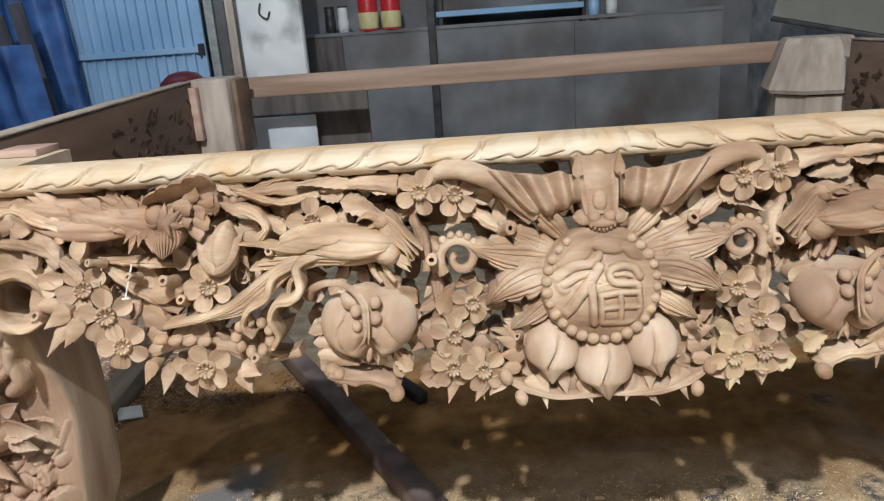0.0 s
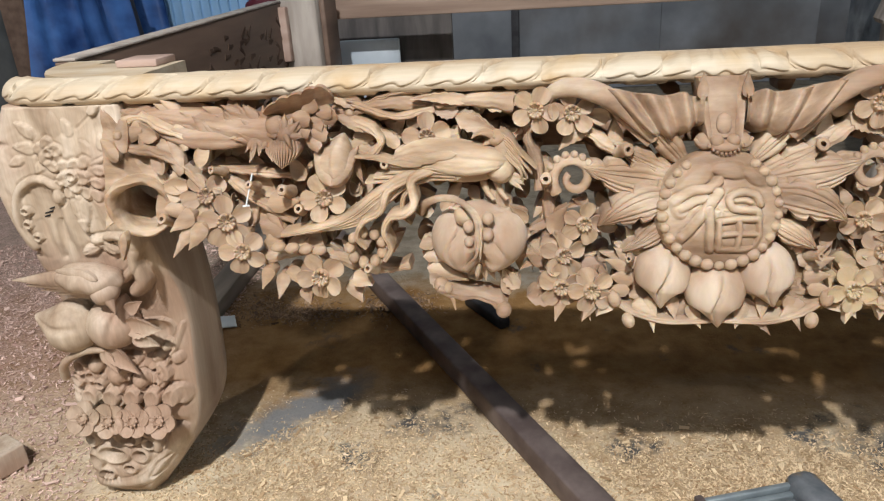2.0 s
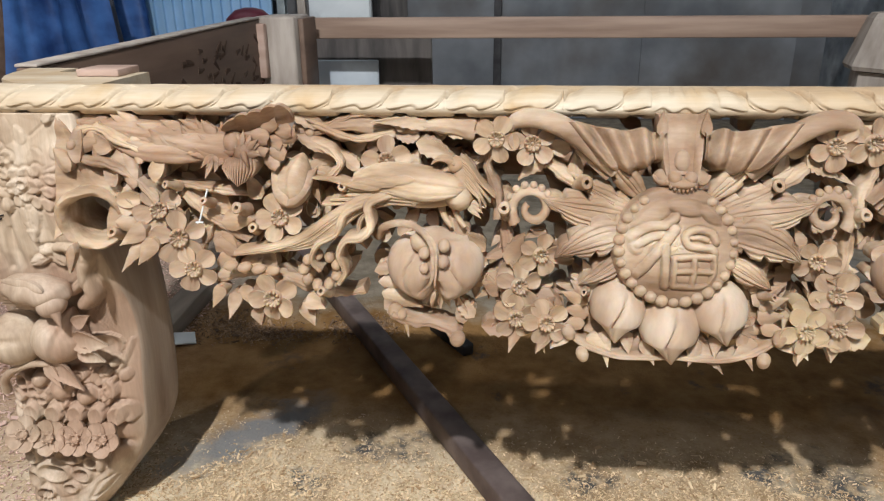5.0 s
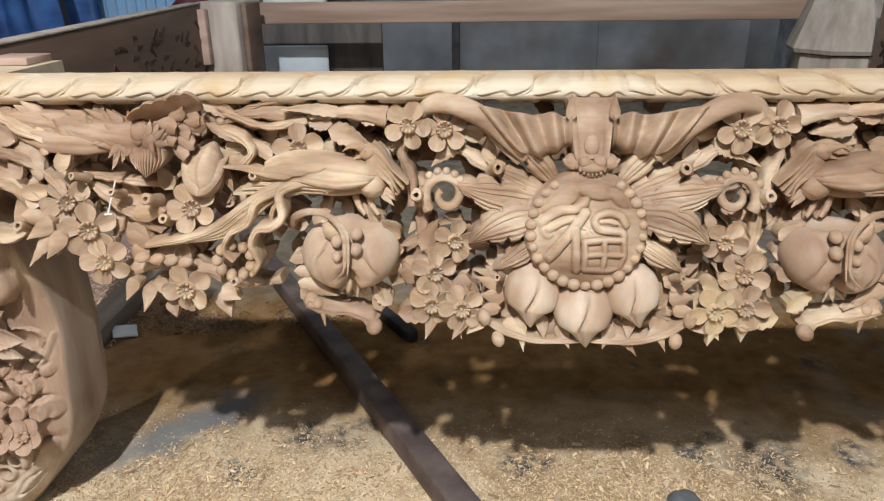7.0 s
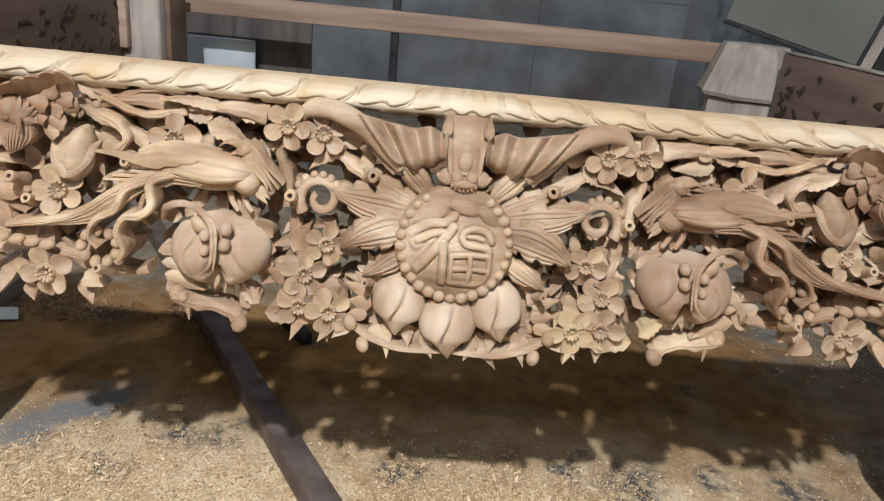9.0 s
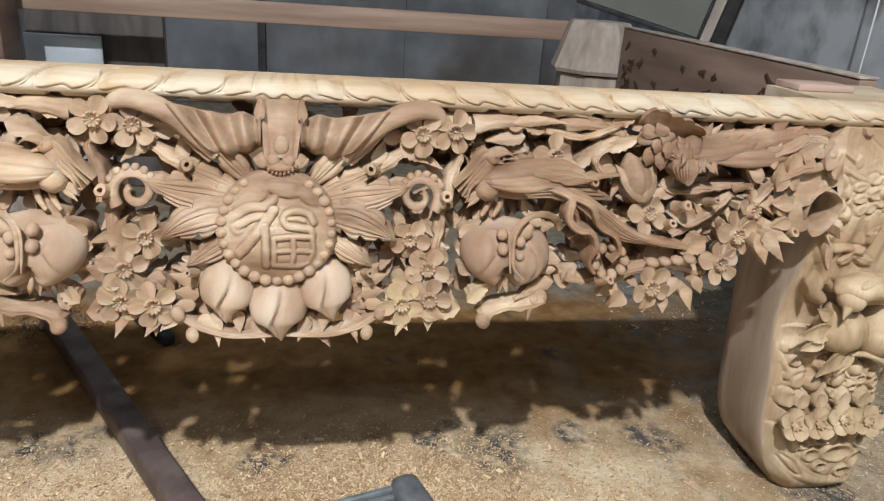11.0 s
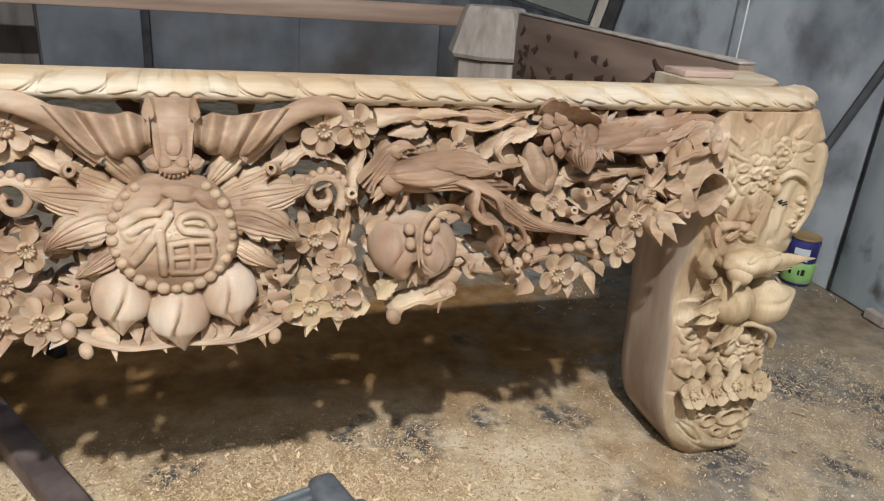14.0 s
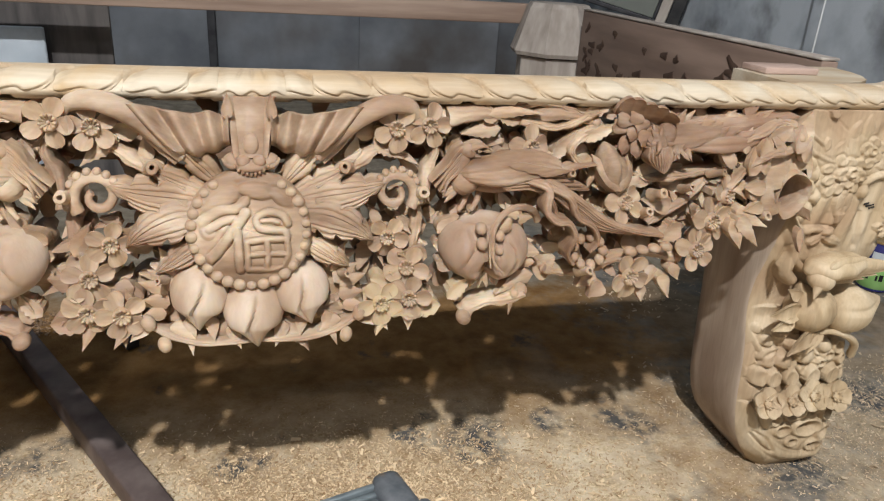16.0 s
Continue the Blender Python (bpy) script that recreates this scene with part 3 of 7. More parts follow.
def tarp(at, w, h, seed, label):
    r = random.Random(seed)
    bm = bmesh.new()
    ph = [r.uniform(0, 6) for _ in range(4)]
    rows = []
    for side in (0, 0.012):
        g = []
        for i in range(25):
            u = i / 24
            g.append([bm.verts.new((w * (u - 0.5) * (0.8 + 0.25 * (1 - v / 16)), 0.05 * math.sin(9 * u + ph[0]) + 0.03 * math.sin(21 * u + ph[1] + 2 * v / 16) + 0.12 * (1 - v / 16) ** 2 * math.sin(5 * u + ph[2]) + side, h * v / 16)) for v in range(17)])
        rows.append(g)
    for g in rows:
        for i in range(24):
            for j in range(16):
                bm.faces.new((g[i][j], g[i + 1][j], g[i + 1][j + 1], g[i][j + 1]))
    ob = part("tarpaulin", bm, DEEPBLUE)
    ob.location = at
    tagged(ob, label, "tarpaulin")


tarp((-3.15, 4.05, 0.0), 0.75, 1.7, 2, "deep blue crumpled tarpaulin hanging at the rear wall")
tarp((-2.80, 3.05, 0.0), 0.70, 0.98, 5, "deep blue plastic sheet heaped behind the bed")


def leaning_plank(x, y, length, width, tilt, turn, mat, label):
    bm = boxm((-width / 2, -0.012, 0), (width / 2, 0.012, length), 0.003)
    ob = part("plank", bm, mat, smooth=False)
    ob.matrix_world = pose(x, y, 0.004, tilt, turn, 8)
    tagged(ob, label, "plank", "leaning planks")


# planks coloured dark blue-grey for the shade they stand in
for k, (x, y) in enumerate(((-2.62, 3.42), (-2.74, 3.46), (-2.87, 3.5), (-3.0, 3.54))):
    leaning_plank(x, y, 1.25 - 0.06 * k, 0.085, -8, -9 - 2 * k, SHADE_WOOD, "offcut plank leaning beside the bed, coloured as in shade")
col = part("concrete_column", boxm((-3.75, 2.9, 0), (-3.35, 3.3, 3.88), 0.01), COLUMN, smooth=False)
tagged(col, "grey concrete column with worn edges", "column")
crate = thing("cardboard_stack", "stack of brown board offcuts by the column", "boards", (-3.12, 3.1, 0))
for k in range(3):
    part("sheet", boxm((-0.20 + 0.075 * k, 0.04 * k, 0.0), (-0.05 + 0.075 * k, 0.04 * k + 0.022, 0.98 - 0.10 * k), 0.004), GREYWOOD if k else WOOD_DARK, crate, smooth=False)
basin = bmesh.new()
revolve(basin, [(0.05, 0.0), (0.09, 0.02), (0.105, 0.06), (0.10, 0.10), (0.06, 0.135), (0.02, 0.145)], 20)
bas = part("maroon_bucket", basin, MAROON)
bas.location = (-1.37, 2.2, 0.665)
tagged(bas, "dark maroon round plastic pot on a stool", "pot")
stool = thing("stool", "low dark wooden stool behind the bed", "stool", (-1.37, 2.2, 0))
part("seat", boxm((-0.15, -0.15, 0.635), (0.15, 0.15, 0.664), 0.006), WOOD_DARK, stool)
for sx in (-1, 1):
    for sy in (-1, 1):
        part("leg", boxm((sx * 0.12 - 0.02, sy * 0.12 - 0.02, 0), (sx * 0.12 + 0.02, sy * 0.12 + 0.02, 0.634), 0.004), WOOD_DARK, stool)

# white card and boards that stand behind the back rail
card = part("white_card", boxm((-1.04, 1.965, 0.0), (-0.765, 1.98, 0.612), 0.006), CARD)
tagged(card, "white board with rounded corners standing behind the bed", "board")
shade = part("brown_board", boxm((-1.06, 2.05, 0.0), (-0.555, 2.075, 0.74), 0.004), OLDWOOD, smooth=False)
tagged(shade, "dark grey-brown board leaning behind the white card", "board")


# right side: steel clad column, leaning framed board, brace, cord, paint tin
def steel_column():
    t = thing("steel_clad_column", "pale blue-grey painted column with dark drip stains", "column", (1.982, 0.335, 0))
    t.rotation_euler = (0, 0, -0.10)
    bm = bmesh.new()
    box(bm, (0.0, 0.0, 0.0), (0.135, 0.355, 3.88), 0.006)
    part("cladding", bm, WALLBLUE, t)
    part("edge_strip", boxm((-0.004, 0.350, 0.0), (0.004, 0.361, 3.87)), DARKSTEEL, t, "dark seam strip", smooth=False)
    part("foot_plate", boxm((-0.030, 0.085, 0.0), (-0.003, 0.165, 0.032), 0.004), GREYWOOD, t, smooth=False)
    r = random.Random(4)
    for k in range(9):
        x = 0.060 + 0.010 * k + r.uniform(-0.007, 0.007)
        top, ln_ = 0.52 - r.uniform(0, 0.05), r.choice((0.03, 0.06, 0.09, 0.16))
        bm = bmesh.new()
        tube(bm, curve([(-0.0015, x, top), (-0.0015, x + r.uniform(-0.002, 0.002), top - ln_ / 2), (-0.0015, x, top - ln_)], 4), [r.uniform(0.003, 0.006), 0.0010], 8, 0.12, (-1, 0, 0))
        part("drip_stain", bm, INK, t, "dark paint drip")


steel_column()
frame_ob = thing("framed_board", "grey-green framed board leaning at the side wall", "board", (1.80, 2.20, 0.70))
part("board", boxm((-0.62, 0.0, 0.022), (-0.022, 0.018, 1.0), 0.003), BOARD, frame_ob, smooth=False)
part("frame", boxm((-0.62, -0.006, 0.0), (0.0, 0.022, 0.020), 0.004), DARKSTEEL, frame_ob, "dark lower edge strip", smooth=False)
part("frame", boxm((-0.020, -0.008, 0.022), (-0.008, 0.022, 1.0), 0.003), DARKSTEEL, frame_ob, "dark side edge strip", smooth=False)
part("frame", boxm((-0.006, -0.012, 0.002), (0.040, 0.026, 1.02), 0.004), GREYWOOD, frame_ob, "pale side batten", smooth=False)
part("frame", boxm((0.042, 0.0, 0.002), (0.100, 0.030, 1.02), 0.004), RUBBER, frame_ob, "black strip beside the pale batten", smooth=False)
frame_ob.rotation_euler = (0, radians(13), radians(-33))
trestle = thing("trestle", "dark timber trestle that carries the leaning board", "trestle", (1.80, 2.25, 0))
for tx, ty in ((-0.42, 0.28), (-0.03, 0.03)):
    part("post", boxm((tx - 0.03, ty - 0.03, 0), (tx + 0.03, ty + 0.03, 0.63), 0.004), WOOD_DARK, trestle, smooth=False)
part("beam", box(bmesh.new(), (-0.56, -0.05, 0.631), (0.02, 0.05, 0.678), 0.0, pose(0, 0, 0, 0, 0, -33)), WOOD_DARK, trestle, smooth=False)
bm = bmesh.new()
tube(bm, [(1.984, 0.590, 0.972), (2.006, 0.930, 0.282)], [0.015, 0.015], 6)
tagged(part("diagonal_brace", bm, BRACE), "dark steel brace bar leaning on the side wall", "brace")
bm = bmesh.new()
tube(bm, curve([(1.862, 1.2, 3.86), (1.858, 1.2, 1.6), (1.857, 1.2, 0.95), (1.855, 1.2, 0.66), (1.87, 1.22, 0.3), (1.9, 1.26, 0.012)], 8), [0.003, 0.003], 6)
tagged(part("hanging_string", bm, CABLE), "thin white string hanging from the ceiling", "string")


def paint_tin():
    t = paint_can((1.952, 0.775, 0.002), 0.048, 0.158, NAVYLABEL, GREENLABEL, TINLID)
    tagged(t, "paint tin with navy and green label and brass lid", "paint tin")
    hd = bmesh.new()
    tube(hd, curve([(0.049, 0.0, 0.135), (0.064, 0, 0.145), (0.070, 0, 0.13), (0.062, 0, 0.11)], 6), [0.003, 0.003], 6)
    part("handle", hd, DARKSTEEL, t, "bent wire handle")
    # plain pale bars for the lettering
    way = math.atan2(-1.77, -1.85)
    for z, h, a0, a1, mt in ((0.122, 0.022, -0.50, 0.45, WHITE), (0.097, 0.014, -0.35, 0.40, WHITE), (0.050, 0.022, -0.55, -0.38, INK), (0.048, 0.018, 0.0, 0.12, INK), (0.050, 0.022, 0.2, 0.42, INK)):
        bm = bmesh.new()
        k = 8
        ring = [[bm.verts.new(((0.048 + o) * math.cos(way + a), (0.048 + o) * math.sin(way + a), zz)) for a in (a0 + (a1 - a0) * i / k for i in range(k + 1)) for zz in (z - h / 2, z + h / 2)] for o in (0.0022, 0.0048)]
        for g in ring:
            for i in range(k):
                bm.faces.new((g[2 * i], g[2 * i + 2], g[2 * i + 3], g[2 * i + 1]))
        part("label_bar", bm, mt, t)
    return t


paint_tin()


# steel bars on the floor
def floor_bar(name, a, b, half, mat, label, z=0.0):
    a, b = Vector(a), Vector(b)
    d = b - a
    bm = boxm((0, -half, 0), (d.length, half, 2 * half), 0.005)
    ob = part(name, bm, mat)
    ob.matrix_world = Matrix.Translation((a.x, a.y, z)) @ Matrix.Rotation(math.atan2(d.y, d.x), 4, "Z")
    return tagged(ob, label, "bar")


floor_bar("steel_bar", (0.012, -0.28), (-0.974, 1.36), 0.026, BAR, "brown rusty square steel bar lying under the bed")
floor_bar("short_bar", (-0.315, 0.655), (-0.42, 0.80), 0.016, DARKSTEEL, "short dark steel bar lying on the floor in shadow", 0.0)
ob = part("timber_offcut", boxm((-0.038, -0.5, 0), (0.038, 0.5, 0.052), 0.004), PLANK)
ob.matrix_world = pose(-1.165, 1.08, 0.0, 0, 0, 2)
tagged(ob, "grey-brown sawn timber lying on the floor behind the bed leg", "timber")
ob = part("wood_block", boxm((-0.06, -0.035, 0), (0.06, 0.035, 0.05), 0.003), WOOD_LEG, smooth=False)
ob.matrix_world = pose(-1.325, 0.05, 0.0, 0, 0, 62)
tagged(ob, "small sawn block of pale wood on the floor", "wood block")
ob = part("paper_scrap", boxm((-0.03, -0.022, 0), (0.03, 0.022, 0.004)), WHITE, smooth=False)
ob.matrix_world = pose(-1.085, 0.665, 0.012, 18, 10, 30)
tagged(ob, "small scrap of white paper on the floor", "scrap")


def nail_gun():
    """Lies on its side: magazine, grip, head with a round cap."""
    t = thing("nail_gun", "dusty grey pneumatic nail gun lying in the sawdust", "nail gun", (0.225, -0.002, 0.0))
    t.rotation_euler = (0, 0, radians(17))
    t.scale = (0.89, 0.89, 0.89)
    head = bmesh.new()
    box(head, (-0.030, -0.045, 0.004), (0.030, 0.078, 0.060), 0.018)
    for v in head.verts:
        v.co.x *= 1.15 - 2.0 * max(0, v.co.y)
    part("head", head, GUNGREY, t)
    part("cap", revolve(bmesh.new(), [(0.030, 0), (0.036, 0.006), (0.036, 0.026), (0.030, 0.032), (0.022, 0.032), (0.021, 0.012)], 20, pose(0.012, -0.044, 0.037, 90, 0, 12)), RUBBER, t, "black round end cap")
    for k in range(2):
        part("cap_ring", revolve(bmesh.new(), [(0.0362, 0.004 + 0.012 * k), (0.0385, 0.006 + 0.012 * k), (0.0385, 0.010 + 0.012 * k), (0.0362, 0.012 + 0.012 * k)], 20, pose(0.012, -0.044, 0.037, 90, 0, 12)), GUNGREY, t)
    mag = bmesh.new()
    box(mag, (-0.205, 0.052, 0.022), (-0.027, 0.064, 0.046), 0.003)
    box(mag, (-0.200, 0.038, 0.018), (-0.027, 0.0505, 0.036), 0.003)
    part("magazine", mag, GUNLIGHT, t, "pale aluminium magazine rail")
    part("slide", boxm((-0.150, 0.026, 0.014), (-0.030, 0.036, 0.030), 0.002), GUNGREY, t)
    part("follower", boxm((-0.222, 0.032, 0.018), (-0.2055, 0.068, 0.052), 0.004), BAR, t)
    grip = bmesh.new()
    tube(grip, curve([(-0.04, -0.012, 0.034), (-0.075, -0.030, 0.034), (-0.13, -0.036, 0.034), (-0.19, -0.030, 0.034), (-0.235, -0.012, 0.034)], 5), lambda u: 0.024 - 0.006 * math.sin(math.pi * u), 12, 0.95, (0, 0, 1))
    part("grip", grip, RUBBER, t, "dark rubber grip")
    part("air_plug", revolve(bmesh.new(), [(0.011, 0), (0.013, 0.004), (0.013, 0.02), (0.008, 0.024), (0.008, 0.045)], 12, pose(-0.236, -0.010, 0.034, 0, -90, 0)), BAR, t)
    part("brace", boxm((-0.245, -0.004, 0.020), (-0.228, 0.036, 0.046), 0.004), GUNGREY, t)
    trig = bmesh.new()
    tube(trig, curve([(-0.055, 0.008, 0.034), (-0.075, 0.020, 0.034), (-0.095, 0.016, 0.034)], 5), [0.005, 0.003], 8)
    part("trigger", trig, DARKSTEEL, t)


nail_gun()

# ---- the carved bed ----
bed = thing("carved_bed", "unfinished carved hardwood bed frame with pierced fruit-and-blossom apron", "bed")
HALF = {-1: 1.075, 1: 1.115}   # outer half length at each end


def put(name, bm, mat, parent, s=1, label="", leaning=True, smooth=True):
    """Leans a carving onto the apron, mirrors it for the end s, and links it."""
    if leaning:
        lean(bm)
    if s < 0:
        for v in bm.verts:
            v.co.x = -v.co.x
    return part(name, bm, mat, parent, label, smooth)


def soft_min(a, b, r):
    h = max(r - abs(a - b), 0.0) / r
    return min(a, b) - h * h * r * 0.25


def step01(v):
    v = min(1.0, max(0.0, v))
    return v * v * (3 - 2 * v)


def rail_relief(x, s, jig):
    """Height of the carving on the rail at x; s runs from the lip (0) to the flat top (1)."""
    pitch, a = 0.0785, abs(x - 0.004)
    top = step01((1.0 - s) / 0.10)
    if a < 0.046 - 0.006 * s:
        b = a / (0.046 - 0.006 * s)
        h = 0.0036 * step01((1 - b) / 0.30) * top * step01((s - 0.30 - 0.05 * math.cos(9.4 * b)) / 0.06)
        for o in (-0.016, 0.0, 0.016):
            h -= 0.0022 * math.exp(-((x - 0.004 - o * (1.6 - 0.8 * s)) / 0.0024) ** 2) * math.exp(-((s - 0.80) / 0.20) ** 4)
        return h, 0.0
    v = max(-1.0, min(1.15, (s - 0.62) / 0.36))
    q = (a - 0.078 + 0.010 * v + 0.0150 * v ** 3 + jig[int(a / pitch) % 40]) / pitch
    ph = q - math.floor(q)
    inner = (ph if ph < 0.90 else ph - 1.0) * pitch          # from the S-cut
    outer = (0.84 - ph) * pitch                              # from the soft far side
    low = (s - 0.345 - 0.042 * math.cos(4 * math.pi * (ph - 0.45))) * 0.080
    edge = soft_min(low, inner, 0.020)
    if a < 0.085:
        outer = min(outer, (a - 0.046 + 0.006 * s) * 1.2)
    fade = step01((outer + 0.006) / 0.016)
    h = 0.0030 * step01(edge / 0.0060 + 0.25) * fade
    h += 0.0012 * math.sin(math.pi * min(1.0, max(0.0, ph / 0.84))) * step01(edge / 0.02)
    h -= 0.0015 * math.exp(-(edge / 0.0014) ** 2) * (fade if ph < 0.9 else 1.0) * (0.6 + 0.4 * math.sin(9 * q))
    h -= 0.0022 * math.exp(-((1 - ph) * pitch / 0.011) ** 2) * step01((s - 0.30) / 0.1)
    h -= 0.0008 * math.exp(-((ph - 0.50 + 0.16 * (s - 0.7)) / 0.014) ** 2) * math.exp(-((s - 0.74) / 0.09) ** 4)
    return h * top, (0.0065 * math.exp(-((ph - 0.45) / 0.11) ** 4) if s < 0.20 else 0.0)


def rail_mesh():
    """The half-round top rail: overlapping pillows parted by S-shaped cuts, mirrored about the middle, over a wavy lower band."""
    base = [(0.030, 0.733), (0.012, 0.731), (0.001, 0.733), (-0.006, 0.737), (-0.010, 0.7425), (-0.0105, 0.748), (-0.008, 0.754), (-0.002, 0.7595), (0.006, 0.7635), (0.016, 0.7665), (0.028, 0.768), (0.040, 0.7685)]
    prof = [(p.x, p.y) for p in curve([(y, z, 0) for y, z in base], 7)]
    nf = len(prof)
    prof += [(0.047, 0.7685), (0.0535, 0.7683), (0.054, 0.766), (0.054, 0.733)]
    m, n = len(prof), 2300
    lo, hi = -HALF[-1] + 0.022, HALF[1] - 0.014
    r = random.Random(8)
    jig = [r.uniform(-0.003, 0.003) for _ in range(40)]
    nor = []
    for k in range(m):
        dy, dz = prof[min(k + 1, m - 1)][0] - prof[max(k - 1, 0)][0], prof[min(k + 1, m - 1)][1] - prof[max(k - 1, 0)][1]
        l = math.hypot(dy, dz) or 1.0
        nor.append((-dz / l, dy / l))
    verts, faces = [], []
    for i in range(n + 1):
        x = lo + (hi - lo) * i / n
        end = HALF[1] if x > 0 else HALF[-1]
        back = 0.0 if abs(x) < end - 0.13 else 0.075 * ((abs(x) - end + 0.13) / 0.13) ** 2.2
        tip = step01((abs(x) - end + 0.034) / 0.02)
        for k, (y, z) in enumerate(prof):
            if 5 <= k < nf:
                h, dz = rail_relief(x, (k - 10) / (nf - 12), jig)
                h += 0.0004 * noise.noise(Vector((x * 60, y * 90, z * 90)))
                y, z = y + nor[k][0] * h, z + nor[k][1] * h + dz
            verts.append((x, y + back, z - 0.006 * tip * (z > 0.75)))
    for i in range(n):
        for k in range(m):
            faces.append((i * m + k, (i + 1) * m + k, (i + 1) * m + (k + 1) % m, i * m + (k + 1) % m))
    faces += [tuple(range(m)), tuple(n * m + k for k in range(m))[::-1]]
    bm = bmesh.new()
    me = bpy.data.meshes.new("mesh")
    me.from_pydata(verts, [], faces)
    bm.from_mesh(me)
    bpy.data.meshes.remove(me)
    return bm


part("top_rail", rail_mesh(), WOOD_PALE, bed, "pale cream rail carved with slanting waves")
part("inner_beam", boxm((-0.86, 0.050, 0.640), (0.86, 0.090, 0.700), 0.004), WOOD_RED, bed, "brown inner beam behind the carving")


def petalp(t):
    return (0.30 + 0.70 * math.sin(math.pi * 0.5 * min(1.0, t / 0.62))) if t < 0.62 else math.sqrt(max(0.06, 1 - ((t - 0.62) / 0.40) ** 2))


def bud_shape(q):
    """A bud wrapped by one folded petal."""
    line = 0.30 * math.sin(2.2 * q.z + 0.4)
    step = 0.12 * min(1, max(0, (q.x - line) / 0.08)) if q.y < 0.3 else 0
    return Vector((q.x * (1 - 0.22 * q.z), q.y * (1 - step - 0.06 * math.exp(-((q.x - line) / 0.06) ** 2)), q.z + 0.06 * math.cos(5 * q.x) * max(0, q.z)))


def leg_peach(q):
    tip = max(0.0, -q.z - 0.45) / 0.55
    groove = math.exp(-((q.x - 0.25 - 0.12 * math.sin(2.5 * q.z)) / 0.10) ** 2) * 0.16 * min(1, max(0, 0.9 - q.z)) if q.y < 0.3 else 0
    step = 0.05 * min(1, max(0, (q.x - 0.25 - 0.12 * math.sin(2.5 * q.z)) / 0.10))
    return Vector((q.x * (1 - 0.70 * tip ** 1.1), q.y * (1 - groove - step) * (1 - 0.35 * tip), q.z - 0.42 * tip ** 1.5))


# blossoms: shared petals
def petal_mesh(seed):
    r = random.Random(seed)
    bm = bmesh.new()
    blade(bm, (0.006, 0.002, 0), 0, 0.0265, 0.0240 + r.uniform(-0.002, 0.003), petalp, 9, 6, curl=-0.15 + r.uniform(-0.22, 0.22), cup=-0.34, thick=0.0042, lift=0.06, sweep=r.uniform(-0.14, 0.14), ridge=0.03, waves=1)
    return finish(bm)


PETALS = [petal_mesh(k) for k in range(5)]


def stamen_mesh():
    """A cup ringed with small beads."""
    bm = bmesh.new()
    axis = Matrix.Rotation(radians(90), 4, "X")
    revolve(bm, [(0.0115, -0.010), (0.0115, 0.0015), (0.0098, 0.0048), (0.0076, 0.0048), (0.0052, 0.0010), (0.0022, 0.0006)], 20, axis)
    for k in range(11):
        a = 2 * math.pi * k / 11
        lump(bm, (0.0094 * math.cos(a), -0.0062, 0.0094 * math.sin(a)), (0.0023, 0.0026, 0.0023), sub=1)
        tube(bm, [(0.0035 * math.cos(a), -0.0016, 0.0035 * math.sin(a)), (0.0088 * math.cos(a), -0.0056, 0.0088 * math.sin(a))], [0.0009, 0.0012], 5)
    lump(bm, (0, -0.0015, 0), (0.0028, 0.003, 0.0028), sub=1)
    return finish(bm)


STAMEN = stamen_mesh()


def blossom(x, z, size, s, parent, y=None, mat=WOOD, tip=(0, 0)):
    y0 = -0.005 - (0.70 - z) * 0.33 - 0.016 if y is None else y
    m = pose(s * x, y0, z, -14 + tip[0] + rnd.uniform(-9, 9), rnd.uniform(0, 72), s * tip[1] + rnd.uniform(-12, 12)) @ Matrix.Scale(size, 4)
    b = shared("blossom", STAMEN, mat, parent, m)
    for k in range(5):
        shared("petal", PETALS[rnd.randrange(5)], mat, b, pose(0, 0.0012 * (k % 2), 0, 0, 72 * k + rnd.uniform(-6, 6), 0) @ pose(0, 0, 0, 0, 0, rnd.uniform(-7, 9)))
    return b


FLOWERS = ((0.193, 0.702, 1.0), (0.242, 0.707, 1.0), (0.391, 0.678, 1.05), (0.712, 0.607, 1.08), (0.682, 0.571, 1.18), (0.660, 0.530, 1.05), (0.538, 0.601, 1.08), (0.546, 0.495, 1.12),
           (0.179, 0.561, 0.92), (0.204, 0.520, 1.0), (0.207, 0.479, 1.0), (0.166, 0.474, 1.0))

# pointed leaves: x, z, angle, length, width
LEAVES_IN = ((0.225, 0.712, 110, 0.024, 0.024), (0.165, 0.690, -35, 0.05, 0.03), (0.140, 0.690, 20, 0.04, 0.022), (0.268, 0.712, 150, 0.04, 0.026), (0.205, 0.470, -80, 0.036, 0.020), (0.160, 0.466, -70, 0.036, 0.020),
             (0.182, 0.468, -112, 0.044, 0.020), (0.240, 0.475, 190, 0.05, 0.028), (0.255, 0.462, 175, 0.07, 0.026), (0.222, 0.545, 120, 0.05, 0.028), (0.235, 0.530, 160, 0.045, 0.024), (0.230, 0.500, 170, 0.05, 0.026),
             (0.155, 0.500, -10, 0.04, 0.024), (0.145, 0.480, -30, 0.045, 0.024), (0.150, 0.555, 30, 0.035, 0.020), (0.135, 0.462, -40, 0.034, 0.020))
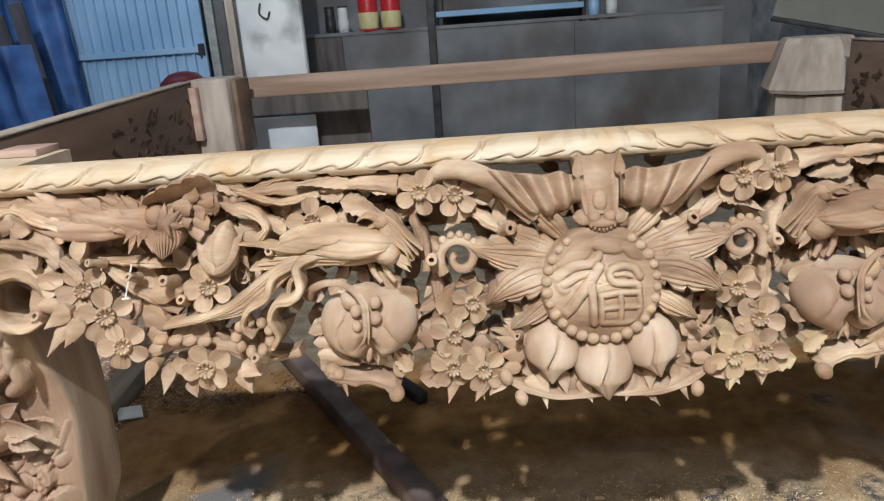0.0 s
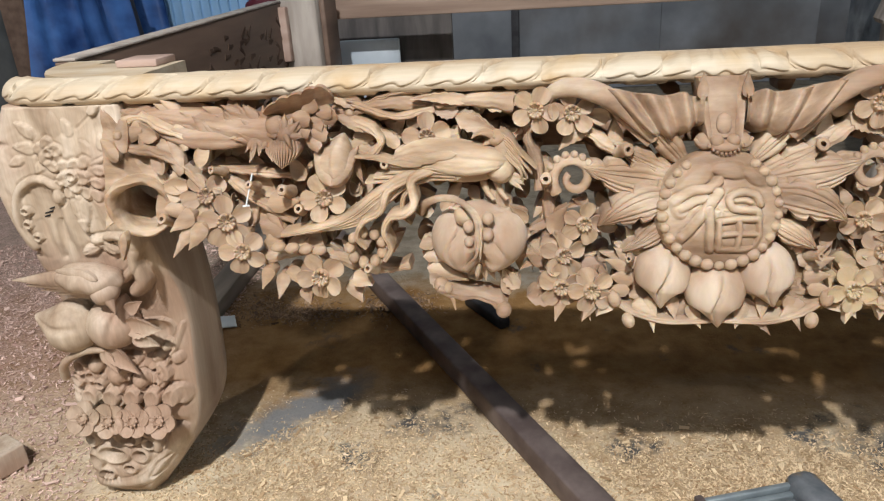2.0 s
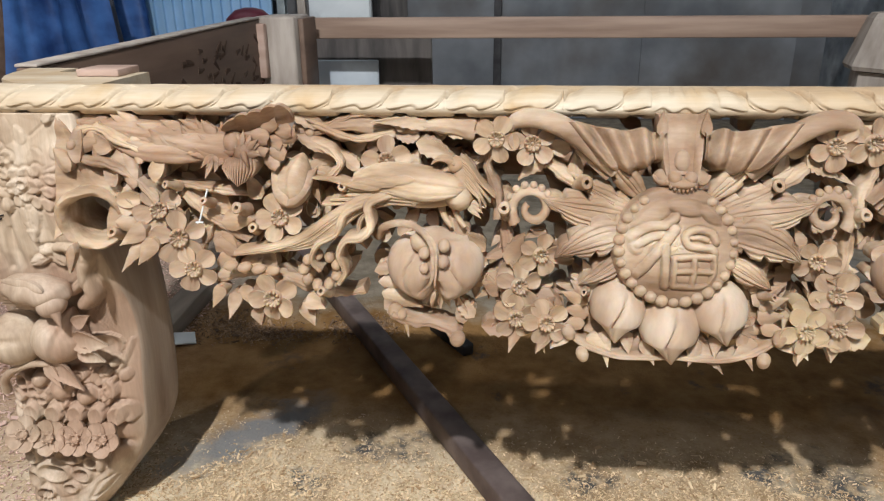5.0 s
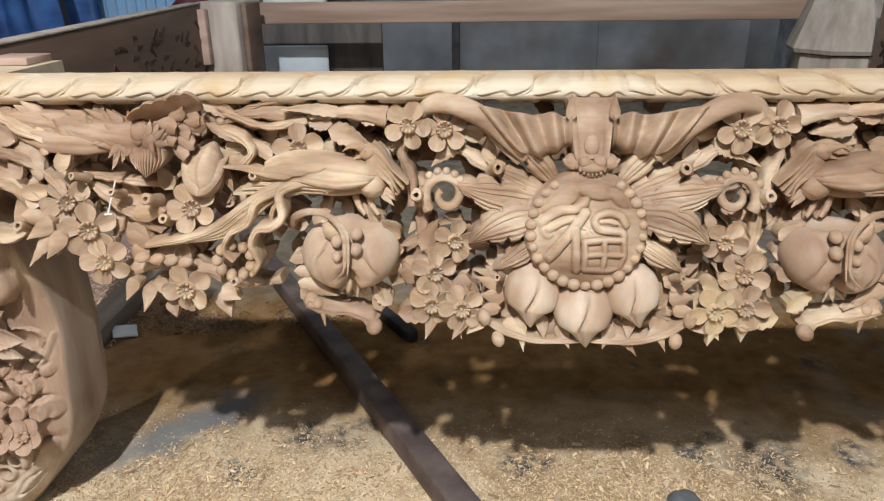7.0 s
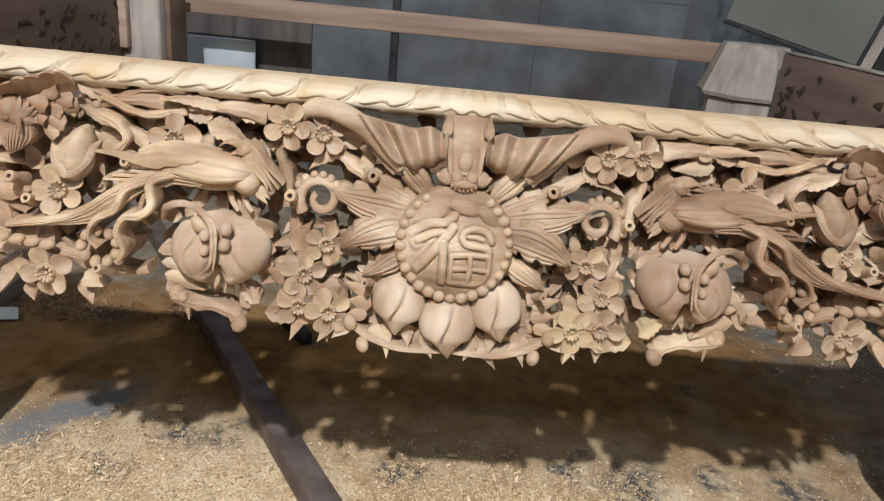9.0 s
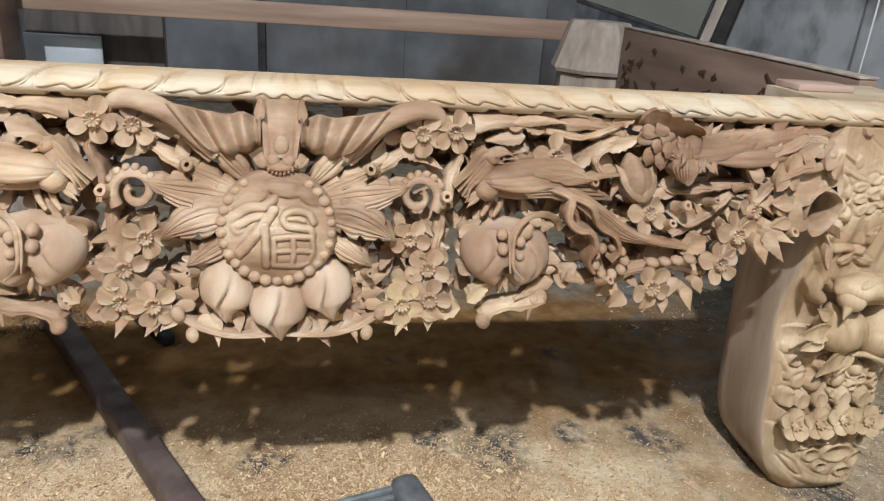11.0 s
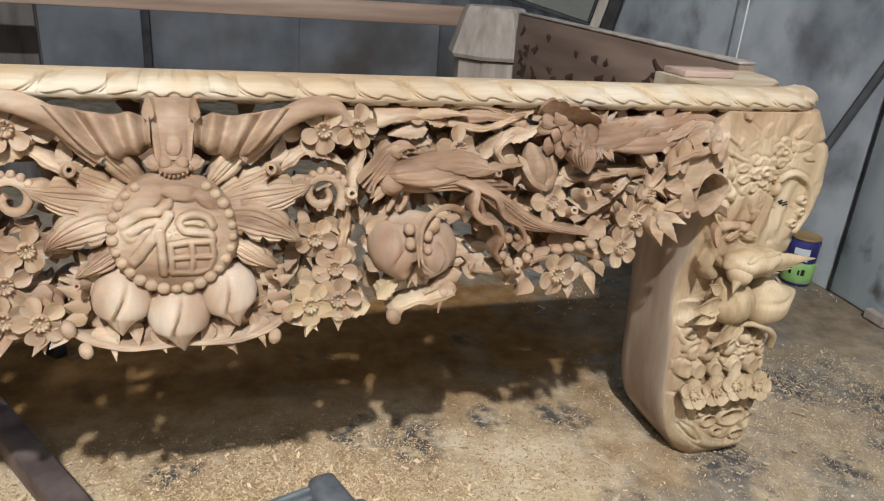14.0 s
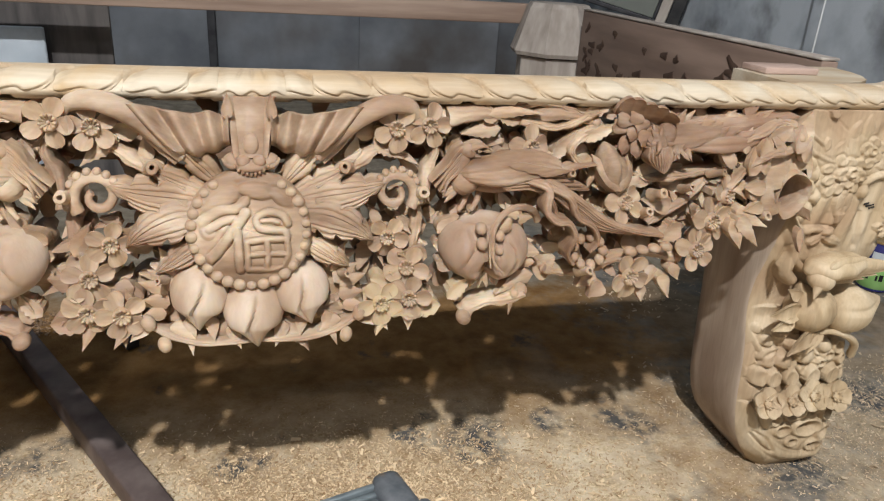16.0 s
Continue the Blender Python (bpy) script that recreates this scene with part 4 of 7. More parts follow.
LEAVES_POM = ((0.395, 0.500, 200, 0.06, 0.024), (0.400, 0.515, 185, 0.055, 0.020), (0.392, 0.490, 215, 0.05, 0.020), (0.405, 0.530, 170, 0.05, 0.018), (0.250, 0.520, -20, 0.03, 0.018), (0.248, 0.540, 10, 0.03, 0.018),
              (0.252, 0.560, 35, 0.035, 0.018), (0.290, 0.580, 70, 0.034, 0.020), (0.305, 0.585, 100, 0.030, 0.018), (0.275, 0.578, 45, 0.034, 0.020), (0.265, 0.470, 50, 0.05, 0.022), (0.280, 0.460, 75, 0.045, 0.018),
              (0.360, 0.590, 120, 0.03, 0.018), (0.375, 0.575, 140, 0.034, 0.018))
LEAVES_OUT = ((0.61, 0.492, 265, 0.0324, 0.022), (0.6, 0.5, 245, 0.0324, 0.022),
              (0.625, 0.505, 285, 0.0288, 0.0198), (0.575, 0.475, 260, 0.0252, 0.0198), (0.51, 0.48, 235, 0.0324, 0.0264), (0.5, 0.495, 215, 0.0324, 0.0242), (0.56, 0.52, 100, 0.045, 0.03), (0.59, 0.525, 130, 0.04, 0.028),
              (0.64, 0.56, 200, 0.05, 0.03), (0.63, 0.545, 230, 0.036, 0.033), (0.72, 0.64, 80, 0.045, 0.026), (0.745, 0.63, 60, 0.05, 0.026), (0.625, 0.59, 170, 0.045, 0.03), (0.57, 0.62, 60, 0.04, 0.024))
LEAVES_CORNER = ((0.722, 0.588, 334, 0.046, 0.026), (0.720, 0.582, 312, 0.054, 0.027), (0.712, 0.576, 290, 0.046, 0.026))
LEAVES_PEACH = ((0.078, 0.505, 32, 0.056, 0.044), (0.082, 0.488, 2, 0.058, 0.042), (0.078, 0.474, -28, 0.050, 0.036), (0.030, 0.452, -35, 0.050, 0.026))
LEAVES_TOP = ((0.350, 0.700, 190, 0.06, 0.026), (0.310, 0.712, 170, 0.06, 0.022), (0.360, 0.668, 215, 0.03, 0.020), (0.420, 0.690, 150, 0.04, 0.022), (0.430, 0.660, 40, 0.05, 0.020), (0.445, 0.700, 25, 0.06, 0.020),
              (0.480, 0.720, 20, 0.07, 0.022), (0.470, 0.690, 10, 0.06, 0.020), (0.330, 0.720, 10, 0.07, 0.018), (0.130, 0.655, 70, 0.035, 0.022), (0.115, 0.640, 40, 0.04, 0.02), (0.800, 0.700, 165, 0.07, 0.030))


def leaves(rows, s, depth):
    for x, z, a, l, w in rows:
        bm = bmesh.new()
        toothed = l > 0.047
        blade(bm, (x, depth + rnd.uniform(-0.010, 0.006), z), a + rnd.uniform(-5, 5), l * rnd.uniform(0.95, 1.15), w * 1.08, pointed, 13 if toothed else 8, 4, curl=rnd.uniform(-0.35, 0.15), cup=rnd.choice((-0.45, 0.4)), thick=0.026, sweep=rnd.uniform(-0.2, 0.2), saw=0.20 if toothed else 0.0, crease=True)
        put("leaf", bm, WOOD_SAP if s > 0 and 0.12 < x < 0.28 and z < 0.53 and l > 0.036 else WOOD, bed, s)


def pomegranate(s, base):
    """Split fruit with carved folds, seeds and an arched stem."""
    def cleft(q):
        """Two swelling lobes with a wavy fold each, parted by a channel that opens at the foot."""
        k, z = 1.0, max(-1.0, min(1.0, q.z))
        bot = 0.0
        if q.y < 0.25:
            left, right = -0.47 + 0.15 * math.sin(3.4 * z + 0.6), 0.44 + 0.16 * math.sin(3.1 * z + 2.4)
            span = step01((0.80 - abs(z)) / 0.25)
            for line, way in ((left, 1), (right, -1)):
                k -= span * (0.13 * math.exp(-((q.x - line) / 0.055) ** 2) + 0.075 * step01((q.x - line) * way / 0.10) * step01((0.62 - abs(q.x)) / 0.3))
            k += 0.07 * span * math.exp(-((q.x - 0.24) / 0.13) ** 2 - ((z + 0.15) / 0.35) ** 2)
            channel = step01((0.70 - z) / 0.3)
            k -= 0.14 * channel * math.exp(-((q.x + 0.02) / 0.10) ** 2)
            k -= 0.55 * math.exp(-((q.x + 0.02) / 0.15) ** 2) * step01((-0.34 - z) / 0.30)
        if q.z < -0.2:
            bot = 0.26 * math.exp(-((q.x + 0.02) / 0.16) ** 2)
        return Vector((q.x, q.y * k, q.z + bot - (0.06 if q.z > 0.8 else 0)))

    bm = bmesh.new()
    lump(bm, (0.320, -0.002, 0.543), (0.067, 0.052, 0.048), 0, 5, cleft)
    fruit = put("pomegranate", bm, base, bed, s, "carved split pomegranate")
    for x, z, k in ((0.305, 0.580, 0.0085), (0.331, 0.570, 0.0078), (0.306, 0.560, 0.0085), (0.331, 0.551, 0.0068)):
        bm = bmesh.new()
        lump(bm, (x, -0.047, z), (k, k * 1.1, k), sub=3)
        put("seed", bm, base, fruit, s)
    bm = bmesh.new()
    tube(bm, curve([(0.400, -0.012, 0.578), (0.390, -0.024, 0.594), (0.366, -0.040, 0.605), (0.340, -0.056, 0.604), (0.322, -0.060, 0.586), (0.318, -0.060, 0.560), (0.321, -0.056, 0.536), (0.338, -0.048, 0.518)], 7), lambda t: 0.0060 - 0.0045 * t, 8, 0.8)
    put("stem", bm, WOOD, fruit, s)
    bm = bmesh.new()
    tube(bm, curve([(0.352, -0.046, 0.607), (0.330, -0.058, 0.600), (0.316, -0.060, 0.582), (0.314, -0.058, 0.556), (0.316, -0.054, 0.530)], 7), lambda t: 0.0036 - 0.0024 * t, 7, 0.8)
    put("stem", bm, WOOD, fruit, s)
    bm = bmesh.new()
    blade(bm, (0.346, -0.052, 0.594), 235, 0.028, 0.024, roundp, 8, 6, curl=0.3, cup=0.5, thick=0.004)
    put("curled_leaf", bm, WOOD, fruit, s)
    bm = bmesh.new()
    for k, a in enumerate((248, 264, 280, 298)):
        blade(bm, (0.308 + 0.006 * k, -0.006, 0.508), a, 0.026, 0.013, pointed, 6, 4, thick=0.004, crease=True)
    put("calyx", bm, WOOD, fruit, s)


def strand(bm, pts, wide, deep, lines=(), cut=0.0012, n=9, seg=14):
    """A carved band along pts (x, depth, z): rounded in front, with incised lines at the given shares of its width."""
    path = curve(pts, n)
    count = len(path)
    rows = []
    for i, p in enumerate(path):
        t = i / (count - 1)
        tan = path[min(i + 1, count - 1)] - path[max(i - 1, 0)]
        tan = Vector((tan.x, 0, tan.z)).normalized()
        nor = Vector((-tan.z, 0, tan.x))
        w, d = wide(t) / 2, deep(t)
        row = []
        for j in range(seg + 1):
            q = 2 * j / seg - 1
            h = d * math.sqrt(max(0.0, 1 - abs(q) ** 2.6))
            for l in lines:
                h -= cut * math.exp(-((q - l) / (2.2 / seg)) ** 2) * (1 if 0.04 < t < 0.97 else 0.3)
            row.append(bm.verts.new(p + nor * q * w + Vector((0, -h, 0))))
        for q in (1.0, 0.0, -1.0):
            row.append(bm.verts.new(p + nor * q * w * 0.85 + Vector((0, 0.030, 0))))
        rows.append(row)
    m = len(rows[0])
    for a, b in zip(rows, rows[1:]):
        for k in range(m):
            bm.faces.new((a[k], a[(k + 1) % m], b[(k + 1) % m], b[k]))
    bm.faces.new(rows[0][::-1])
    bm.faces.new(rows[-1])
    return bm


def phoenix(s):
    """Long-tailed carved bird, one mesh."""
    r = random.Random(51 + s)
    bm = bmesh.new()
    # body, neck and head
    lump(bm, (0.290, -0.014, 0.640), (0.022, 0.024, 0.025), 20, 4, lambda q: q * (1 + 0.03 * math.sin(26 * q.z + 4 * q.x)))
    lump(bm, (0.330, -0.006, 0.636), (0.058, 0.024, 0.020), 3, 4)
    lump(bm, (0.286, -0.020, 0.662), (0.013, 0.015, 0.018), -10, 3)
    lump(bm, (0.293, -0.024, 0.676), (0.0125, 0.013, 0.0105), 20, 3)
    strand(bm, [(0.296, -0.028, 0.678), (0.306, -0.034, 0.684), (0.316, -0.034, 0.684), (0.326, -0.028, 0.677)], lambda t: 0.011 * (1 - 0.9 * t), lambda t: 0.005)
    strand(bm, [(0.298, -0.026, 0.671), (0.307, -0.030, 0.670), (0.314, -0.028, 0.666)], lambda t: 0.007 * (1 - 0.85 * t), lambda t: 0.004)
    lump(bm, (0.296, -0.036, 0.679), (0.0022, 0.002, 0.0022), 0, 1)
    for k in range(4):      # crest and tresses that fall towards the middle
        strand(bm, [(0.290, -0.026, 0.682 - 0.004 * k), (0.276, -0.030, 0.674 - 0.008 * k), (0.262, -0.028, 0.656 - 0.007 * k), (0.240 + 0.006 * k, -0.022, 0.634 - 0.006 * k)], lambda t: 0.0085 * (1 - 0.75 * t), lambda t: 0.005 * (1 - 0.5 * t), (0.0,))
    for k in range(3):
        blade(bm, (0.278, -0.020, 0.630 - 0.003 * k), 200 + 10 * k, 0.026, 0.010, pointed, 6, 4, curl=-0.1, cup=0.3, thick=0.004)
    # wing: one broad smooth form with a few incised feather lines, over long coverts
    strand(bm, [(0.276, -0.026, 0.646), (0.300, -0.034, 0.650), (0.330, -0.038, 0.652), (0.362, -0.036, 0.656), (0.398, -0.030, 0.659), (0.438, -0.020, 0.650)],
           lambda t: 0.004 + 0.040 * math.sin(math.pi * min(1, 0.01 + 0.92 * t)) ** 0.7 if t < 0.97 else 0.005, lambda t: 0.013 * (1 - 0.55 * t) * min(1, 0.3 + 6 * t), (-0.5, 0.15, 0.6), 0.0011, 10, 24)
    for k in range(3):
        blade(bm, (0.345 + 0.022 * k, -0.047 + 0.003 * k, 0.662 - 0.006 * k), -6 + 3 * k, 0.060, 0.012, pointed, 9, 4, curl=0.10, cup=0.25, thick=0.005, sweep=0.03)
    for k in range(4):
        strand(bm, [(0.318 + 0.01 * k, -0.034, 0.640 - 0.003 * k), (0.350, -0.037 + 0.002 * k, 0.640 - 0.004 * k), (0.395, -0.032 + 0.003 * k, 0.644 - 0.006 * k), (0.440 + 0.012 * k, -0.020, 0.640 - 0.006 * k)], lambda t: 0.011 * (1 - 0.6 * t), lambda t: 0.006, (0.0,), 0.001, 7, 10)
    # streamers
    two = (-0.35, 0.35)
    strand(bm, [(0.360, -0.026, 0.640), (0.400, -0.030, 0.647), (0.430, -0.028, 0.645), (0.457, -0.024, 0.653), (0.491, -0.016, 0.655)], lambda t: 0.010 * (1 - 0.65 * t), lambda t: 0.006, (0.0,))
    for k in range(4):
        dz = 0.0075 * k
        strand(bm, [(0.365, -0.022, 0.640 - 0.4 * dz), (0.415, -0.030 + 0.002 * k, 0.634 - 0.6 * dz), (0.460 - 0.004 * k, -0.034 + 0.003 * k, 0.608 - dz + 0.004 * k), (0.496 - 0.004 * k, -0.032 + 0.003 * k, 0.583 - 0.5 * dz), (0.540, -0.026 + 0.002 * k, 0.566 - 0.2 * dz), (0.600 - 0.02 * k, -0.018, 0.553 + 0.002 * k)],
               lambda t: 0.0125 * (1 - 0.45 * t * t), lambda t: 0.0075 * (1 - 0.3 * t), two, 0.0012, 10, 12)
    strand(bm, [(0.403, -0.030, 0.632), (0.440, -0.036, 0.616), (0.452, -0.038, 0.590), (0.478, -0.034, 0.574), (0.488, -0.028, 0.552), (0.476, -0.024, 0.536)], lambda t: 0.013 * (1 - 0.55 * t), lambda t: 0.007, (0.0,), 0.001, 9, 12)
    strand(bm, [(0.378, -0.030, 0.640), (0.408, -0.038, 0.628), (0.405, -0.042, 0.600), (0.418, -0.044, 0.586), (0.438, -0.042, 0.582), (0.448, -0.038, 0.562), (0.440, -0.030, 0.538), (0.450, -0.024, 0.520)], lambda t: 0.014 * (1 - 0.5 * t), lambda t: 0.007, (0.0,), 0.001, 9, 12)
    strand(bm, [(0.390, -0.020, 0.630), (0.420, -0.020, 0.606), (0.424, -0.020, 0.580), (0.412, -0.018, 0.566)], lambda t: 0.011 * (1 - 0.6 * t), lambda t: 0.006, (0.0,))
    for dx in (0, 0.018):
        tube(bm, curve([(0.296 + dx, -0.008, 0.622), (0.290 + dx, -0.012, 0.606), (0.280 + dx, -0.016, 0.594)], 5), [0.0055, 0.003], 8)
    put("carved_bird", bm, WOOD_RED if s > 0 else WOOD, bed, s, "carved long-tailed bird")


def fowl(s):
    """Ragged-feathered bird that dives from the corner, one mesh."""
    r = random.Random(11 + s)
    bm, plumes = bmesh.new(), []
    # smooth hind body and tail sweeping out to the corner
    strand(bm, [(0.600, -0.014, 0.690), (0.650, -0.016, 0.698), (0.710, -0.010, 0.708), (0.770, -0.004, 0.716), (0.835, 0.004, 0.722)], lambda t: 0.050 * (1 - 0.75 * t), lambda t: 0.022 * (1 - 0.5 * t), (-0.4, 0.2, 0.6), 0.0012, 9, 18)
    strand(bm, [(0.640, -0.020, 0.682), (0.690, -0.024, 0.684), (0.740, -0.020, 0.688), (0.790, -0.014, 0.702)], lambda t: 0.024 * math.sin(math.pi * (0.15 + 0.80 * t)) + 0.003, lambda t: 0.009, (0.0,), 0.0015, 9, 12)
    # flame-like back feathers
    for k in range(16):
        x = 0.612 + 0.0075 * k + r.uniform(-0.003, 0.003)
        blade(bm, (x, -0.026 + 0.006 * (k % 3), 0.690 + r.uniform(-0.006, 0.008)), 82 + r.uniform(-22, 16) - 3 * k, r.uniform(0.036, 0.050) * (1 - 0.02 * k), r.uniform(0.018, 0.024), pointed, 10, 6, curl=r.uniform(-0.25, 0.0), cup=0.35, thick=0.006, sweep=r.uniform(-0.2, 0.1))
    for k in range(64):
        x = 0.616 + 0.0033 * k
        plume = bmesh.new()
        blade(plume, (x, -0.032 + 0.16 * (x - 0.616) + r.uniform(-0.003, 0.003), 0.690 + 0.136 * (x - 0.60) + r.uniform(-0.019, 0.015)), r.uniform(-14, 44), r.uniform(0.026, 0.040), r.uniform(0.014, 0.021), pointed, 10, 6, curl=r.uniform(-0.16, 0.05), cup=r.uniform(0.1, 0.4), thick=0.006, sweep=r.uniform(-0.2, 0.2))
        plumes.append(plume)
    # rounded head with ringed ripples and a tuft of fine strands below
    def ripple(q):
        d = math.hypot(q.x + 0.9, q.z - 0.9)
        return q * (1 + 0.016 * math.sin(34 * d)) if q.y < 0.2 else q
    lump(bm, (0.584, -0.022, 0.690), (0.019, 0.021, 0.021), 10, 5, ripple)
    for k in range(16):
        a = 22.5 * k + r.uniform(-8, 8)
        ca, sa = math.cos(radians(a)), math.sin(radians(a))
        blade(bm, (0.585 + 0.009 * ca, -0.040 + 0.004 * (k % 2), 0.690 + 0.009 * sa), a, r.uniform(0.014, 0.020), 0.010, pointed, 6, 4, curl=0.30, cup=0.35, thick=0.004)
    tube(bm, curve([(0.580, -0.044, 0.690), (0.574, -0.052, 0.684), (0.571, -0.050, 0.677)], 4), [0.005, 0.001], 8)
    lump(bm, (0.600, -0.026, 0.700), (0.014, 0.016, 0.018), 30, 3)
    for k in range(11):
        f = (k - 5) / 5
        strand(bm, [(0.586 + 0.016 * f, -0.042 + 0.010 * f * f, 0.684), (0.586 + 0.019 * f, -0.046 + 0.012 * f * f, 0.668), (0.588 + 0.013 * f, -0.040 + 0.008 * f * f, 0.648 + 0.008 * abs(f))], lambda t: 0.0062 * (1 - 0.75 * t), lambda t: 0.004, (), 0, 5, 8)
    for k in range(12):
        blade(bm, (0.612 + r.uniform(-0.010, 0.022), -0.034, 0.684 + r.uniform(-0.010, 0.010)), r.uniform(215, 320), r.uniform(0.014, 0.022), 0.009, pointed, 6, 4, curl=-0.15, cup=0.3, thick=0.004)
    # wing raised over the fruit: a thin sheet that leans forward
    rows = []
    for i in range(43):
        t = i / 42
        lo_, hi_ = Vector((0.610 - 0.094 * t, -0.012 - 0.014 * t, 0.708 + 0.020 * t)), Vector((0.612 - 0.106 * t, -0.050 - 0.014 * t, 0.722 + 0.040 * math.sin(1.65 * t)))
        hi_ = lo_.lerp(hi_, math.sqrt(max(0.04, 1 - t ** 4)) * (0.84 + 0.16 * abs(math.sin(math.pi * 5.5 * t)) ** 0.6))
        rows.append([lo_.lerp(hi_, j / 10) + Vector((0, -0.0030 * abs(math.sin(math.pi * 5.5 * t)) * (0.3 + j / 10), 0.003 * math.sin(9 * t) * (j / 10))) for j in range(11)])
    g = [[[bm.verts.new(p + Vector((0, o, 0.4 * o))) for p in row] for row in rows] for o in (0.0, 0.006)]
    for i in range(42):
        for j in range(10):
            bm.faces.new((g[0][i][j], g[0][i + 1][j], g[0][i + 1][j + 1], g[0][i][j + 1]))
            bm.faces.new((g[1][i][j + 1], g[1][i + 1][j + 1], g[1][i + 1][j], g[1][i][j]))
        for j in (0, 10):
            bm.faces.new((g[0][i][j], g[1][i][j], g[1][i + 1][j], g[0][i + 1][j]))
    for i in (0, 42):
        for j in range(10):
            bm.faces.new((g[0][i][j], g[0][i][j + 1], g[1][i][j + 1], g[1][i][j]))
    # curled round feathers under the wing
    for x, z, a in ((0.562, 0.714, 200), (0.548, 0.720, 160), (0.560, 0.700, 215), (0.545, 0.704, 190), (0.548, 0.690, 230), (0.530, 0.716, 175), (0.572, 0.708, 240), (0.538, 0.692, 205), (0.524, 0.704, 150)):
        blade(bm, (x + 0.012, -0.028 + r.uniform(-0.008, 0.006), z), a + r.uniform(-12, 12), r.uniform(0.024, 0.032), 0.022, roundp, 8, 6, curl=-0.30, cup=0.45, thick=0.005, ridge=0.05)
    bird = put("carved_fowl", bm, WOOD_RED, bed, s, "carved ragged-feathered bird")
    for plume in plumes:
        put("feather", plume, WOOD_RED, bird, s)


def bat(mat):
    """Bat with spread wings over the medallion, one mesh."""
    bm = bmesh.new()
    rows = []
    for i in range(13):     # trapezoid body with rolled edges
        t = i / 12
        z, w = 0.742 - 0.072 * t, 0.031 - 0.010 * t
        d = -0.028 - 0.008 * t ** 2
        rows.append([(-w * 1.1, 0.012, z), (-w * 1.1, d + 0.006, z), (-w, d - 0.002 - 0.003 * math.sin(7 * t), z), (-w * 0.84, d - 0.001 - 0.003 * math.sin(7 * t), z), (-w * 0.66, d + 0.006, z), (-w * 0.3, d + 0.002, z), (0, d, z), (w * 0.3, d + 0.002, z), (w * 0.66, d + 0.006, z), (w * 0.84, d - 0.001 + 0.003 * math.sin(6 * t), z), (w, d - 0.002 + 0.003 * math.sin(6 * t), z), (w * 1.1, d + 0.006, z), (w * 1.1, 0.012, z)])
    g = [[bm.verts.new(p) for p in row] for row in rows]
    for a, b in zip(g, g[1:]):
        for k in range(12):
            bm.faces.new((a[k], a[k + 1], b[k + 1], b[k]))
        bm.faces.new((a[12], a[0], b[0], b[12]))
    bm.faces.new(g[0])
    bm.faces.new(g[-1][::-1])
    lump(bm, (0, -0.032, 0.686), (0.010, 0.005, 0.014), 0, 3)
    for s in (-1, 1):
        lump(bm, (s * 0.022, -0.026, 0.664), (0.014, 0.014, 0.011), 0, 2)
        lump(bm, (s * 0.010, -0.039, 0.667), (0.009, 0.008, 0.008), 0, 2)
        blade(bm, (s * 0.028, -0.034, 0.716), 90 + s * 2, 0.034, 0.016, pointed, 6, 4, curl=-0.2, cup=-0.5, thick=0.004)
        tube(bm, curve([(s * 0.010, -0.037, 0.660), (s * 0.028, -0.035, 0.662), (s * 0.036, -0.030, 0.668)], 5), [0.0055, 0.002], 7)
    lump(bm, (0, -0.035, 0.660), (0.022, 0.014, 0.008), 0, 2)
    for k in range(-4, 5):
        lump(bm, (k * 0.0052, -0.043, 0.652 + 0.0006 * k * k), (0.0026, 0.003, 0.0032), 0, 1)
    edge = curve([(0.026, 0.0, 0.722), (0.050, 0.0, 0.727), (0.078, 0.0, 0.725), (0.108, 0.0, 0.729), (0.135, 0.0, 0.734), (0.160, 0.0, 0.737)], 16)
    root = curve([(0.026, 0.0, 0.676), (0.040, 0.0, 0.668), (0.056, 0.0, 0.661), (0.066, 0.0, 0.659), (0.076, 0.0, 0.662), (0.088, 0.0, 0.668)], 16)
    for s in (-1, 1):
        # pleated membrane that fans out from the wrist
        front, back = [], []
        n = len(edge)
        for i in range(n):
            u = i / (n - 1)
            zig = 0.008 * math.sin(math.pi * u ** 0.8 * 3.5) ** 2 * (1 - 0.6 * u)
            row = []
            for j in range(9):
                v = j / 8
                p = root[i].lerp(edge[i], v)
                d = -0.012 - 0.026 * math.sin(math.pi * (0.12 + 0.60 * (1 - v))) * (0.5 + 0.5 * u) - 0.026 * (math.cos(u ** 0.8 * 3.5 * math.pi) ** 2) ** 0.8 * (0.30 + 0.70 * v) + 0.034 * max(0.0, 1 - v / 0.30) ** 1.5
                row.append(bm.verts.new((s * p.x, d, p.z - zig * v ** 3)))
            front.append(row)
            back.append([bm.verts.new(w.co + Vector((0, 0.010, 0))) for w in row])
        for i in range(n - 1):
            for j in range(8):
                bm.faces.new((front[i][j], front[i + 1][j], front[i + 1][j + 1], front[i][j + 1]))
                bm.faces.new((back[i][j + 1], back[i + 1][j + 1], back[i + 1][j], back[i][j]))
            bm.faces.new((front[i][0], back[i][0], back[i + 1][0], front[i + 1][0]))
            bm.faces.new((front[i][8], front[i + 1][8], back[i + 1][8], back[i][8]))
        # leading arm that hooks over the blossoms
        tube(bm, curve([(s * 0.086, -0.024, 0.668), (s * 0.106, -0.030, 0.690), (s * 0.130, -0.032, 0.712), (s * 0.158, -0.030, 0.728), (s * 0.188, -0.026, 0.736), (s * 0.214, -0.018, 0.731), (s * 0.224, -0.012, 0.718)], 7), lambda t: 0.0135 * (0.30 + 0.70 * math.sin(math.pi * min(1, 0.10 + 0.80 * t))), 12, 0.9)
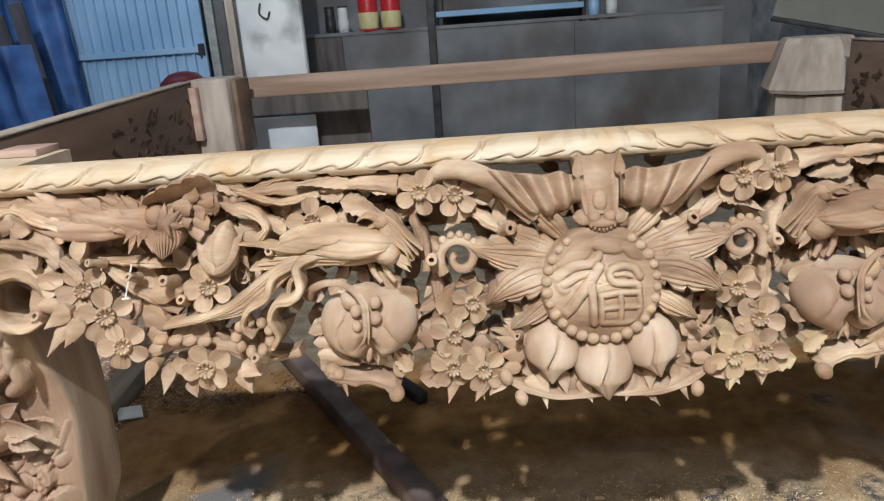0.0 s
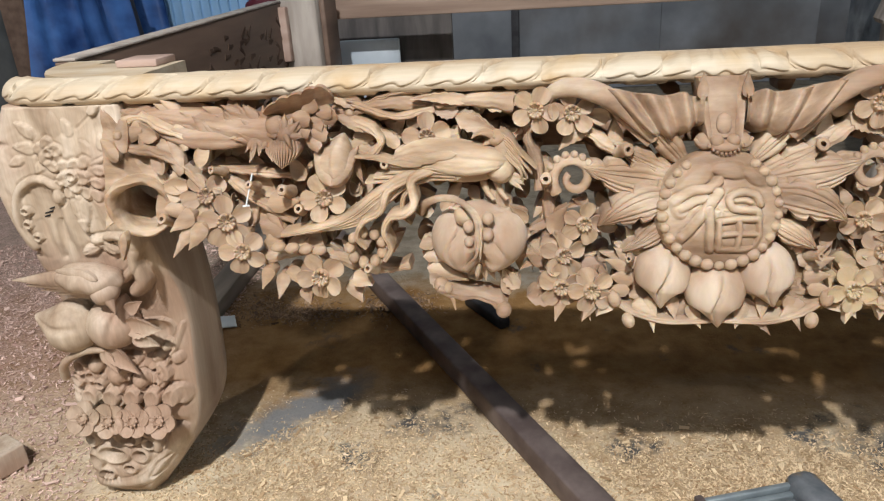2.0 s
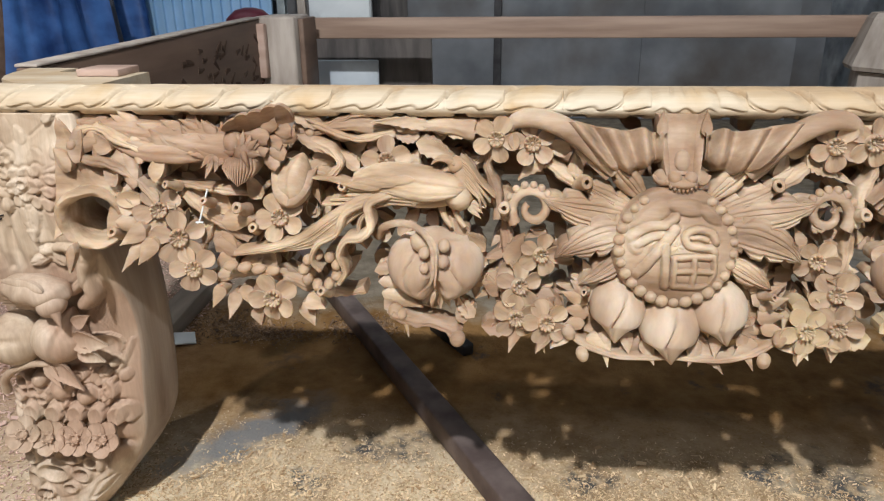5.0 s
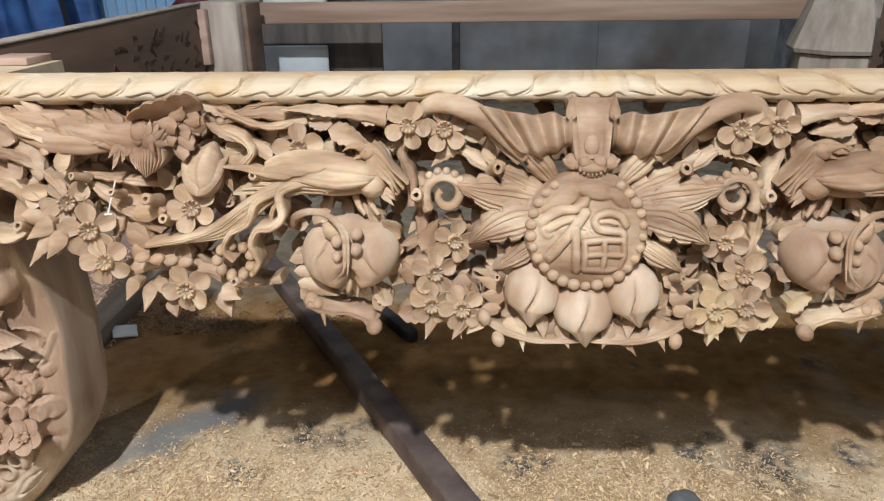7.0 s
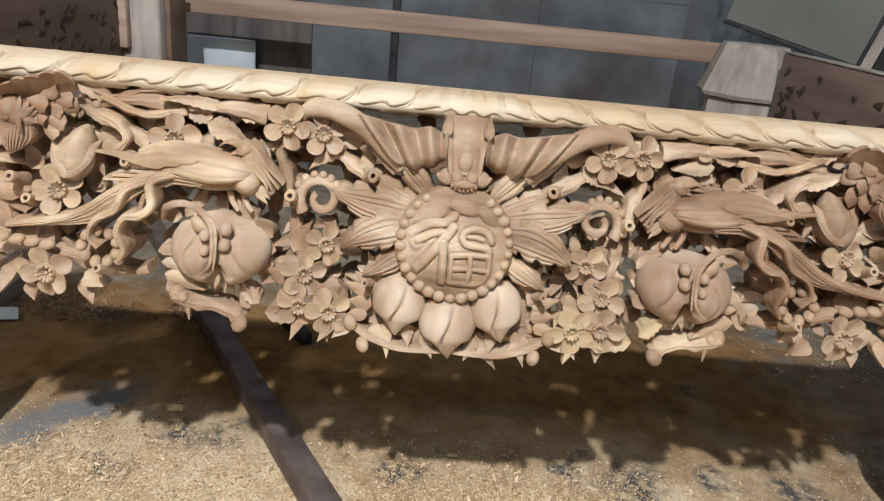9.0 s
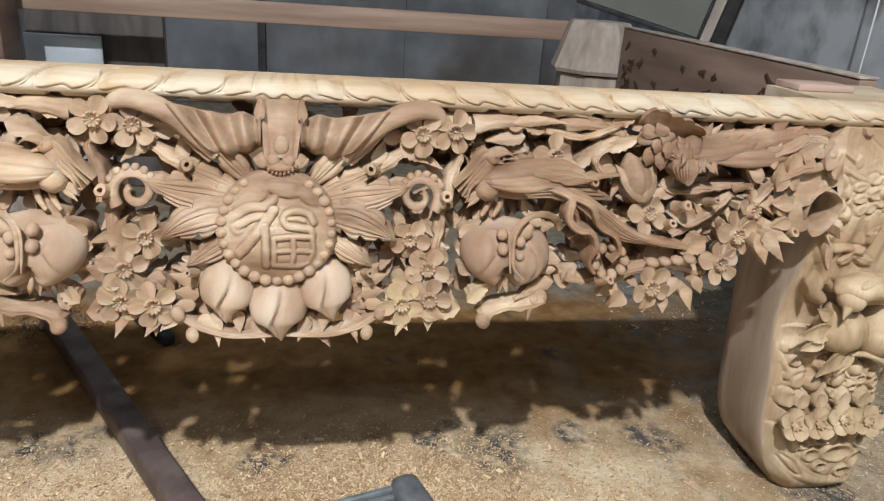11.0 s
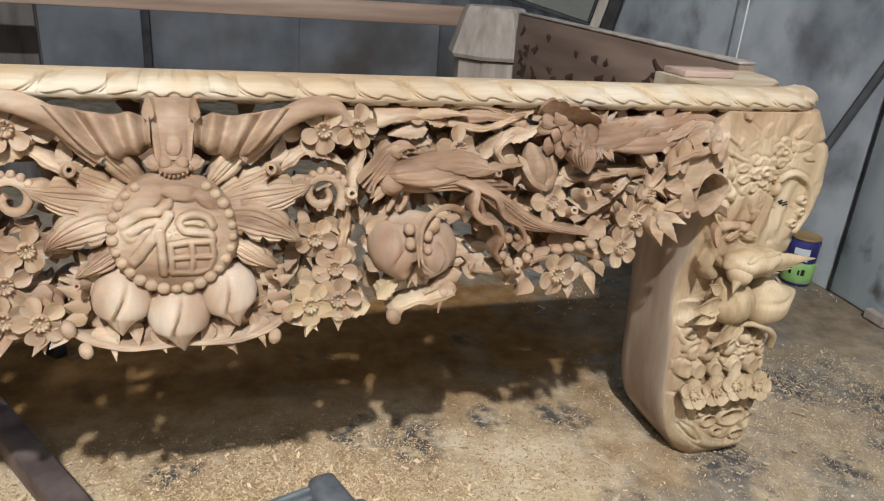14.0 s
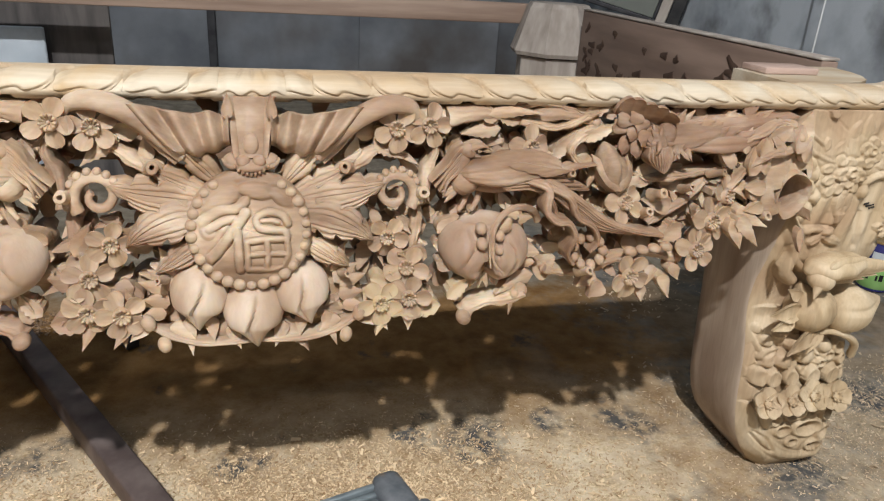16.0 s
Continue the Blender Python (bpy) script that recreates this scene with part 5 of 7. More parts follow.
        tube(bm, curve([(s * 0.092, -0.018, 0.662), (s * 0.114, -0.020, 0.680), (s * 0.138, -0.018, 0.702), (s * 0.160, -0.014, 0.716)], 7), lambda t: 0.0055 * (1 - 0.5 * t), 7)
        blade(bm, (s * 0.080, -0.016, 0.664), 90 - s * 65, 0.06, 0.016, pointed, 8, 4, cup=0.4, thick=0.005, crease=True)
    lean(bm)
    part("carved_bat", bm, mat, bed, "carved bat with spread wings")


def smooth01(v):
    v = np.clip(v, 0.0, 1.0)
    return v * v * (3 - 2 * v)


LEGWOOD = {-1: WOOD_LEG, 1: WOOD_LEG_SAP}


class Relief:
    """A carved surface: heights over a grid of places (a: away from the middle of the bed, z: up)."""

    def __init__(self, A, Z):
        self.A, self.Z, self.H = A, Z, np.zeros_like(A)

    def local(self, a, z, turn):
        c, s = math.cos(radians(turn)), math.sin(radians(turn))
        da, dz = self.A - a, self.Z - z
        return da * c + dz * s, -da * s + dz * c

    def moat(self, e, depth):
        self.H -= depth * np.exp(-((e - 1.12) / 0.22) ** 2) * (e > 0.9)

    def dome(self, a, z, ra, rz, turn, high, base=0.0, moat=0.003, power=0.5):
        u, v = self.local(a, z, turn)
        e = np.sqrt((u / ra) ** 2 + (v / rz) ** 2)
        self.moat(e, moat)
        self.H = np.where(e < 1, np.maximum(self.H, base + high * np.clip(1 - e * e, 0, 1) ** power), self.H)

    def petal(self, a, z, turn, l, w, high, base=0.0, moat=0.003):
        u, v = self.local(a, z, turn)
        t = u / l
        half = w / 2 * np.sqrt(np.clip(1 - ((t - 0.55) / 0.5) ** 2, 0, 1))
        inside = (t > 0.05) & (t < 1.05) & (np.abs(v) < half)
        e = np.sqrt(((t - 0.55) / 0.5) ** 2 + (v / (w / 2)) ** 2)
        self.moat(e, moat)
        bowl = 0.62 + 0.38 * np.clip(e, 0, 1) ** 2 - 0.12 * np.exp(-(v / (w * 0.08)) ** 2)
        edge = np.clip((1 - e) / 0.16, 0, 1) ** 0.6
        self.H = np.where(inside, np.maximum(self.H, base + high * bowl * edge), self.H)

    def flower(self, a, z, r, turn, high, base=0.0, count=5):
        for k in range(count):
            self.petal(a, z, turn + 360 / count * k, r, r * 0.92, high * (0.85 + 0.3 * ((k * 7) % 5) / 5), base)
        d = np.hypot(self.A - a, self.Z - z) / r
        ring = np.exp(-((d - 0.26) / 0.09) ** 2)
        ang = np.arctan2(self.Z - z, self.A - a)
        self.H = np.where(d < 0.45, base + high * (0.35 + 0.95 * ring * (0.82 + 0.18 * np.cos(9 * ang))), self.H)

    def leaf(self, a, z, turn, l, w, high, base=0.0, teeth=0, bend=0.0, moat=0.003):
        u, v = self.local(a, z, turn)
        t = np.clip(u / l, 0, 1)
        v = v - bend * l * t * t
        half = w / 2 * np.sin(math.pi * t ** 0.7) ** 0.8 * (1 + (0.16 * np.cos(teeth * math.pi * 2 * t) if teeth else 0)) + 1e-5
        e = np.abs(v) / half
        inside = (u > 0) & (u < l) & (e < 1)
        near = (u > -0.002) & (u < l * 1.03)
        self.H -= np.where(near, moat * np.exp(-((np.abs(v) - half) / 0.003) ** 2) * (np.abs(v) > half), 0)
        body = (1 - 0.35 * e * e) - 0.28 * np.exp(-(v / (w * 0.05)) ** 2) + 0.07 * np.cos(9 * e + 14 * t)
        edge = np.clip((1 - e) / 0.2, 0, 1) ** 0.5
        self.H = np.where(inside, np.maximum(self.H, base + high * body * edge), self.H)

    def away(self, pts):
        d = np.full_like(self.A, 9.0)
        for (a0, z0), (a1, z1) in zip(pts, pts[1:]):
            va, vz = a1 - a0, z1 - z0
            k = np.clip(((self.A - a0) * va + (self.Z - z0) * vz) / (va * va + vz * vz + 1e-12), 0, 1)
            d = np.minimum(d, np.hypot(self.A - a0 - k * va, self.Z - z0 - k * vz))
        return d

    def rib(self, pts, r, high, base=0.0, moat=0.002):
        pts = [(p.x, p.y) for p in curve([(a, z, 0) for a, z in pts], 6)]
        e = self.away(pts) / r
        self.moat(e, moat)
        self.H = np.where(e < 1, np.maximum(self.H, base + high * np.sqrt(np.clip(1 - e * e, 0, 1))), self.H)

    def groove(self, pts, r, deep):
        pts = [(p.x, p.y) for p in curve([(a, z, 0) for a, z in pts], 6)]
        self.H -= deep * np.exp(-(self.away(pts) / r) ** 2)

    def ring(self, a, z, ra, rz, turn, high, deep, base=0.0):
        u, v = self.local(a, z, turn)
        e = np.sqrt((u / ra) ** 2 + (v / rz) ** 2)
        self.moat(e / 1.25, 0.002)
        val = base + high * np.exp(-((e - 0.95) / 0.24) ** 2) - deep * smooth01((0.62 - e) / 0.35)
        self.H = np.where(e < 1.35, np.maximum(self.H, val) * (e >= 0.7) + val * (e < 0.7), self.H)


def acanthus(bm, x, y, z, angle, length, width, droop, lobes=4, flutes=5):
    """A broad fluted leaf with lobed edges that bends along its length and rolls its tip back."""
    n, m = 44, 24
    c, rows = Vector((x, 0, z)), []
    for i in range(n + 1):
        t = i / n
        a = radians(angle + droop * t ** 1.3)
        along, across = Vector((math.cos(a), 0, math.sin(a))), Vector((-math.sin(a), 0, math.cos(a)))
        c = c + along * length / n
        half = width / 2 * (0.45 + 0.55 * math.sin(math.pi / 2 * t / 0.42) if t < 0.42 else max(0.02, 1 - ((t - 0.42) / 0.58) ** 1.5))
        ph = lobes * t - math.floor(lobes * t)
        cutin = 0.42 * max(0.0, 1 - ph / 0.34) * min(1.0, 5 * t) if 0.1 < t < 0.97 else 0.0
        row = []
        for j in range(m + 1):
            q = 2 * j / m - 1
            w = half * (1 - cutin * abs(q) ** 3)
            fold = abs(math.cos(math.pi * flutes / 2 * q))
            d = y - 0.020 * math.sin(math.pi * 0.62 * t) * (1 - 0.45 * q * q) + 0.020 * max(0.0, t - 0.55) ** 2 * 4 - 0.0042 * fold ** 0.8 * min(1.0, 0.25 + 1.6 * t) * (1 - 0.5 * t ** 4) + 0.0022 * math.exp(-(q / 0.07) ** 2)
            row.append(c + across * q * w + along * 0.10 * width * abs(q) ** 2 + Vector((0, d, 0)))
        rows.append(row)
    g = [[[bm.verts.new(p + Vector((0, o, 0))) for p in row] for row in rows] for o in (0.0, 0.030)]
    for i in range(n):
        for j in range(m):
            bm.faces.new((g[0][i][j], g[0][i + 1][j], g[0][i + 1][j + 1], g[0][i][j + 1]))
            bm.faces.new((g[1][i][j + 1], g[1][i + 1][j + 1], g[1][i + 1][j], g[1][i][j]))
        for j in (0, m):
            bm.faces.new((g[0][i][j], g[1][i][j], g[1][i + 1][j], g[0][i + 1][j]))
    for i in (0, n):
        for j in range(m):
            bm.faces.new((g[0][i][j], g[0][i][j + 1], g[1][i][j + 1], g[1][i][j]))
    return bm


def medallion():
    bm = bmesh.new()
    place = pose(-0.005, -0.077, 0.581, 0, 0, 0) @ Matrix.Rotation(radians(-16), 4, "X") @ Matrix.Scale(0.945, 4)
    nr, na = 64, 176
    rr, aa = np.meshgrid(np.linspace(0.0012, 0.0865, nr), np.linspace(0, 2 * math.pi, na, endpoint=False), indexing="ij")
    R = Relief(rr * np.cos(aa), rr * np.sin(aa))
    # raised fortune sign with its field box, diagonal strokes and cloud swirls
    R.dome(-0.038, 0.044, 0.030, 0.016, 28, 0.006, 0.0, 0.0015)
    R.dome(0.012, 0.054, 0.026, 0.012, -8, 0.006, 0.0, 0.0015)
    R.dome(0.046, 0.044, 0.018, 0.011, -35, 0.005, 0.0, 0.0015)
    R.dome(-0.056, 0.004, 0.011, 0.016, 20, 0.004, 0.0, 0.001)
    R.rib(((-0.064, 0.012), (-0.040, 0.026), (-0.016, 0.030), (-0.004, 0.040)), 0.0068, 0.0062, 0.0, 0.0015)
    R.rib(((-0.052, 0.002), (-0.032, 0.014), (-0.010, 0.016)), 0.0058, 0.0055, 0.0, 0.0015)
    R.rib(((-0.004, 0.024), (-0.022, -0.002), (-0.044, -0.030), (-0.060, -0.046)), 0.0070, 0.0070, 0.0, 0.002)
    R.rib(((-0.016, 0.000), (-0.015, -0.026), (-0.014, -0.054)), 0.0058, 0.0062, 0.0, 0.002)
    R.rib(((0.052, 0.008), (0.044, 0.020), (0.026, 0.024), (0.010, 0.016), (0.014, 0.003), (0.030, 0.000), (0.046, -0.002), (0.050, -0.010)), 0.0052, 0.0070, 0.0, 0.002)
    R.rib(((0.018, 0.013), (0.030, 0.013), (0.038, 0.010)), 0.0036, 0.0055, 0.0, 0.001)
    R.rib(((-0.004, -0.016), (0.024, -0.013), (0.050, -0.014)), 0.0044, 0.0070, 0.0, 0.002)
    R.rib(((-0.002, -0.034), (0.024, -0.033), (0.048, -0.034)), 0.0040, 0.0068, 0.0, 0.001)
    R.rib(((-0.001, -0.054), (0.022, -0.055), (0.046, -0.054)), 0.0044, 0.0070, 0.0, 0.001)
    for x in (-0.004, 0.023, 0.050):
        R.rib(((x, -0.016), (x + 0.001, -0.034), (x * 0.94, -0.054)), 0.0042, 0.0069, 0.0, 0.001)
    rim = 0.014 * (1 - (rr / 0.0865) ** 2) - 0.016 * np.clip((rr - 0.080) / 0.0065, 0, 1) ** 2
    H = 0.85 * R.H * smooth01((0.072 - rr) / 0.008) + rim + 0.0006 * np.sin(rr * 300) * np.cos(5 * aa)
    ring = [[bm.verts.new((rr[i, j], 0, 0)) for j in range(na)] for i in range(nr)]
    for i in range(nr):
        for j in range(na):
            ring[i][j].co = Vector((rr[i, j] * math.cos(aa[i, j]), -float(H[i, j]), rr[i, j] * math.sin(aa[i, j])))
    ring += [[bm.verts.new((f * 0.0865 * math.cos(aa[0, j]), d, f * 0.0865 * math.sin(aa[0, j]))) for j in range(na)] for f, d in ((0.99, 0.03), (0.85, 0.055))]
    for a, b in zip(ring, ring[1:]):
        for k in range(na):
            bm.faces.new((a[k], a[(k + 1) % na], b[(k + 1) % na], b[k]))
    bm.faces.new(ring[0][::-1])
    bm.faces.new(ring[-1])
    bm.transform(place)
    m = part("medallion", bm, WOOD, bed, "round medallion with beaded rim and raised fortune sign")
    bead = bmesh.new()
    lump(bead, (0, 0, 0), (0.0082, 0.0075, 0.0082), sub=3)
    bead = finish(bead)
    for k in range(30):
        a = 2 * math.pi * (k + 0.5) / 30
        if 62 < math.degrees(a) < 118:
            continue
        shared("bead", bead, WOOD, m, place @ pose(0.0765 * math.cos(a), -0.0015, 0.0765 * math.sin(a)) @ Matrix.Scale(rnd.uniform(0.85, 1.1), 4))

    # fluted leaves that fan out behind the disc
    for s in (-1, 1):
        for x, z, a, l, w, dr, n, f, y in ((0.040, 0.628, 52, 0.092, 0.034, -14, 2, 3, -0.004), (0.048, 0.606, 10, 0.130, 0.050, 4, 4, 7, -0.014), (0.048, 0.612, 26, 0.100, 0.032, 6, 3, 5, -0.006), (0.046, 0.592, 8, 0.116, 0.054, -55, 4, 7, -0.020), (0.044, 0.566, -20, 0.092, 0.034, -20, 3, 5, -0.004)):
            bm = bmesh.new()
            acanthus(bm, x, y, z, a, l, w, dr, n, f)
            put("fluted_leaf", bm, WOOD, bed, s)


def peaches():
    def fruit(q):
        tip = max(0.0, -q.z - 0.50) / 0.50
        mid = 0.16 * math.sin(2.6 * q.z + 0.4) - 0.04
        groove = math.exp(-((q.x - mid) / 0.075) ** 2) * 0.30 * min(1, max(0, 0.95 - q.z)) if q.y < 0.2 else 0
        k = 1 - groove - (0.13 * min(1, max(0, (q.x - mid) / 0.09)) * (1 - 0.5 * abs(q.x)) if q.y < 0.2 else 0)
        return Vector((q.x * (1 - 0.74 * tip ** 0.9) + 0.10 * tip ** 2, q.y * k * (1 - 0.25 * tip), q.z - 0.30 * tip ** 2))
    for x, z, r, a in ((0.002, 0.470, 0.0405, 0), (-0.066, 0.491, 0.0375, 8), (0.066, 0.491, 0.0375, -10)):
        bm = bmesh.new()
        lump(bm, (x - 0.006, -0.004, z + 0.004), (r, r * 0.95, r * 1.0), a, 5, fruit)
        put("peach", bm, WOOD_FRUIT, bed, 1, "carved peach")
    for s in (-1, 1):
        for x, z, a, l, w in ((0.036, 0.452, 246, 0.034, 0.022), (0.090, 0.462, 276 + 14 * s, 0.046, 0.020), (0.112, 0.452, 205, 0.036, 0.022), (0.104, 0.500, 40, 0.042, 0.026), (0.100, 0.515, 62, 0.045, 0.024), (0.110, 0.482, 12, 0.034, 0.024), (0.060, 0.462, 262, 0.030, 0.020),
                              (0.112, 0.495, 25, 0.04, 0.02), (0.094, 0.52, 80, 0.04, 0.02), (0.115, 0.47, -5, 0.035, 0.02)):
            bm = bmesh.new()
            blade(bm, (x, -0.004, z), a, l, w, pointed, 8, 4, curl=-0.1, cup=0.35, thick=0.005, crease=True)
            put("leaf", bm, WOOD, bed, s)
        bm = bmesh.new()
        strand(bm, [(0.004, -0.004, 0.430), (0.060, -0.008, 0.430), (0.105, -0.006, 0.439), (0.140, -0.004, 0.458)], lambda t: 0.0052 + 0.004 * t + 0.0010 * math.sin(19 * t), lambda t: 0.0035, (0.1,), 0.0010, 9, 12)
        put("twig", bm, WOOD, bed, s)
        for x, z, r in ((0.118, 0.434, 0.0085), (0.137, 0.462, 0.009)):
            bm = bmesh.new()
            lump(bm, (x, -0.012, z), (r, r, r * 1.25), 30, 2)
            put("bud", bm, WOOD, bed, s)


def stub(x, z, a, s, r=0.009, l=0.03, y=-0.012):
    """Sawn-off branch end with a bored hole."""
    r, l = r * 0.82, l * 0.85
    bm = bmesh.new()
    m = Matrix.Translation((x, y, z)) @ Matrix.Rotation(radians(a), 4, "Y") @ Matrix.Rotation(radians(70), 4, "X")
    revolve(bm, [(r * 0.42, l), (r * 0.9, l), (r * 1.02, l * 0.93), (r * 0.84, l * 0.5), (r * 1.15, 0.0), (r * 1.3, -0.012), (r * 0.3, -0.012), (r * 0.42, l * 0.4)], 12, m, closed=True)
    for v in bm.verts:
        v.co += Vector((1, 1, 1)) * 0.0012 * noise.noise(v.co * 120)
    put("branch_stub", bm, WOOD, bed, s)


def vine(pts, r, s, y=0.0, name="vine", knob=True):
    """Gnarled stem with swellings and bark lines."""
    bm = bmesh.new()
    ph = 60 * pts[0][0] + 31 * pts[-1][1]
    lines = (-0.45, 0.30) if max(r) > 0.0075 else (0.1,)
    strand(bm, [(x, y + 0.008 * math.sin(40 * x + 17 * z), z) for x, z in pts], lambda t: 2.1 * (r[0] + (r[1] - r[0]) * t) * (0.92 + 0.16 * math.sin(11 * t + ph) + 0.10 * math.sin(29 * t + 2 * ph)), lambda t: 1.1 * (r[0] + (r[1] - r[0]) * t), lines, 0.0016, 9, 12)
    for v in bm.verts:
        v.co += Vector((1, 1, 1)) * 0.0020 * noise.noise(v.co * 90)
    if knob and r[1] > 0.0055:
        lump(bm, (pts[-1][0], y, pts[-1][1]), (r[1] * 1.1, r[1] * 1.2, r[1] * 1.1), 0, 2)
    put(name, bm, WOOD, bed, s)


for s in (-1, 1):
    for x, z, k in FLOWERS:
        blossom(x + rnd.uniform(-0.002, 0.002), z, k, s, bed, mat=WOOD_SAP if s > 0 and (x, z) == (0.166, 0.474) else WOOD)
    leaves(LEAVES_IN, s, 0.002)
    leaves(LEAVES_POM, s, 0.004)
    leaves(LEAVES_OUT, s, 0.004)
    leaves(LEAVES_TOP, s, 0.002)
    leaves(LEAVES_CORNER, s, -0.030)
    leaves(LEAVES_PEACH, s, 0.014)
    pomegranate(s, WOOD_FRUIT)
    phoenix(s)
    fowl(s)
    # scroll with beads beside the medallion
    bm = bmesh.new()
    ring = [(0.190 + (0.030 - 0.0011 * i) * math.cos(radians(-40 + 22 * i)), -0.012, 0.619 + (0.030 - 0.0011 * i) * math.sin(radians(-40 + 22 * i))) for i in range(21)]
    tube(bm, ring, lambda t: 0.0085 - 0.004 * t, 8)
    scroll = put("scroll", bm, WOOD, bed, s, "beaded carved scroll")
    for i in range(1, 10):
        p = Vector(ring[i]) - Vector((0.190, -0.012, 0.619))
        bm = bmesh.new()
        lump(bm, Vector((0.190, -0.014, 0.619)) + p * 1.28, (0.0056, 0.0056, 0.0056), 0, 2)
        put("bead", bm, WOOD, scroll, s)
    for x, z, a, r in ((0.225, 0.617, 20, 0.010), (0.126, 0.652, -40, 0.010), (0.116, 0.515, 30, 0.006), (0.445, 0.640, 10, 0.007), (0.590, 0.610, 15, 0.009), (0.572, 0.585, -20, 0.008), (0.640, 0.618, 0, 0.007), (0.770, 0.575, 10, 0.009), (0.690, 0.640, 30, 0.006), (0.470, 0.505, 20, 0.008)):
        stub(x, z, a, s, r)
    vine(((0.235, 0.600), (0.240, 0.640), (0.252, 0.668), (0.246, 0.690)), (0.009, 0.006), s)
    vine(((0.225, 0.600), (0.222, 0.570), (0.214, 0.545), (0.190, 0.530)), (0.009, 0.007), s, 0.008)
    vine(((0.110, 0.650), (0.140, 0.655), (0.165, 0.672), (0.200, 0.690)), (0.009, 0.007), s, 0.006)
    vine(((0.378, 0.479), (0.350, 0.468), (0.318, 0.462), (0.298, 0.456), (0.286, 0.447)), (0.0075, 0.0085), s, -0.006, "branch")
    bm = bmesh.new()
    lump(bm, (0.374, -0.008, 0.480), (0.011, 0.010, 0.010), 0, 2)
    lump(bm, (0.364, -0.012, 0.477), (0.008, 0.008, 0.008), 0, 2)
    put("branch_knob", bm, WOOD, bed, s)
    bm = bmesh.new()
    lump(bm, (0.287, -0.010, 0.447), (0.011, 0.011, 0.010), 20, 3)
    put("branch_knob", bm, WOOD, bed, s)
    bm = bmesh.new()
    tube(bm, [(0.362, -0.008, 0.478), (0.354, -0.012, 0.448)], [0.006, 0.001], 7)
    put("thorn", bm, WOOD, bed, s)
    vine(((0.270, 0.716), (0.320, 0.722), (0.380, 0.716), (0.440, 0.722), (0.500, 0.710)), (0.012, 0.008), s, 0.004, "branch")
    vine(((0.380, 0.712), (0.430, 0.704), (0.470, 0.714), (0.520, 0.728), (0.545, 0.722)), (0.006, 0.003), s, -0.004, "tendril")
    vine(((0.360, 0.726), (0.410, 0.738), (0.450, 0.730), (0.490, 0.716), (0.520, 0.700)), (0.006, 0.003), s, 0.0, "tendril")
    vine(((0.500, 0.700), (0.470, 0.690), (0.455, 0.672), (0.470, 0.655), (0.490, 0.660)), (0.008, 0.005), s, 0.0)
    vine(((0.560, 0.640), (0.590, 0.628), (0.640, 0.634), (0.690, 0.638), (0.745, 0.646)), (0.004, 0.007), s, 0.006)
    vine(((0.590, 0.560), (0.620, 0.580), (0.650, 0.600), (0.690, 0.625)), (0.007, 0.006), s, 0.010)
    vine(((0.420, 0.500), (0.450, 0.492), (0.490, 0.500), (0.530, 0.515), (0.580, 0.520), (0.640, 0.512)), (0.006, 0.009), s, 0.012)
    vine(((0.240, 0.455), (0.210, 0.462), (0.180, 0.455), (0.140, 0.450)), (0.006, 0.006), s, 0.010)
    vine(((0.400, 0.585), (0.425, 0.600), (0.440, 0.590)), (0.006, 0.004), s, 0.0)
    # clasped fruit with a folded leaf
    bm = bmesh.new()
    lump(bm, (0.520, -0.008, 0.648), (0.026, 0.030, 0.036), -18, 5, bud_shape)
    fruit = put("round_fruit", bm, WOOD, bed, s, "carved round fruit in a leaf")
    for a, w in ((62, 0.026), (128, 0.022)):
        bm = bmesh.new()
        blade(bm, (0.522, -0.034, 0.622), a, 0.058, w, oval, 10, 6, curl=0.40, cup=0.5, thick=0.006)
        put("husk_leaf", bm, WOOD, fruit, s)
    for k in range(6):
        bm = bmesh.new()
        blade(bm, (0.500, 0.0, 0.655), -60 - 28 * k + 90, 0.045, 0.016, pointed, 6, 4, thick=0.005)
        put("husk_tooth", bm, WOOD_RED, fruit, s)
    # ring of berries
    for k in range(9):
        a = 2 * math.pi * k / 9
        bm = bmesh.new()
        lump(bm, (0.478 + 0.024 * math.cos(a), -0.016, 0.534 + 0.020 * math.sin(a)), (0.0082, 0.009, 0.0075), math.degrees(a), 2)
        put("berry", bm, WOOD, bed, s)
    for k in range(4):
        bm = bmesh.new()
        lump(bm, (0.545 + 0.020 * k, -0.020, 0.532 + 0.002 * k), (0.011, 0.008, 0.007), 8, 2)
        put("bead", bm, WOOD, bed, s)
    # pierced corner web next to the leg joint
    bm = bmesh.new()
    rows = []
    for i in range(17):
        u = i / 16
        lo = 0.560 + 0.055 * (1 - u) + 0.01 * math.sin(9 * u)
        hi = 0.655 - 0.05 * (1 - u) ** 2 + 0.078 * u ** 3
        rows.append([(0.690 + 0.180 * u, lo + (hi - lo) * j / 10) for j in range(11)])
    for off, sgn in ((0.0, 1), (0.03, -1)):
        g = [[bm.verts.new((x, off - (0.010 + 0.010 * noise.noise(Vector((x * 45, z * 45, s)))) * (sgn > 0), z)) for x, z in row] for row in rows]
        for i in range(16):
            for j in range(10):
                bm.faces.new((g[i][j], g[i + 1][j], g[i + 1][j + 1], g[i][j + 1]))
        if sgn > 0:
            first = g
        else:
            for a, b in ([((i, 0), (i + 1, 0)) for i in range(16)] + [((i, 10), (i + 1, 10)) for i in range(16)] + [((0, j), (0, j + 1)) for j in range(10)] + [((16, j), (16, j + 1)) for j in range(10)]):
                bm.faces.new((first[a[0]][a[1]], first[b[0]][b[1]], g[b[0]][b[1]], g[a[0]][a[1]]))
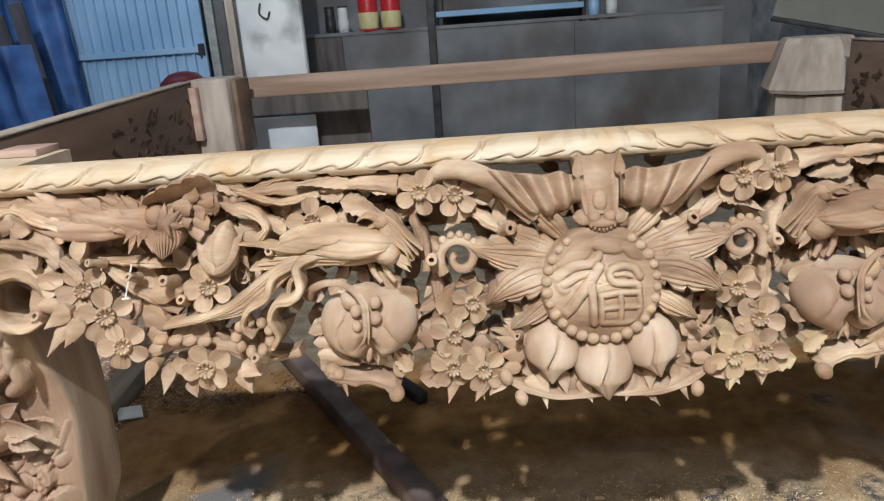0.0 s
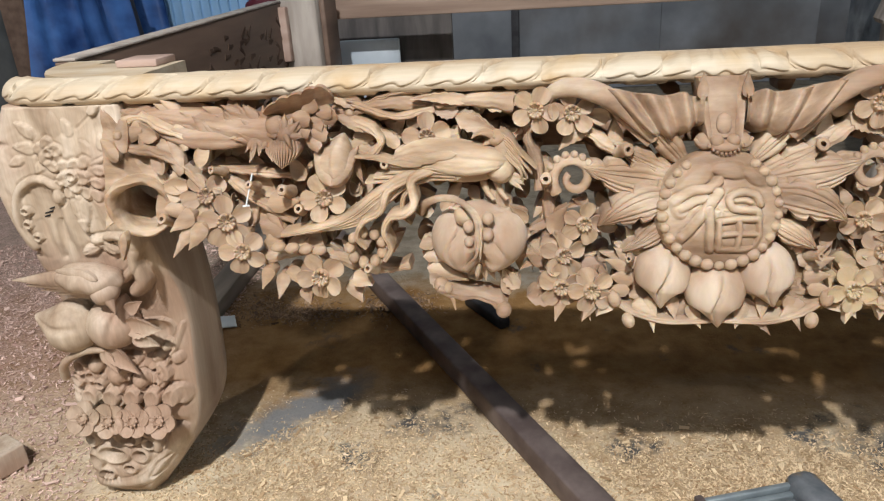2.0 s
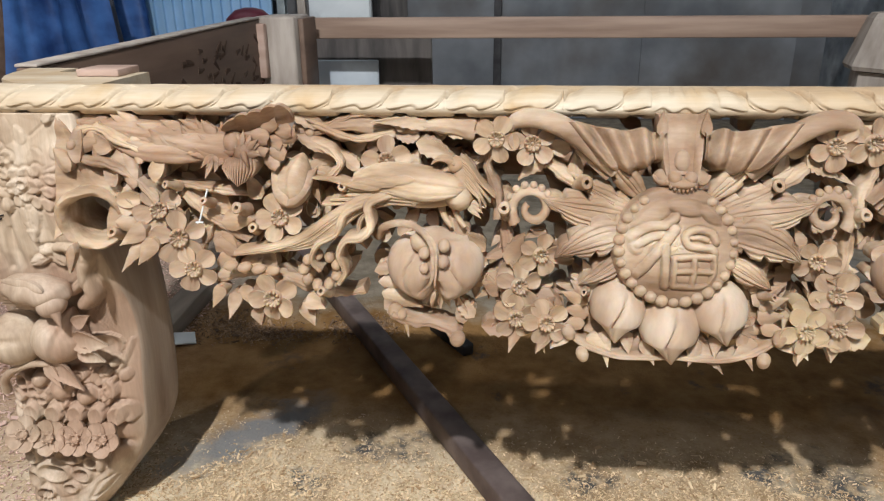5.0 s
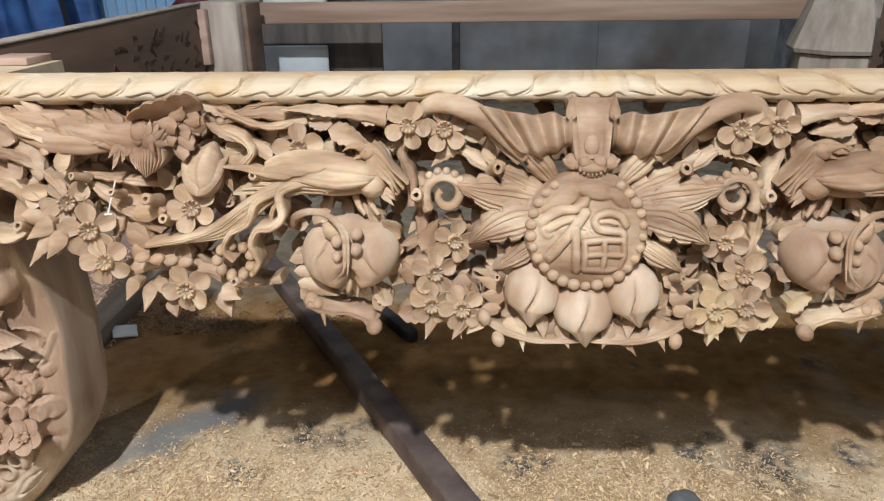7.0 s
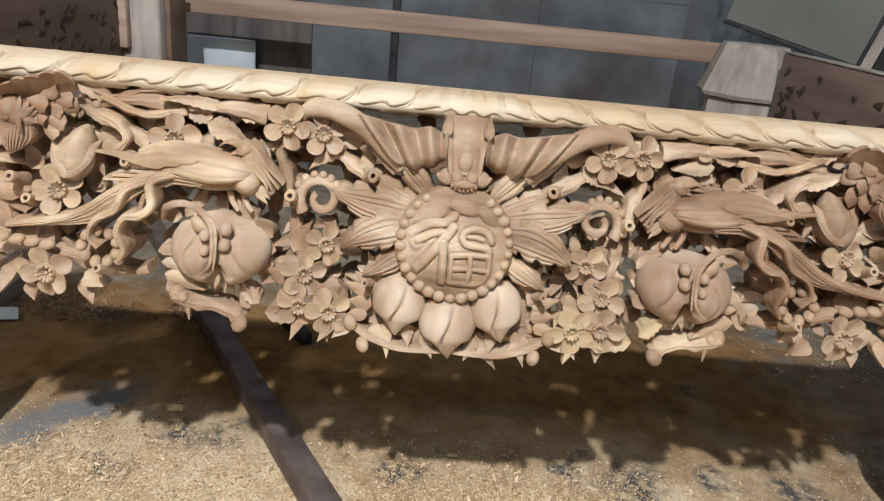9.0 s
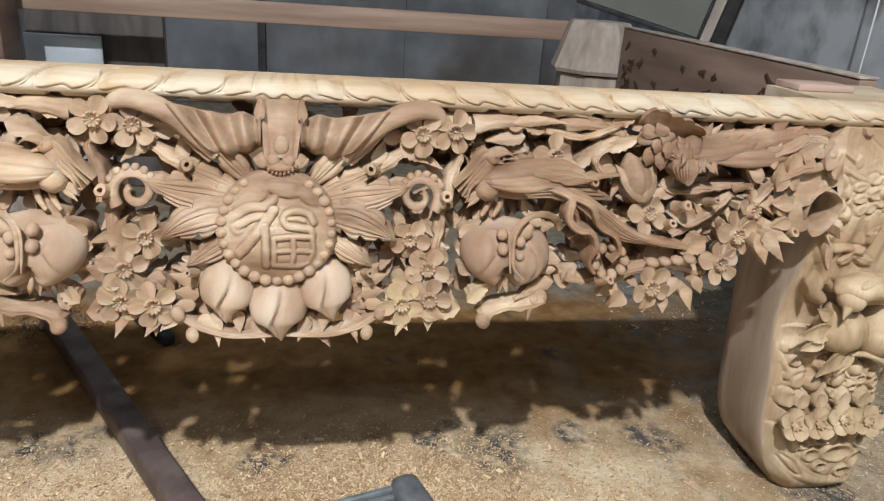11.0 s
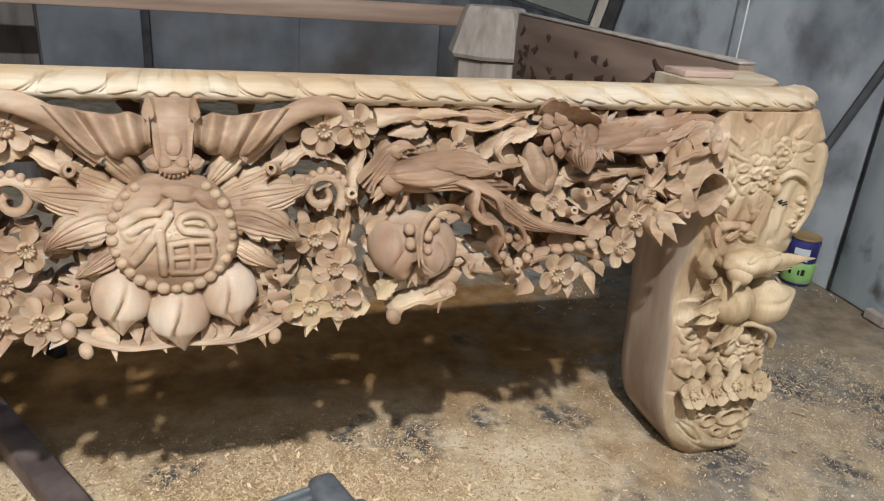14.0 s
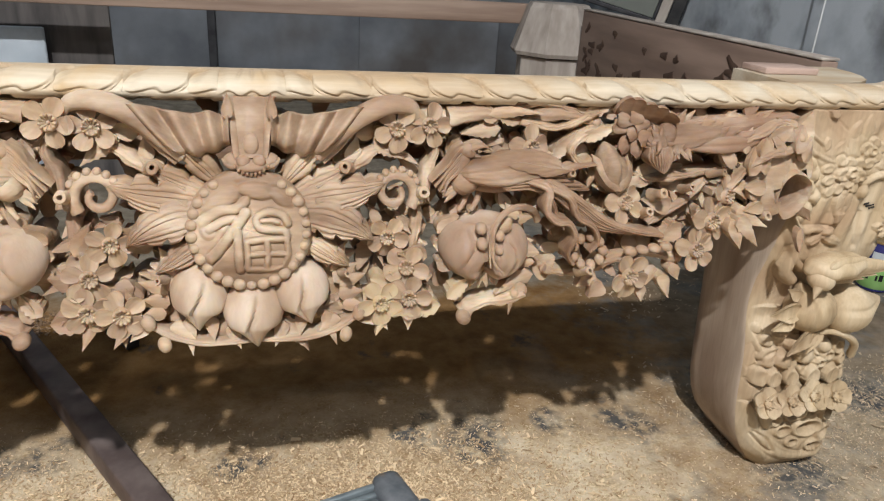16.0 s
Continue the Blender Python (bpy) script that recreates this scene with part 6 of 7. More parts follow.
    bmesh.ops.delete(bm, geom=[f for f in bm.faces if math.hypot(f.calc_center_median().x - (0.826 if s < 0 else 0.842), f.calc_center_median().z - (0.596 if s < 0 else 0.604)) < 0.036], context="FACES")
    r = random.Random(300 + s)
    for x, z, a, l, w in ((0.742, 0.640, 60, 0.050, 0.024), (0.758, 0.668, 35, 0.055, 0.026), (0.775, 0.690, 20, 0.052, 0.024), (0.735, 0.672, 80, 0.040, 0.022), (0.800, 0.700, -10, 0.040, 0.022), (0.772, 0.640, 75, 0.045, 0.020), (0.745, 0.606, 40, 0.040, 0.022), (0.716, 0.650, 110, 0.040, 0.022), (0.800, 0.668, 95, 0.040, 0.018), (0.826, 0.672, 75, 0.045, 0.022), (0.838, 0.660, 40, 0.042, 0.020), (0.820, 0.690, 130, 0.038, 0.020), (0.770, 0.622, 170, 0.034, 0.022), (0.768, 0.596, 200, 0.034, 0.020), (0.836, 0.562, 284, 0.040, 0.014)):
        leaf_bm = bmesh.new()
        blade(leaf_bm, (x, -0.026 + r.uniform(-0.006, 0.004), z), a + r.uniform(-8, 8), l, w, r.choice((roundp, oval, pointed)), 12, 6, curl=r.uniform(0.0, 0.35), cup=r.choice((-0.4, 0.45)), thick=0.014, crease=r.random() < 0.4, sweep=r.uniform(-0.3, 0.3))
        put("curled_leaf", leaf_bm, WOOD, bed, s)
    vine(((0.715, 0.618), (0.745, 0.652), (0.780, 0.672), (0.822, 0.676), (0.838, 0.694)), (0.005, 0.007), s, -0.022, "twig")
    vine(((0.735, 0.690), (0.770, 0.704), (0.800, 0.716), (0.836, 0.712)), (0.006, 0.005), s, -0.020, "twig")
    web = put("corner_web", bm, WOOD, bed, s, "carved corner piece drilled with holes")
    # flat dark discs stand in for the shade inside drilled holes
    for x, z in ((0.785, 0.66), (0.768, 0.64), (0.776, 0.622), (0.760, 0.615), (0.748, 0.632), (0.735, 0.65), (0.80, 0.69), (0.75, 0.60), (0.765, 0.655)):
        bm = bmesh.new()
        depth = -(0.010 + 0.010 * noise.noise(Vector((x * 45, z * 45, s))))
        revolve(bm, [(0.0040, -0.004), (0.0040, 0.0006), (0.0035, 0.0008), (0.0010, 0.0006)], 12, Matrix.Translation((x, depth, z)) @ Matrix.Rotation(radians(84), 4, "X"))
        put("drill_hole_shade", bm, DARKCUT, web, s)

def apron_low(x):
    return 0.440 + 0.03 * min(1, max(0, (x - 0.2) / 0.3)) + 0.075 * max(0, (x - 0.52) / 0.25)


# under-cut foliage behind the front layer
for s in (-1, 1):
    r = random.Random(77 + s)
    for k in range(250):
        x = r.uniform(0.015, 0.80)
        lo = apron_low(x)
        z = lo + 0.022 + (0.693 - lo) * r.random()
        if math.hypot(x - 0.19, z - 0.62) < 0.03 or (0.42 < x < 0.47 and 0.55 < z < 0.60) or (x < 0.25 and z > 0.655 and r.random() < 0.7) or (0.38 < x < 0.46 and 0.62 < z < 0.67):
            continue
        bm = bmesh.new()
        turn = r.uniform(10, 170) if z < lo + 0.055 else r.uniform(0, 360)
        blade(bm, (x, 0.016 + 0.030 * r.random(), z), turn, r.uniform(0.028, 0.050), r.uniform(0.016, 0.030), r.choice((pointed, pointed, oval)), 10, 4, curl=r.uniform(-0.3, 0.3), cup=r.uniform(-0.4, 0.4), thick=r.uniform(0.03, 0.055), crease=r.random() < 0.6, saw=r.choice((0, 0, 0.2)), sweep=r.uniform(-0.3, 0.3))
        put("back_leaf", bm, WOOD, bed, s)
    for k in range(110):
        bm = bmesh.new()
        blade(bm, (r.uniform(0.24, 0.80), 0.030 + 0.020 * r.random(), r.uniform(0.60, 0.695)), r.uniform(0, 360), r.uniform(0.030, 0.050), r.uniform(0.016, 0.028), r.choice((pointed, oval)), 8, 4, curl=r.uniform(-0.3, 0.3), cup=r.uniform(-0.4, 0.4), thick=r.uniform(0.03, 0.05), sweep=r.uniform(-0.3, 0.3))
        put("back_leaf", bm, WOOD, bed, s)
    for k in range(70):
        x, z, k2 = r.choice([(fx + r.gauss(0, 0.03), fz + r.gauss(0, 0.022), 1) for fx, fz, _ in FLOWERS])
        if z < apron_low(x) + 0.010 or z > 0.725 or x > 0.80:
            continue
        bm = bmesh.new()
        blade(bm, (x, 0.004 + 0.012 * r.random(), z), r.uniform(0, 360), r.uniform(0.022, 0.036), r.uniform(0.010, 0.018), pointed, 6, 4, curl=r.uniform(-0.6, 0.1), cup=r.uniform(-0.4, 0.4), thick=0.022, crease=True)
        put("small_leaf", bm, WOOD, bed, s)

# ragged leaves that fill the strip below the rail
for s in (-1, 1):
    r = random.Random(140 + s)
    x = 0.262
    while x < 0.80:
        a, l = r.choice((15, 35, 60, 110, 140, 165)) + r.uniform(-14, 14), r.uniform(0.034, 0.056)
        bm = bmesh.new()
        blade(bm, (x, -0.002 + 0.012 * r.random(), 0.708 + r.uniform(-0.004, 0.008)), a, l * (0.75 if 40 < a < 130 else 1.0), r.uniform(0.018, 0.026), r.choice((pointed, oval)), 12, 6, curl=r.uniform(-0.2, 0.25), cup=r.uniform(-0.45, 0.45), thick=0.02, crease=True, saw=r.choice((0, 0.18)), sweep=r.uniform(-0.25, 0.25))
        put("top_leaf", bm, WOOD_RED if x > 0.50 else WOOD, bed, s)
        x += r.uniform(0.014, 0.034)
bat(WOOD)
medallion()
peaches()


# ---- legs ----
def leg_relief(A, Z, s):
    R = Relief(A, Z)
    r = random.Random(60 + s)
    # broad forms: shoulder hollow, crease, drapery-like flutes
    R.H += 0.008 * np.exp(-((A - 0.93) / 0.05) ** 2 - ((Z - 0.655) / 0.06) ** 2)
    R.H -= 0.008 * np.exp(-((A - 0.895) / 0.035) ** 2 - ((Z - 0.710) / 0.030) ** 2)
    R.groove(((1.005, 0.750), (0.990, 0.720), (0.973, 0.690)), 0.012, 0.007)
    R.groove(((0.820, 0.735), (0.850, 0.722), (0.872, 0.700)), 0.010, 0.004)
    R.H += 0.0035 * np.sin((A - 0.005 + (0.6 - Z) * 0.12) * 190) * smooth01((0.625 - Z) / 0.03) * smooth01((Z - 0.48) / 0.04)
    R.groove(((0.972, 0.600), (0.985, 0.545), (0.995, 0.494)), 0.006, 0.006)
    R.H -= 0.010 * smooth01((0.47 - Z) / 0.03) * smooth01((Z - 0.30) / 0.06)
    R.H -= 0.004 * smooth01((0.315 - Z) / 0.02) * smooth01((Z - 0.10) / 0.03)
    R.H += 0.010 * np.exp(-((Z - 0.07) / 0.06) ** 2)
    # shoulder: twigs, blossoms, hanging leaves
    R.rib(((0.899, 0.648), (0.864, 0.663), (0.824, 0.685)), 0.0042, 0.006)
    R.rib(((0.875, 0.678), (0.850, 0.693), (0.815, 0.703)), 0.0035, 0.005)
    R.groove(((0.842, 0.744), (0.881, 0.727), (0.914, 0.702)), 0.0016, 0.003)
    for a, z, turn, l, w in ((0.890, 0.722, 140, 0.026, 0.014), (0.949, 0.690, 90, 0.040, 0.022), (0.915, 0.650, 105, 0.036, 0.020), (0.898, 0.660, 60, 0.030, 0.018), (0.880, 0.668, 85, 0.024, 0.015), (0.985, 0.672, 10, 0.040, 0.020), (0.985, 0.690, 45, 0.036, 0.018),
                             (0.975, 0.655, -40, 0.030, 0.016), (1.010, 0.660, -20, 0.030, 0.016), (0.925, 0.690, 75, 0.030, 0.018)):
        R.leaf(a, z, turn, l, w, 0.0045, teeth=0, moat=0.0015)
    R.flower(0.966, 0.668, 0.023, 20, 0.010)
    R.flower(0.936, 0.632, 0.027, 50, 0.013, 0.002)
    for a, z, turn in ((0.946, 0.618, -75), (0.925, 0.616, -105), (0.912, 0.610, -120), (0.912, 0.622, -160), (0.905, 0.640, 190), (0.922, 0.642, 130), (0.955, 0.640, 30), (0.955, 0.622, -30)):
        R.petal(a, z, turn, 0.023, 0.017, 0.0075, 0.001, 0.003)
    for a, z, turn, l in ((0.948, 0.596, -96, 0.050), (0.938, 0.592, -88, 0.058), (0.928, 0.594, -80, 0.048), (0.942, 0.572, -92, 0.036)):
        R.leaf(a, z, turn, l, 0.017, 0.006, 0.001, moat=0.0015)
    R.H = np.where(Z > 0.56, R.H * 0.72, R.H)
    arch = ((1.040, 0.512), (1.052, 0.545), (1.047, 0.580), (1.030, 0.612), (1.000, 0.626), (0.976, 0.618), (0.966, 0.598))
    R.H -= 0.006 * np.exp(-((A - 1.005) / 0.022) ** 2 - ((Z - 0.575) / 0.04) ** 4)
    R.rib(arch, 0.0065, 0.008)
    R.dome(0.970, 0.597, 0.009, 0.012, 0, 0.010)
    for a, z in ((1.032, 0.575), (1.036, 0.552), (1.028, 0.529)):
        R.ring(a, z, 0.0062, 0.0062, 0, 0.006, 0.008, 0.002)
    for a, z, k in ((0.868, 0.628, 0.012), (0.880, 0.590, 0.011), (0.872, 0.568, 0.010), (0.866, 0.606, 0.010), (0.860, 0.645, 0.009)):
        R.dome(a, z, k, k * 1.25, 15, 0.010)
    R.rib(((0.932, 0.522), (0.900, 0.530), (0.880, 0.526), (0.858, 0.540)), 0.0075, 0.012)
    R.dome(0.926, 0.524, 0.012, 0.010, 0, 0.014)
    R.leaf(0.900, 0.500, 40, 0.050, 0.020, 0.009)
    R.leaf(0.960, 0.500, 160, 0.045, 0.018, 0.008)
    # roots beside the dove, bark cuts
    R.rib(((0.846, 0.556), (0.862, 0.520), (0.876, 0.485), (0.872, 0.450), (0.890, 0.430)), 0.012, 0.018)
    R.rib(((0.868, 0.500), (0.885, 0.470), (0.905, 0.452)), 0.008, 0.014)
    R.H += 0.0018 * np.sin(A * 900) * np.sin(Z * 620) * np.exp(-((A - 0.872) / 0.018) ** 4 - ((Z - 0.405) / 0.03) ** 4)
    # hollow under the toothed leaf, twigs and buds
    R.dome(0.905, 0.335, 0.055, 0.028, -20, -0.010, 0.0, 0.0, 1.0)
    R.H -= 0.014 * np.exp(-((A - 0.866) / 0.014) ** 2 - ((Z - 0.338) / 0.022) ** 2)
    R.rib(((0.840, 0.352), (0.856, 0.312), (0.872, 0.286), (0.886, 0.258)), 0.0045, 0.008)
    for a, z, k in ((0.852, 0.295, 0.010), (0.866, 0.320, 0.008), (0.884, 0.300, 0.010), (0.880, 0.268, 0.009)):
        R.dome(a, z, k, k * 1.1, 0, 0.012)
    # packed petals and buds
    for k in range(30):
        a, z = r.uniform(0.880, 1.050), r.uniform(0.215, 0.312)
        R.petal(a, z, r.uniform(215, 325), r.uniform(0.026, 0.040), r.uniform(0.020, 0.028), r.uniform(0.007, 0.013), r.uniform(-0.002, 0.003), 0.003)
    for a, z, k in ((0.974, 0.306, 0.017), (0.943, 0.288, 0.015), (0.962, 0.272, 0.018), (0.919, 0.262, 0.016), (0.998, 0.288, 0.014)):
        R.dome(a, z, k, k * 1.2, 25, 0.019, 0.0, 0.005)
    for a, z, k in ((1.027, 0.285, 0.013), (1.008, 0.268, 0.010), (0.996, 0.252, 0.009), (1.040, 0.258, 0.011), (1.048, 0.228, 0.014), (1.052, 0.196, 0.012)):
        R.ring(a, z, k, k * 0.85, r.uniform(0, 90), 0.012, 0.010, 0.003)
    for a in (0.850, 0.876, 0.908, 0.944, 0.984, 1.020):
        R.petal(a, 0.205, 90 + r.uniform(-14, 14), 0.040, 0.030, 0.014, 0.004, 0.005)
    # foot: rosettes, bowls and the rolled scroll
    R.H -= 0.012 * np.exp(-((Z - 0.160) / 0.012) ** 2) * (A < 1.06)
    for a, z, ra, rz, t in ((1.016, 0.152, 0.014, 0.012, 0), (0.972, 0.140, 0.022, 0.014, 10), (1.006, 0.106, 0.030, 0.019, 5), (0.954, 0.104, 0.016, 0.014, 0), (1.043, 0.138, 0.014, 0.016, 0), (1.046, 0.088, 0.015, 0.018, 0), (0.932, 0.130, 0.013, 0.012, 0), (1.030, 0.060, 0.015, 0.013, 0), (0.980, 0.074, 0.013, 0.010, 0)):
        R.ring(a, z, ra, rz, t, 0.011, 0.015, 0.004)
    R.rib(((0.935, 0.150), (0.915, 0.140), (0.920, 0.118)), 0.009, 0.014)
    R.rib(((1.060, 0.040), (1.020, 0.032), (0.975, 0.040), (0.935, 0.068), (0.900, 0.105), (0.876, 0.150)), 0.014, 0.012)
    R.groove(((0.895, 0.096), (0.920, 0.068), (0.945, 0.055), (0.925, 0.085), (0.899, 0.104)), 0.003, 0.006)
    for k in range(5):
        R.groove(((1.010 + 0.008 * k, 0.040), (1.018 + 0.004 * k, 0.066)), 0.002, 0.004)
    bore = (0.824, 0.596) if s < 0 else (0.812, 0.608)
    R.H -= 0.07 * smooth01((0.037 - np.hypot(A - bore[0], Z - bore[1])) / 0.006)
    # tool marks
    R.H += 0.0004 * np.sin(A * 260 + 3 * np.sin(Z * 90)) * np.sin(Z * 210 + 2 * np.sin(A * 70))
    return R.H


LEG_IN = ((0.0, 0.966), (0.010, 0.950), (0.03, 0.930), (0.06, 0.905), (0.10, 0.878), (0.15, 0.849), (0.20, 0.838), (0.30, 0.833), (0.40, 0.833), (0.50, 0.842), (0.535, 0.848), (0.560, 0.868), (0.630, 0.868), (0.652, 0.845), (0.716, 0.842))
LEG_IN_SLIM = ((0.0, 0.945), (0.010, 0.927), (0.03, 0.908), (0.06, 0.889), (0.12, 0.868), (0.19, 0.861), (0.30, 0.854), (0.38, 0.848), (0.50, 0.843), (0.545, 0.845), (0.575, 0.860), (0.650, 0.860), (0.672, 0.845), (0.716, 0.842))


def leg(s):
    """Front as a carved relief, rolled round the outer corner; plain inner face and back."""
    out, shift = HALF[s], (0.028 if s > 0 else 0.0)
    nz, nx = 380, 118
    zs = np.linspace(0.0, 0.7345, nz)
    line = LEG_IN if s < 0 else LEG_IN_SLIM
    xi = np.interp(zs, [p[0] for p in line], [p[1] for p in line])
    xi = np.convolve(np.pad(xi, 18, mode="edge"), np.ones(37) / 37, mode="valid")
    xo = np.interp(zs, (0.0, 0.03, 0.16, 0.30, 0.42, 0.50, 0.60, 0.66, 0.70, 0.7345), (1.050, 1.072, 1.074, 1.062, 1.060, 1.072, 1.082, 1.080, 1.064, 1.046))
    xo += 0.011 * np.exp(-((zs - 0.60) / 0.09) ** 4)
    xo -= 0.012 * np.exp(-((zs - 0.680) / 0.005) ** 2) + 0.010 * np.exp(-((zs - 0.495) / 0.006) ** 2)
    u = np.linspace(0, 1, nx)
    A = xi[:, None] + (xo - xi)[:, None] * u[None, :]
    Z = np.repeat(zs[:, None], nx, 1)
    H = leg_relief(A, Z, s)
    low = np.clip((0.50 - zs) / 0.08, 0, 1)[:, None]
    edge = np.minimum(1, np.minimum(u[None, :] / (0.06 + 0.10 * low), (1 - u)[None, :] / 0.05))
    H = H * edge
    back = 0.165 if s < 0 else 0.200
    roll_in = 0.007 * np.clip(1 - u / 0.035, 0, 1)[None, :] ** 2 * (1 - low) + 0.024 * np.clip(1 - u / 0.17, 0, 1)[None, :] ** 1.8 * low
    roll_out = 0.030 * np.clip((u - 0.80) / 0.20, 0, 1) ** 2.2
    yf = 0.004 - 0.010 * np.clip((zs - 0.62) / 0.09, 0, 1) + 0.016 * np.exp(-((zs - 0.36) / 0.07) ** 2) - 0.014 * np.exp(-((zs - 0.6) / 0.09) ** 2) + 0.020 * np.clip((0.05 - zs) / 0.05, 0, 1) ** 2
    Y = yf[:, None] - H + roll_in + roll_out[None, :]
    X = A + shift + ((out - 1.075 - shift) * np.clip((A - 0.90) / 0.16, 0, 1) if s > 0 else 0)
    side = 8
    verts, faces, mats = [], [], []
    for i in range(nz):
        ring = [(X[i, j], Y[i, j]) for j in range(nx)]
        xe, ye = ring[-1]
        ring += [(xe + 0.003, ye + 0.010)] + [(xe + 0.004, ye + 0.010 + (back - ye - 0.010) * k / side) for k in range(1, side + 1)]
        x0, y0 = ring[0]
        ring += [(x0 + 0.012, back)] + [(x0 - 0.002, back - 0.012 + (y0 + 0.008 - back + 0.012) * (k - 1) / (side - 1)) for k in range(1, side + 1)]
        m = len(ring)
        verts += [(s * x, y, zs[i]) for x, y in ring]
    for i in range(nz - 1):
        for j in range(m):
            k = (j + 1) % m
            q = (i * m + j, i * m + k, (i + 1) * m + k, (i + 1) * m + j)
            faces.append(q if s > 0 else q[::-1])
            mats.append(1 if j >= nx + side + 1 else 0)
    faces.append(tuple(range(m))[::-1] if s > 0 else tuple(range(m)))
    faces.append(tuple((nz - 1) * m + k for k in range(m)) if s > 0 else tuple((nz - 1) * m + k for k in range(m))[::-1])
    mats += [0, 0]
    me = bpy.data.meshes.new("mesh")
    me.from_pydata(verts, [], faces)
    me.materials.append(LEGWOOD[s])
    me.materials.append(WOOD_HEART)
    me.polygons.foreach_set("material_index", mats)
    me.polygons.foreach_set("use_smooth", [True] * len(faces))
    ob = new("leg", me)
    ob.parent = bed
    ob["label"] = "massive carved bed leg with heartwood inner face"
    return ob


def on_leg(name, bm, parent, s, label="", mat=None):
    mat = mat or LEGWOOD[s]
    if s > 0:
        for v in bm.verts:
            v.co.x += 0.028 + 0.012 * min(1, max(0, (v.co.x - 0.90) / 0.16))
    return put(name, bm, mat, parent, s, label, leaning=False)


def relief_flower(bm, x, y, z, r, turn=0):
    for k in range(5):
        blade(bm, (x, y + 0.001 * (k % 2), z), turn + 72 * k, r, r * 0.95, petalp, 8, 6, curl=-0.20, cup=-0.36, thick=0.012, ridge=0.03, waves=1)
    revolve(bm, [(r * 0.16, 0.0), (r * 0.26, 0.0), (r * 0.30, 0.006), (r * 0.2, 0.009), (r * 0.14, 0.004)], 12, Matrix.Translation((x, y - 0.003, z)) @ Matrix.Rotation(radians(90), 4, "X"))
    for k in range(8):
        a = 2 * math.pi * k / 8
        lump(bm, (x + r * 0.30 * math.cos(a), y - 0.010, z + r * 0.30 * math.sin(a)), (r * 0.085,) * 3, 0, 1)


def leg_carving(s, lg):
    r = random.Random(21 + s)
    # pen scribble, kept as plain bars
    for x, z, l in ((0.996, 0.565, 0.010), (0.990, 0.570, 0.014), (0.986, 0.575, 0.008)):
        bm = boxm((x, -0.0062, z), (x + l, -0.0042, z + 0.0022))
        for v in bm.verts:
            v.co.z += (v.co.x - 1.0) * (0.25 if s > 0 else -0.25)
        on_leg("ink_mark", bm, lg, s, "black pen mark", INK)
    # trumpet-shaped bored branch at the joint
    bm = bmesh.new()
    side = -1 if s < 0 else 1
    m = Matrix.Translation((0.824, -0.004, 0.596) if s < 0 else (0.812, 0.014, 0.608)) @ Matrix.Rotation(radians(-10 if s < 0 else 6), 4, "Z") @ Matrix.Rotation(radians(96), 4, "X")
    wide = 1.0 if s < 0 else 0.80
    revolve(bm, [(r_ * wide, h_) for r_, h_ in ((0.044, -0.050), (0.047, -0.015), (0.046, 0.020), (0.049, 0.042), (0.0485, 0.050), (0.0455, 0.054), (0.041, 0.052), (0.037, 0.044), (0.0345, 0.020), (0.033, -0.010), (0.030, -0.046))], 40, m, closed=True)
    for v in bm.verts:
        if s > 0:
            v.co.x = 0.812 + (v.co.x - 0.812) * 0.92
        v.co += Vector((1, 1, 1)) * 0.008 * noise.noise(v.co * 22 + Vector((s, 0, 0))) + Vector((1, 1, 1)) * 0.0015 * noise.noise(v.co * 90)
    on_leg("hollow_branch", bm, lg, s, "hollow trumpet-like branch end", WOOD)
    # dove
    bm = bmesh.new()
    lump(bm, (0.945, -0.024, 0.466), (0.055, 0.034, 0.024), -6, 4, lambda q: q * (1 + 0.04 * math.sin(9 * q.x + 3 * q.z)))
    lump(bm, (0.918, -0.034, 0.446), (0.024, 0.022, 0.020), 30, 3)
    tube(bm, [(0.908, -0.044, 0.436), (0.900, -0.050, 0.416)], [0.009, 0.001], 8)
    for k in range(5):
        blade(bm, (0.960 - 0.010 * k, -0.042 + 0.004 * k, 0.472 - 0.006 * k), -2 - 3 * k, 0.112 - 0.010 * k, 0.026, pointed, 9, 4, curl=0.06, cup=0.3, thick=0.008)
    for k in range(3):
        blade(bm, (0.915, -0.052 + 0.004 * k, 0.474 - 0.008 * k), 10 - 6 * k, 0.075, 0.022, oval, 8, 4, cup=0.35, thick=0.008)
    on_leg("carved_dove", bm, lg, s, "carved dove in relief")
    # pair of peaches with toothed leaves
    for x, z, q, a in ((1.012, 0.370, 0.046, -108), (0.938, 0.374, 0.043, 150)):
        bm = bmesh.new()
        lump(bm, (x, -0.004, z), (q, q * 1.0, q * 1.02), a, 5, leg_peach)
        on_leg("peach", bm, lg, s, "carved peach in relief")
    for x, z, a, l, w in ((0.908, 0.380, 186, 0.064, 0.044), (0.902, 0.360, 200, 0.050, 0.030), (0.952, 0.336, 222, 0.070, 0.036), (0.960, 0.334, 245, 0.050, 0.024), (0.900, 0.405, 150, 0.036, 0.026)):
        bm = bmesh.new()
        blade(bm, (x, -0.020, z), a, l, w, pointed, 15, 6, curl=-0.10, cup=-0.35, thick=0.008, ridge=0.07, saw=0.12, waves=2)
        on_leg("toothed_leaf", bm, lg, s)
    bm = bmesh.new()
    tube(bm, curve([(1.062, 0.004, 0.262), (1.046, -0.012, 0.296), (1.016, -0.022, 0.320), (0.985, -0.022, 0.331), (0.958, -0.018, 0.330)], 6), [0.008, 0.005], 8)
    on_leg("stem", bm, lg, s)
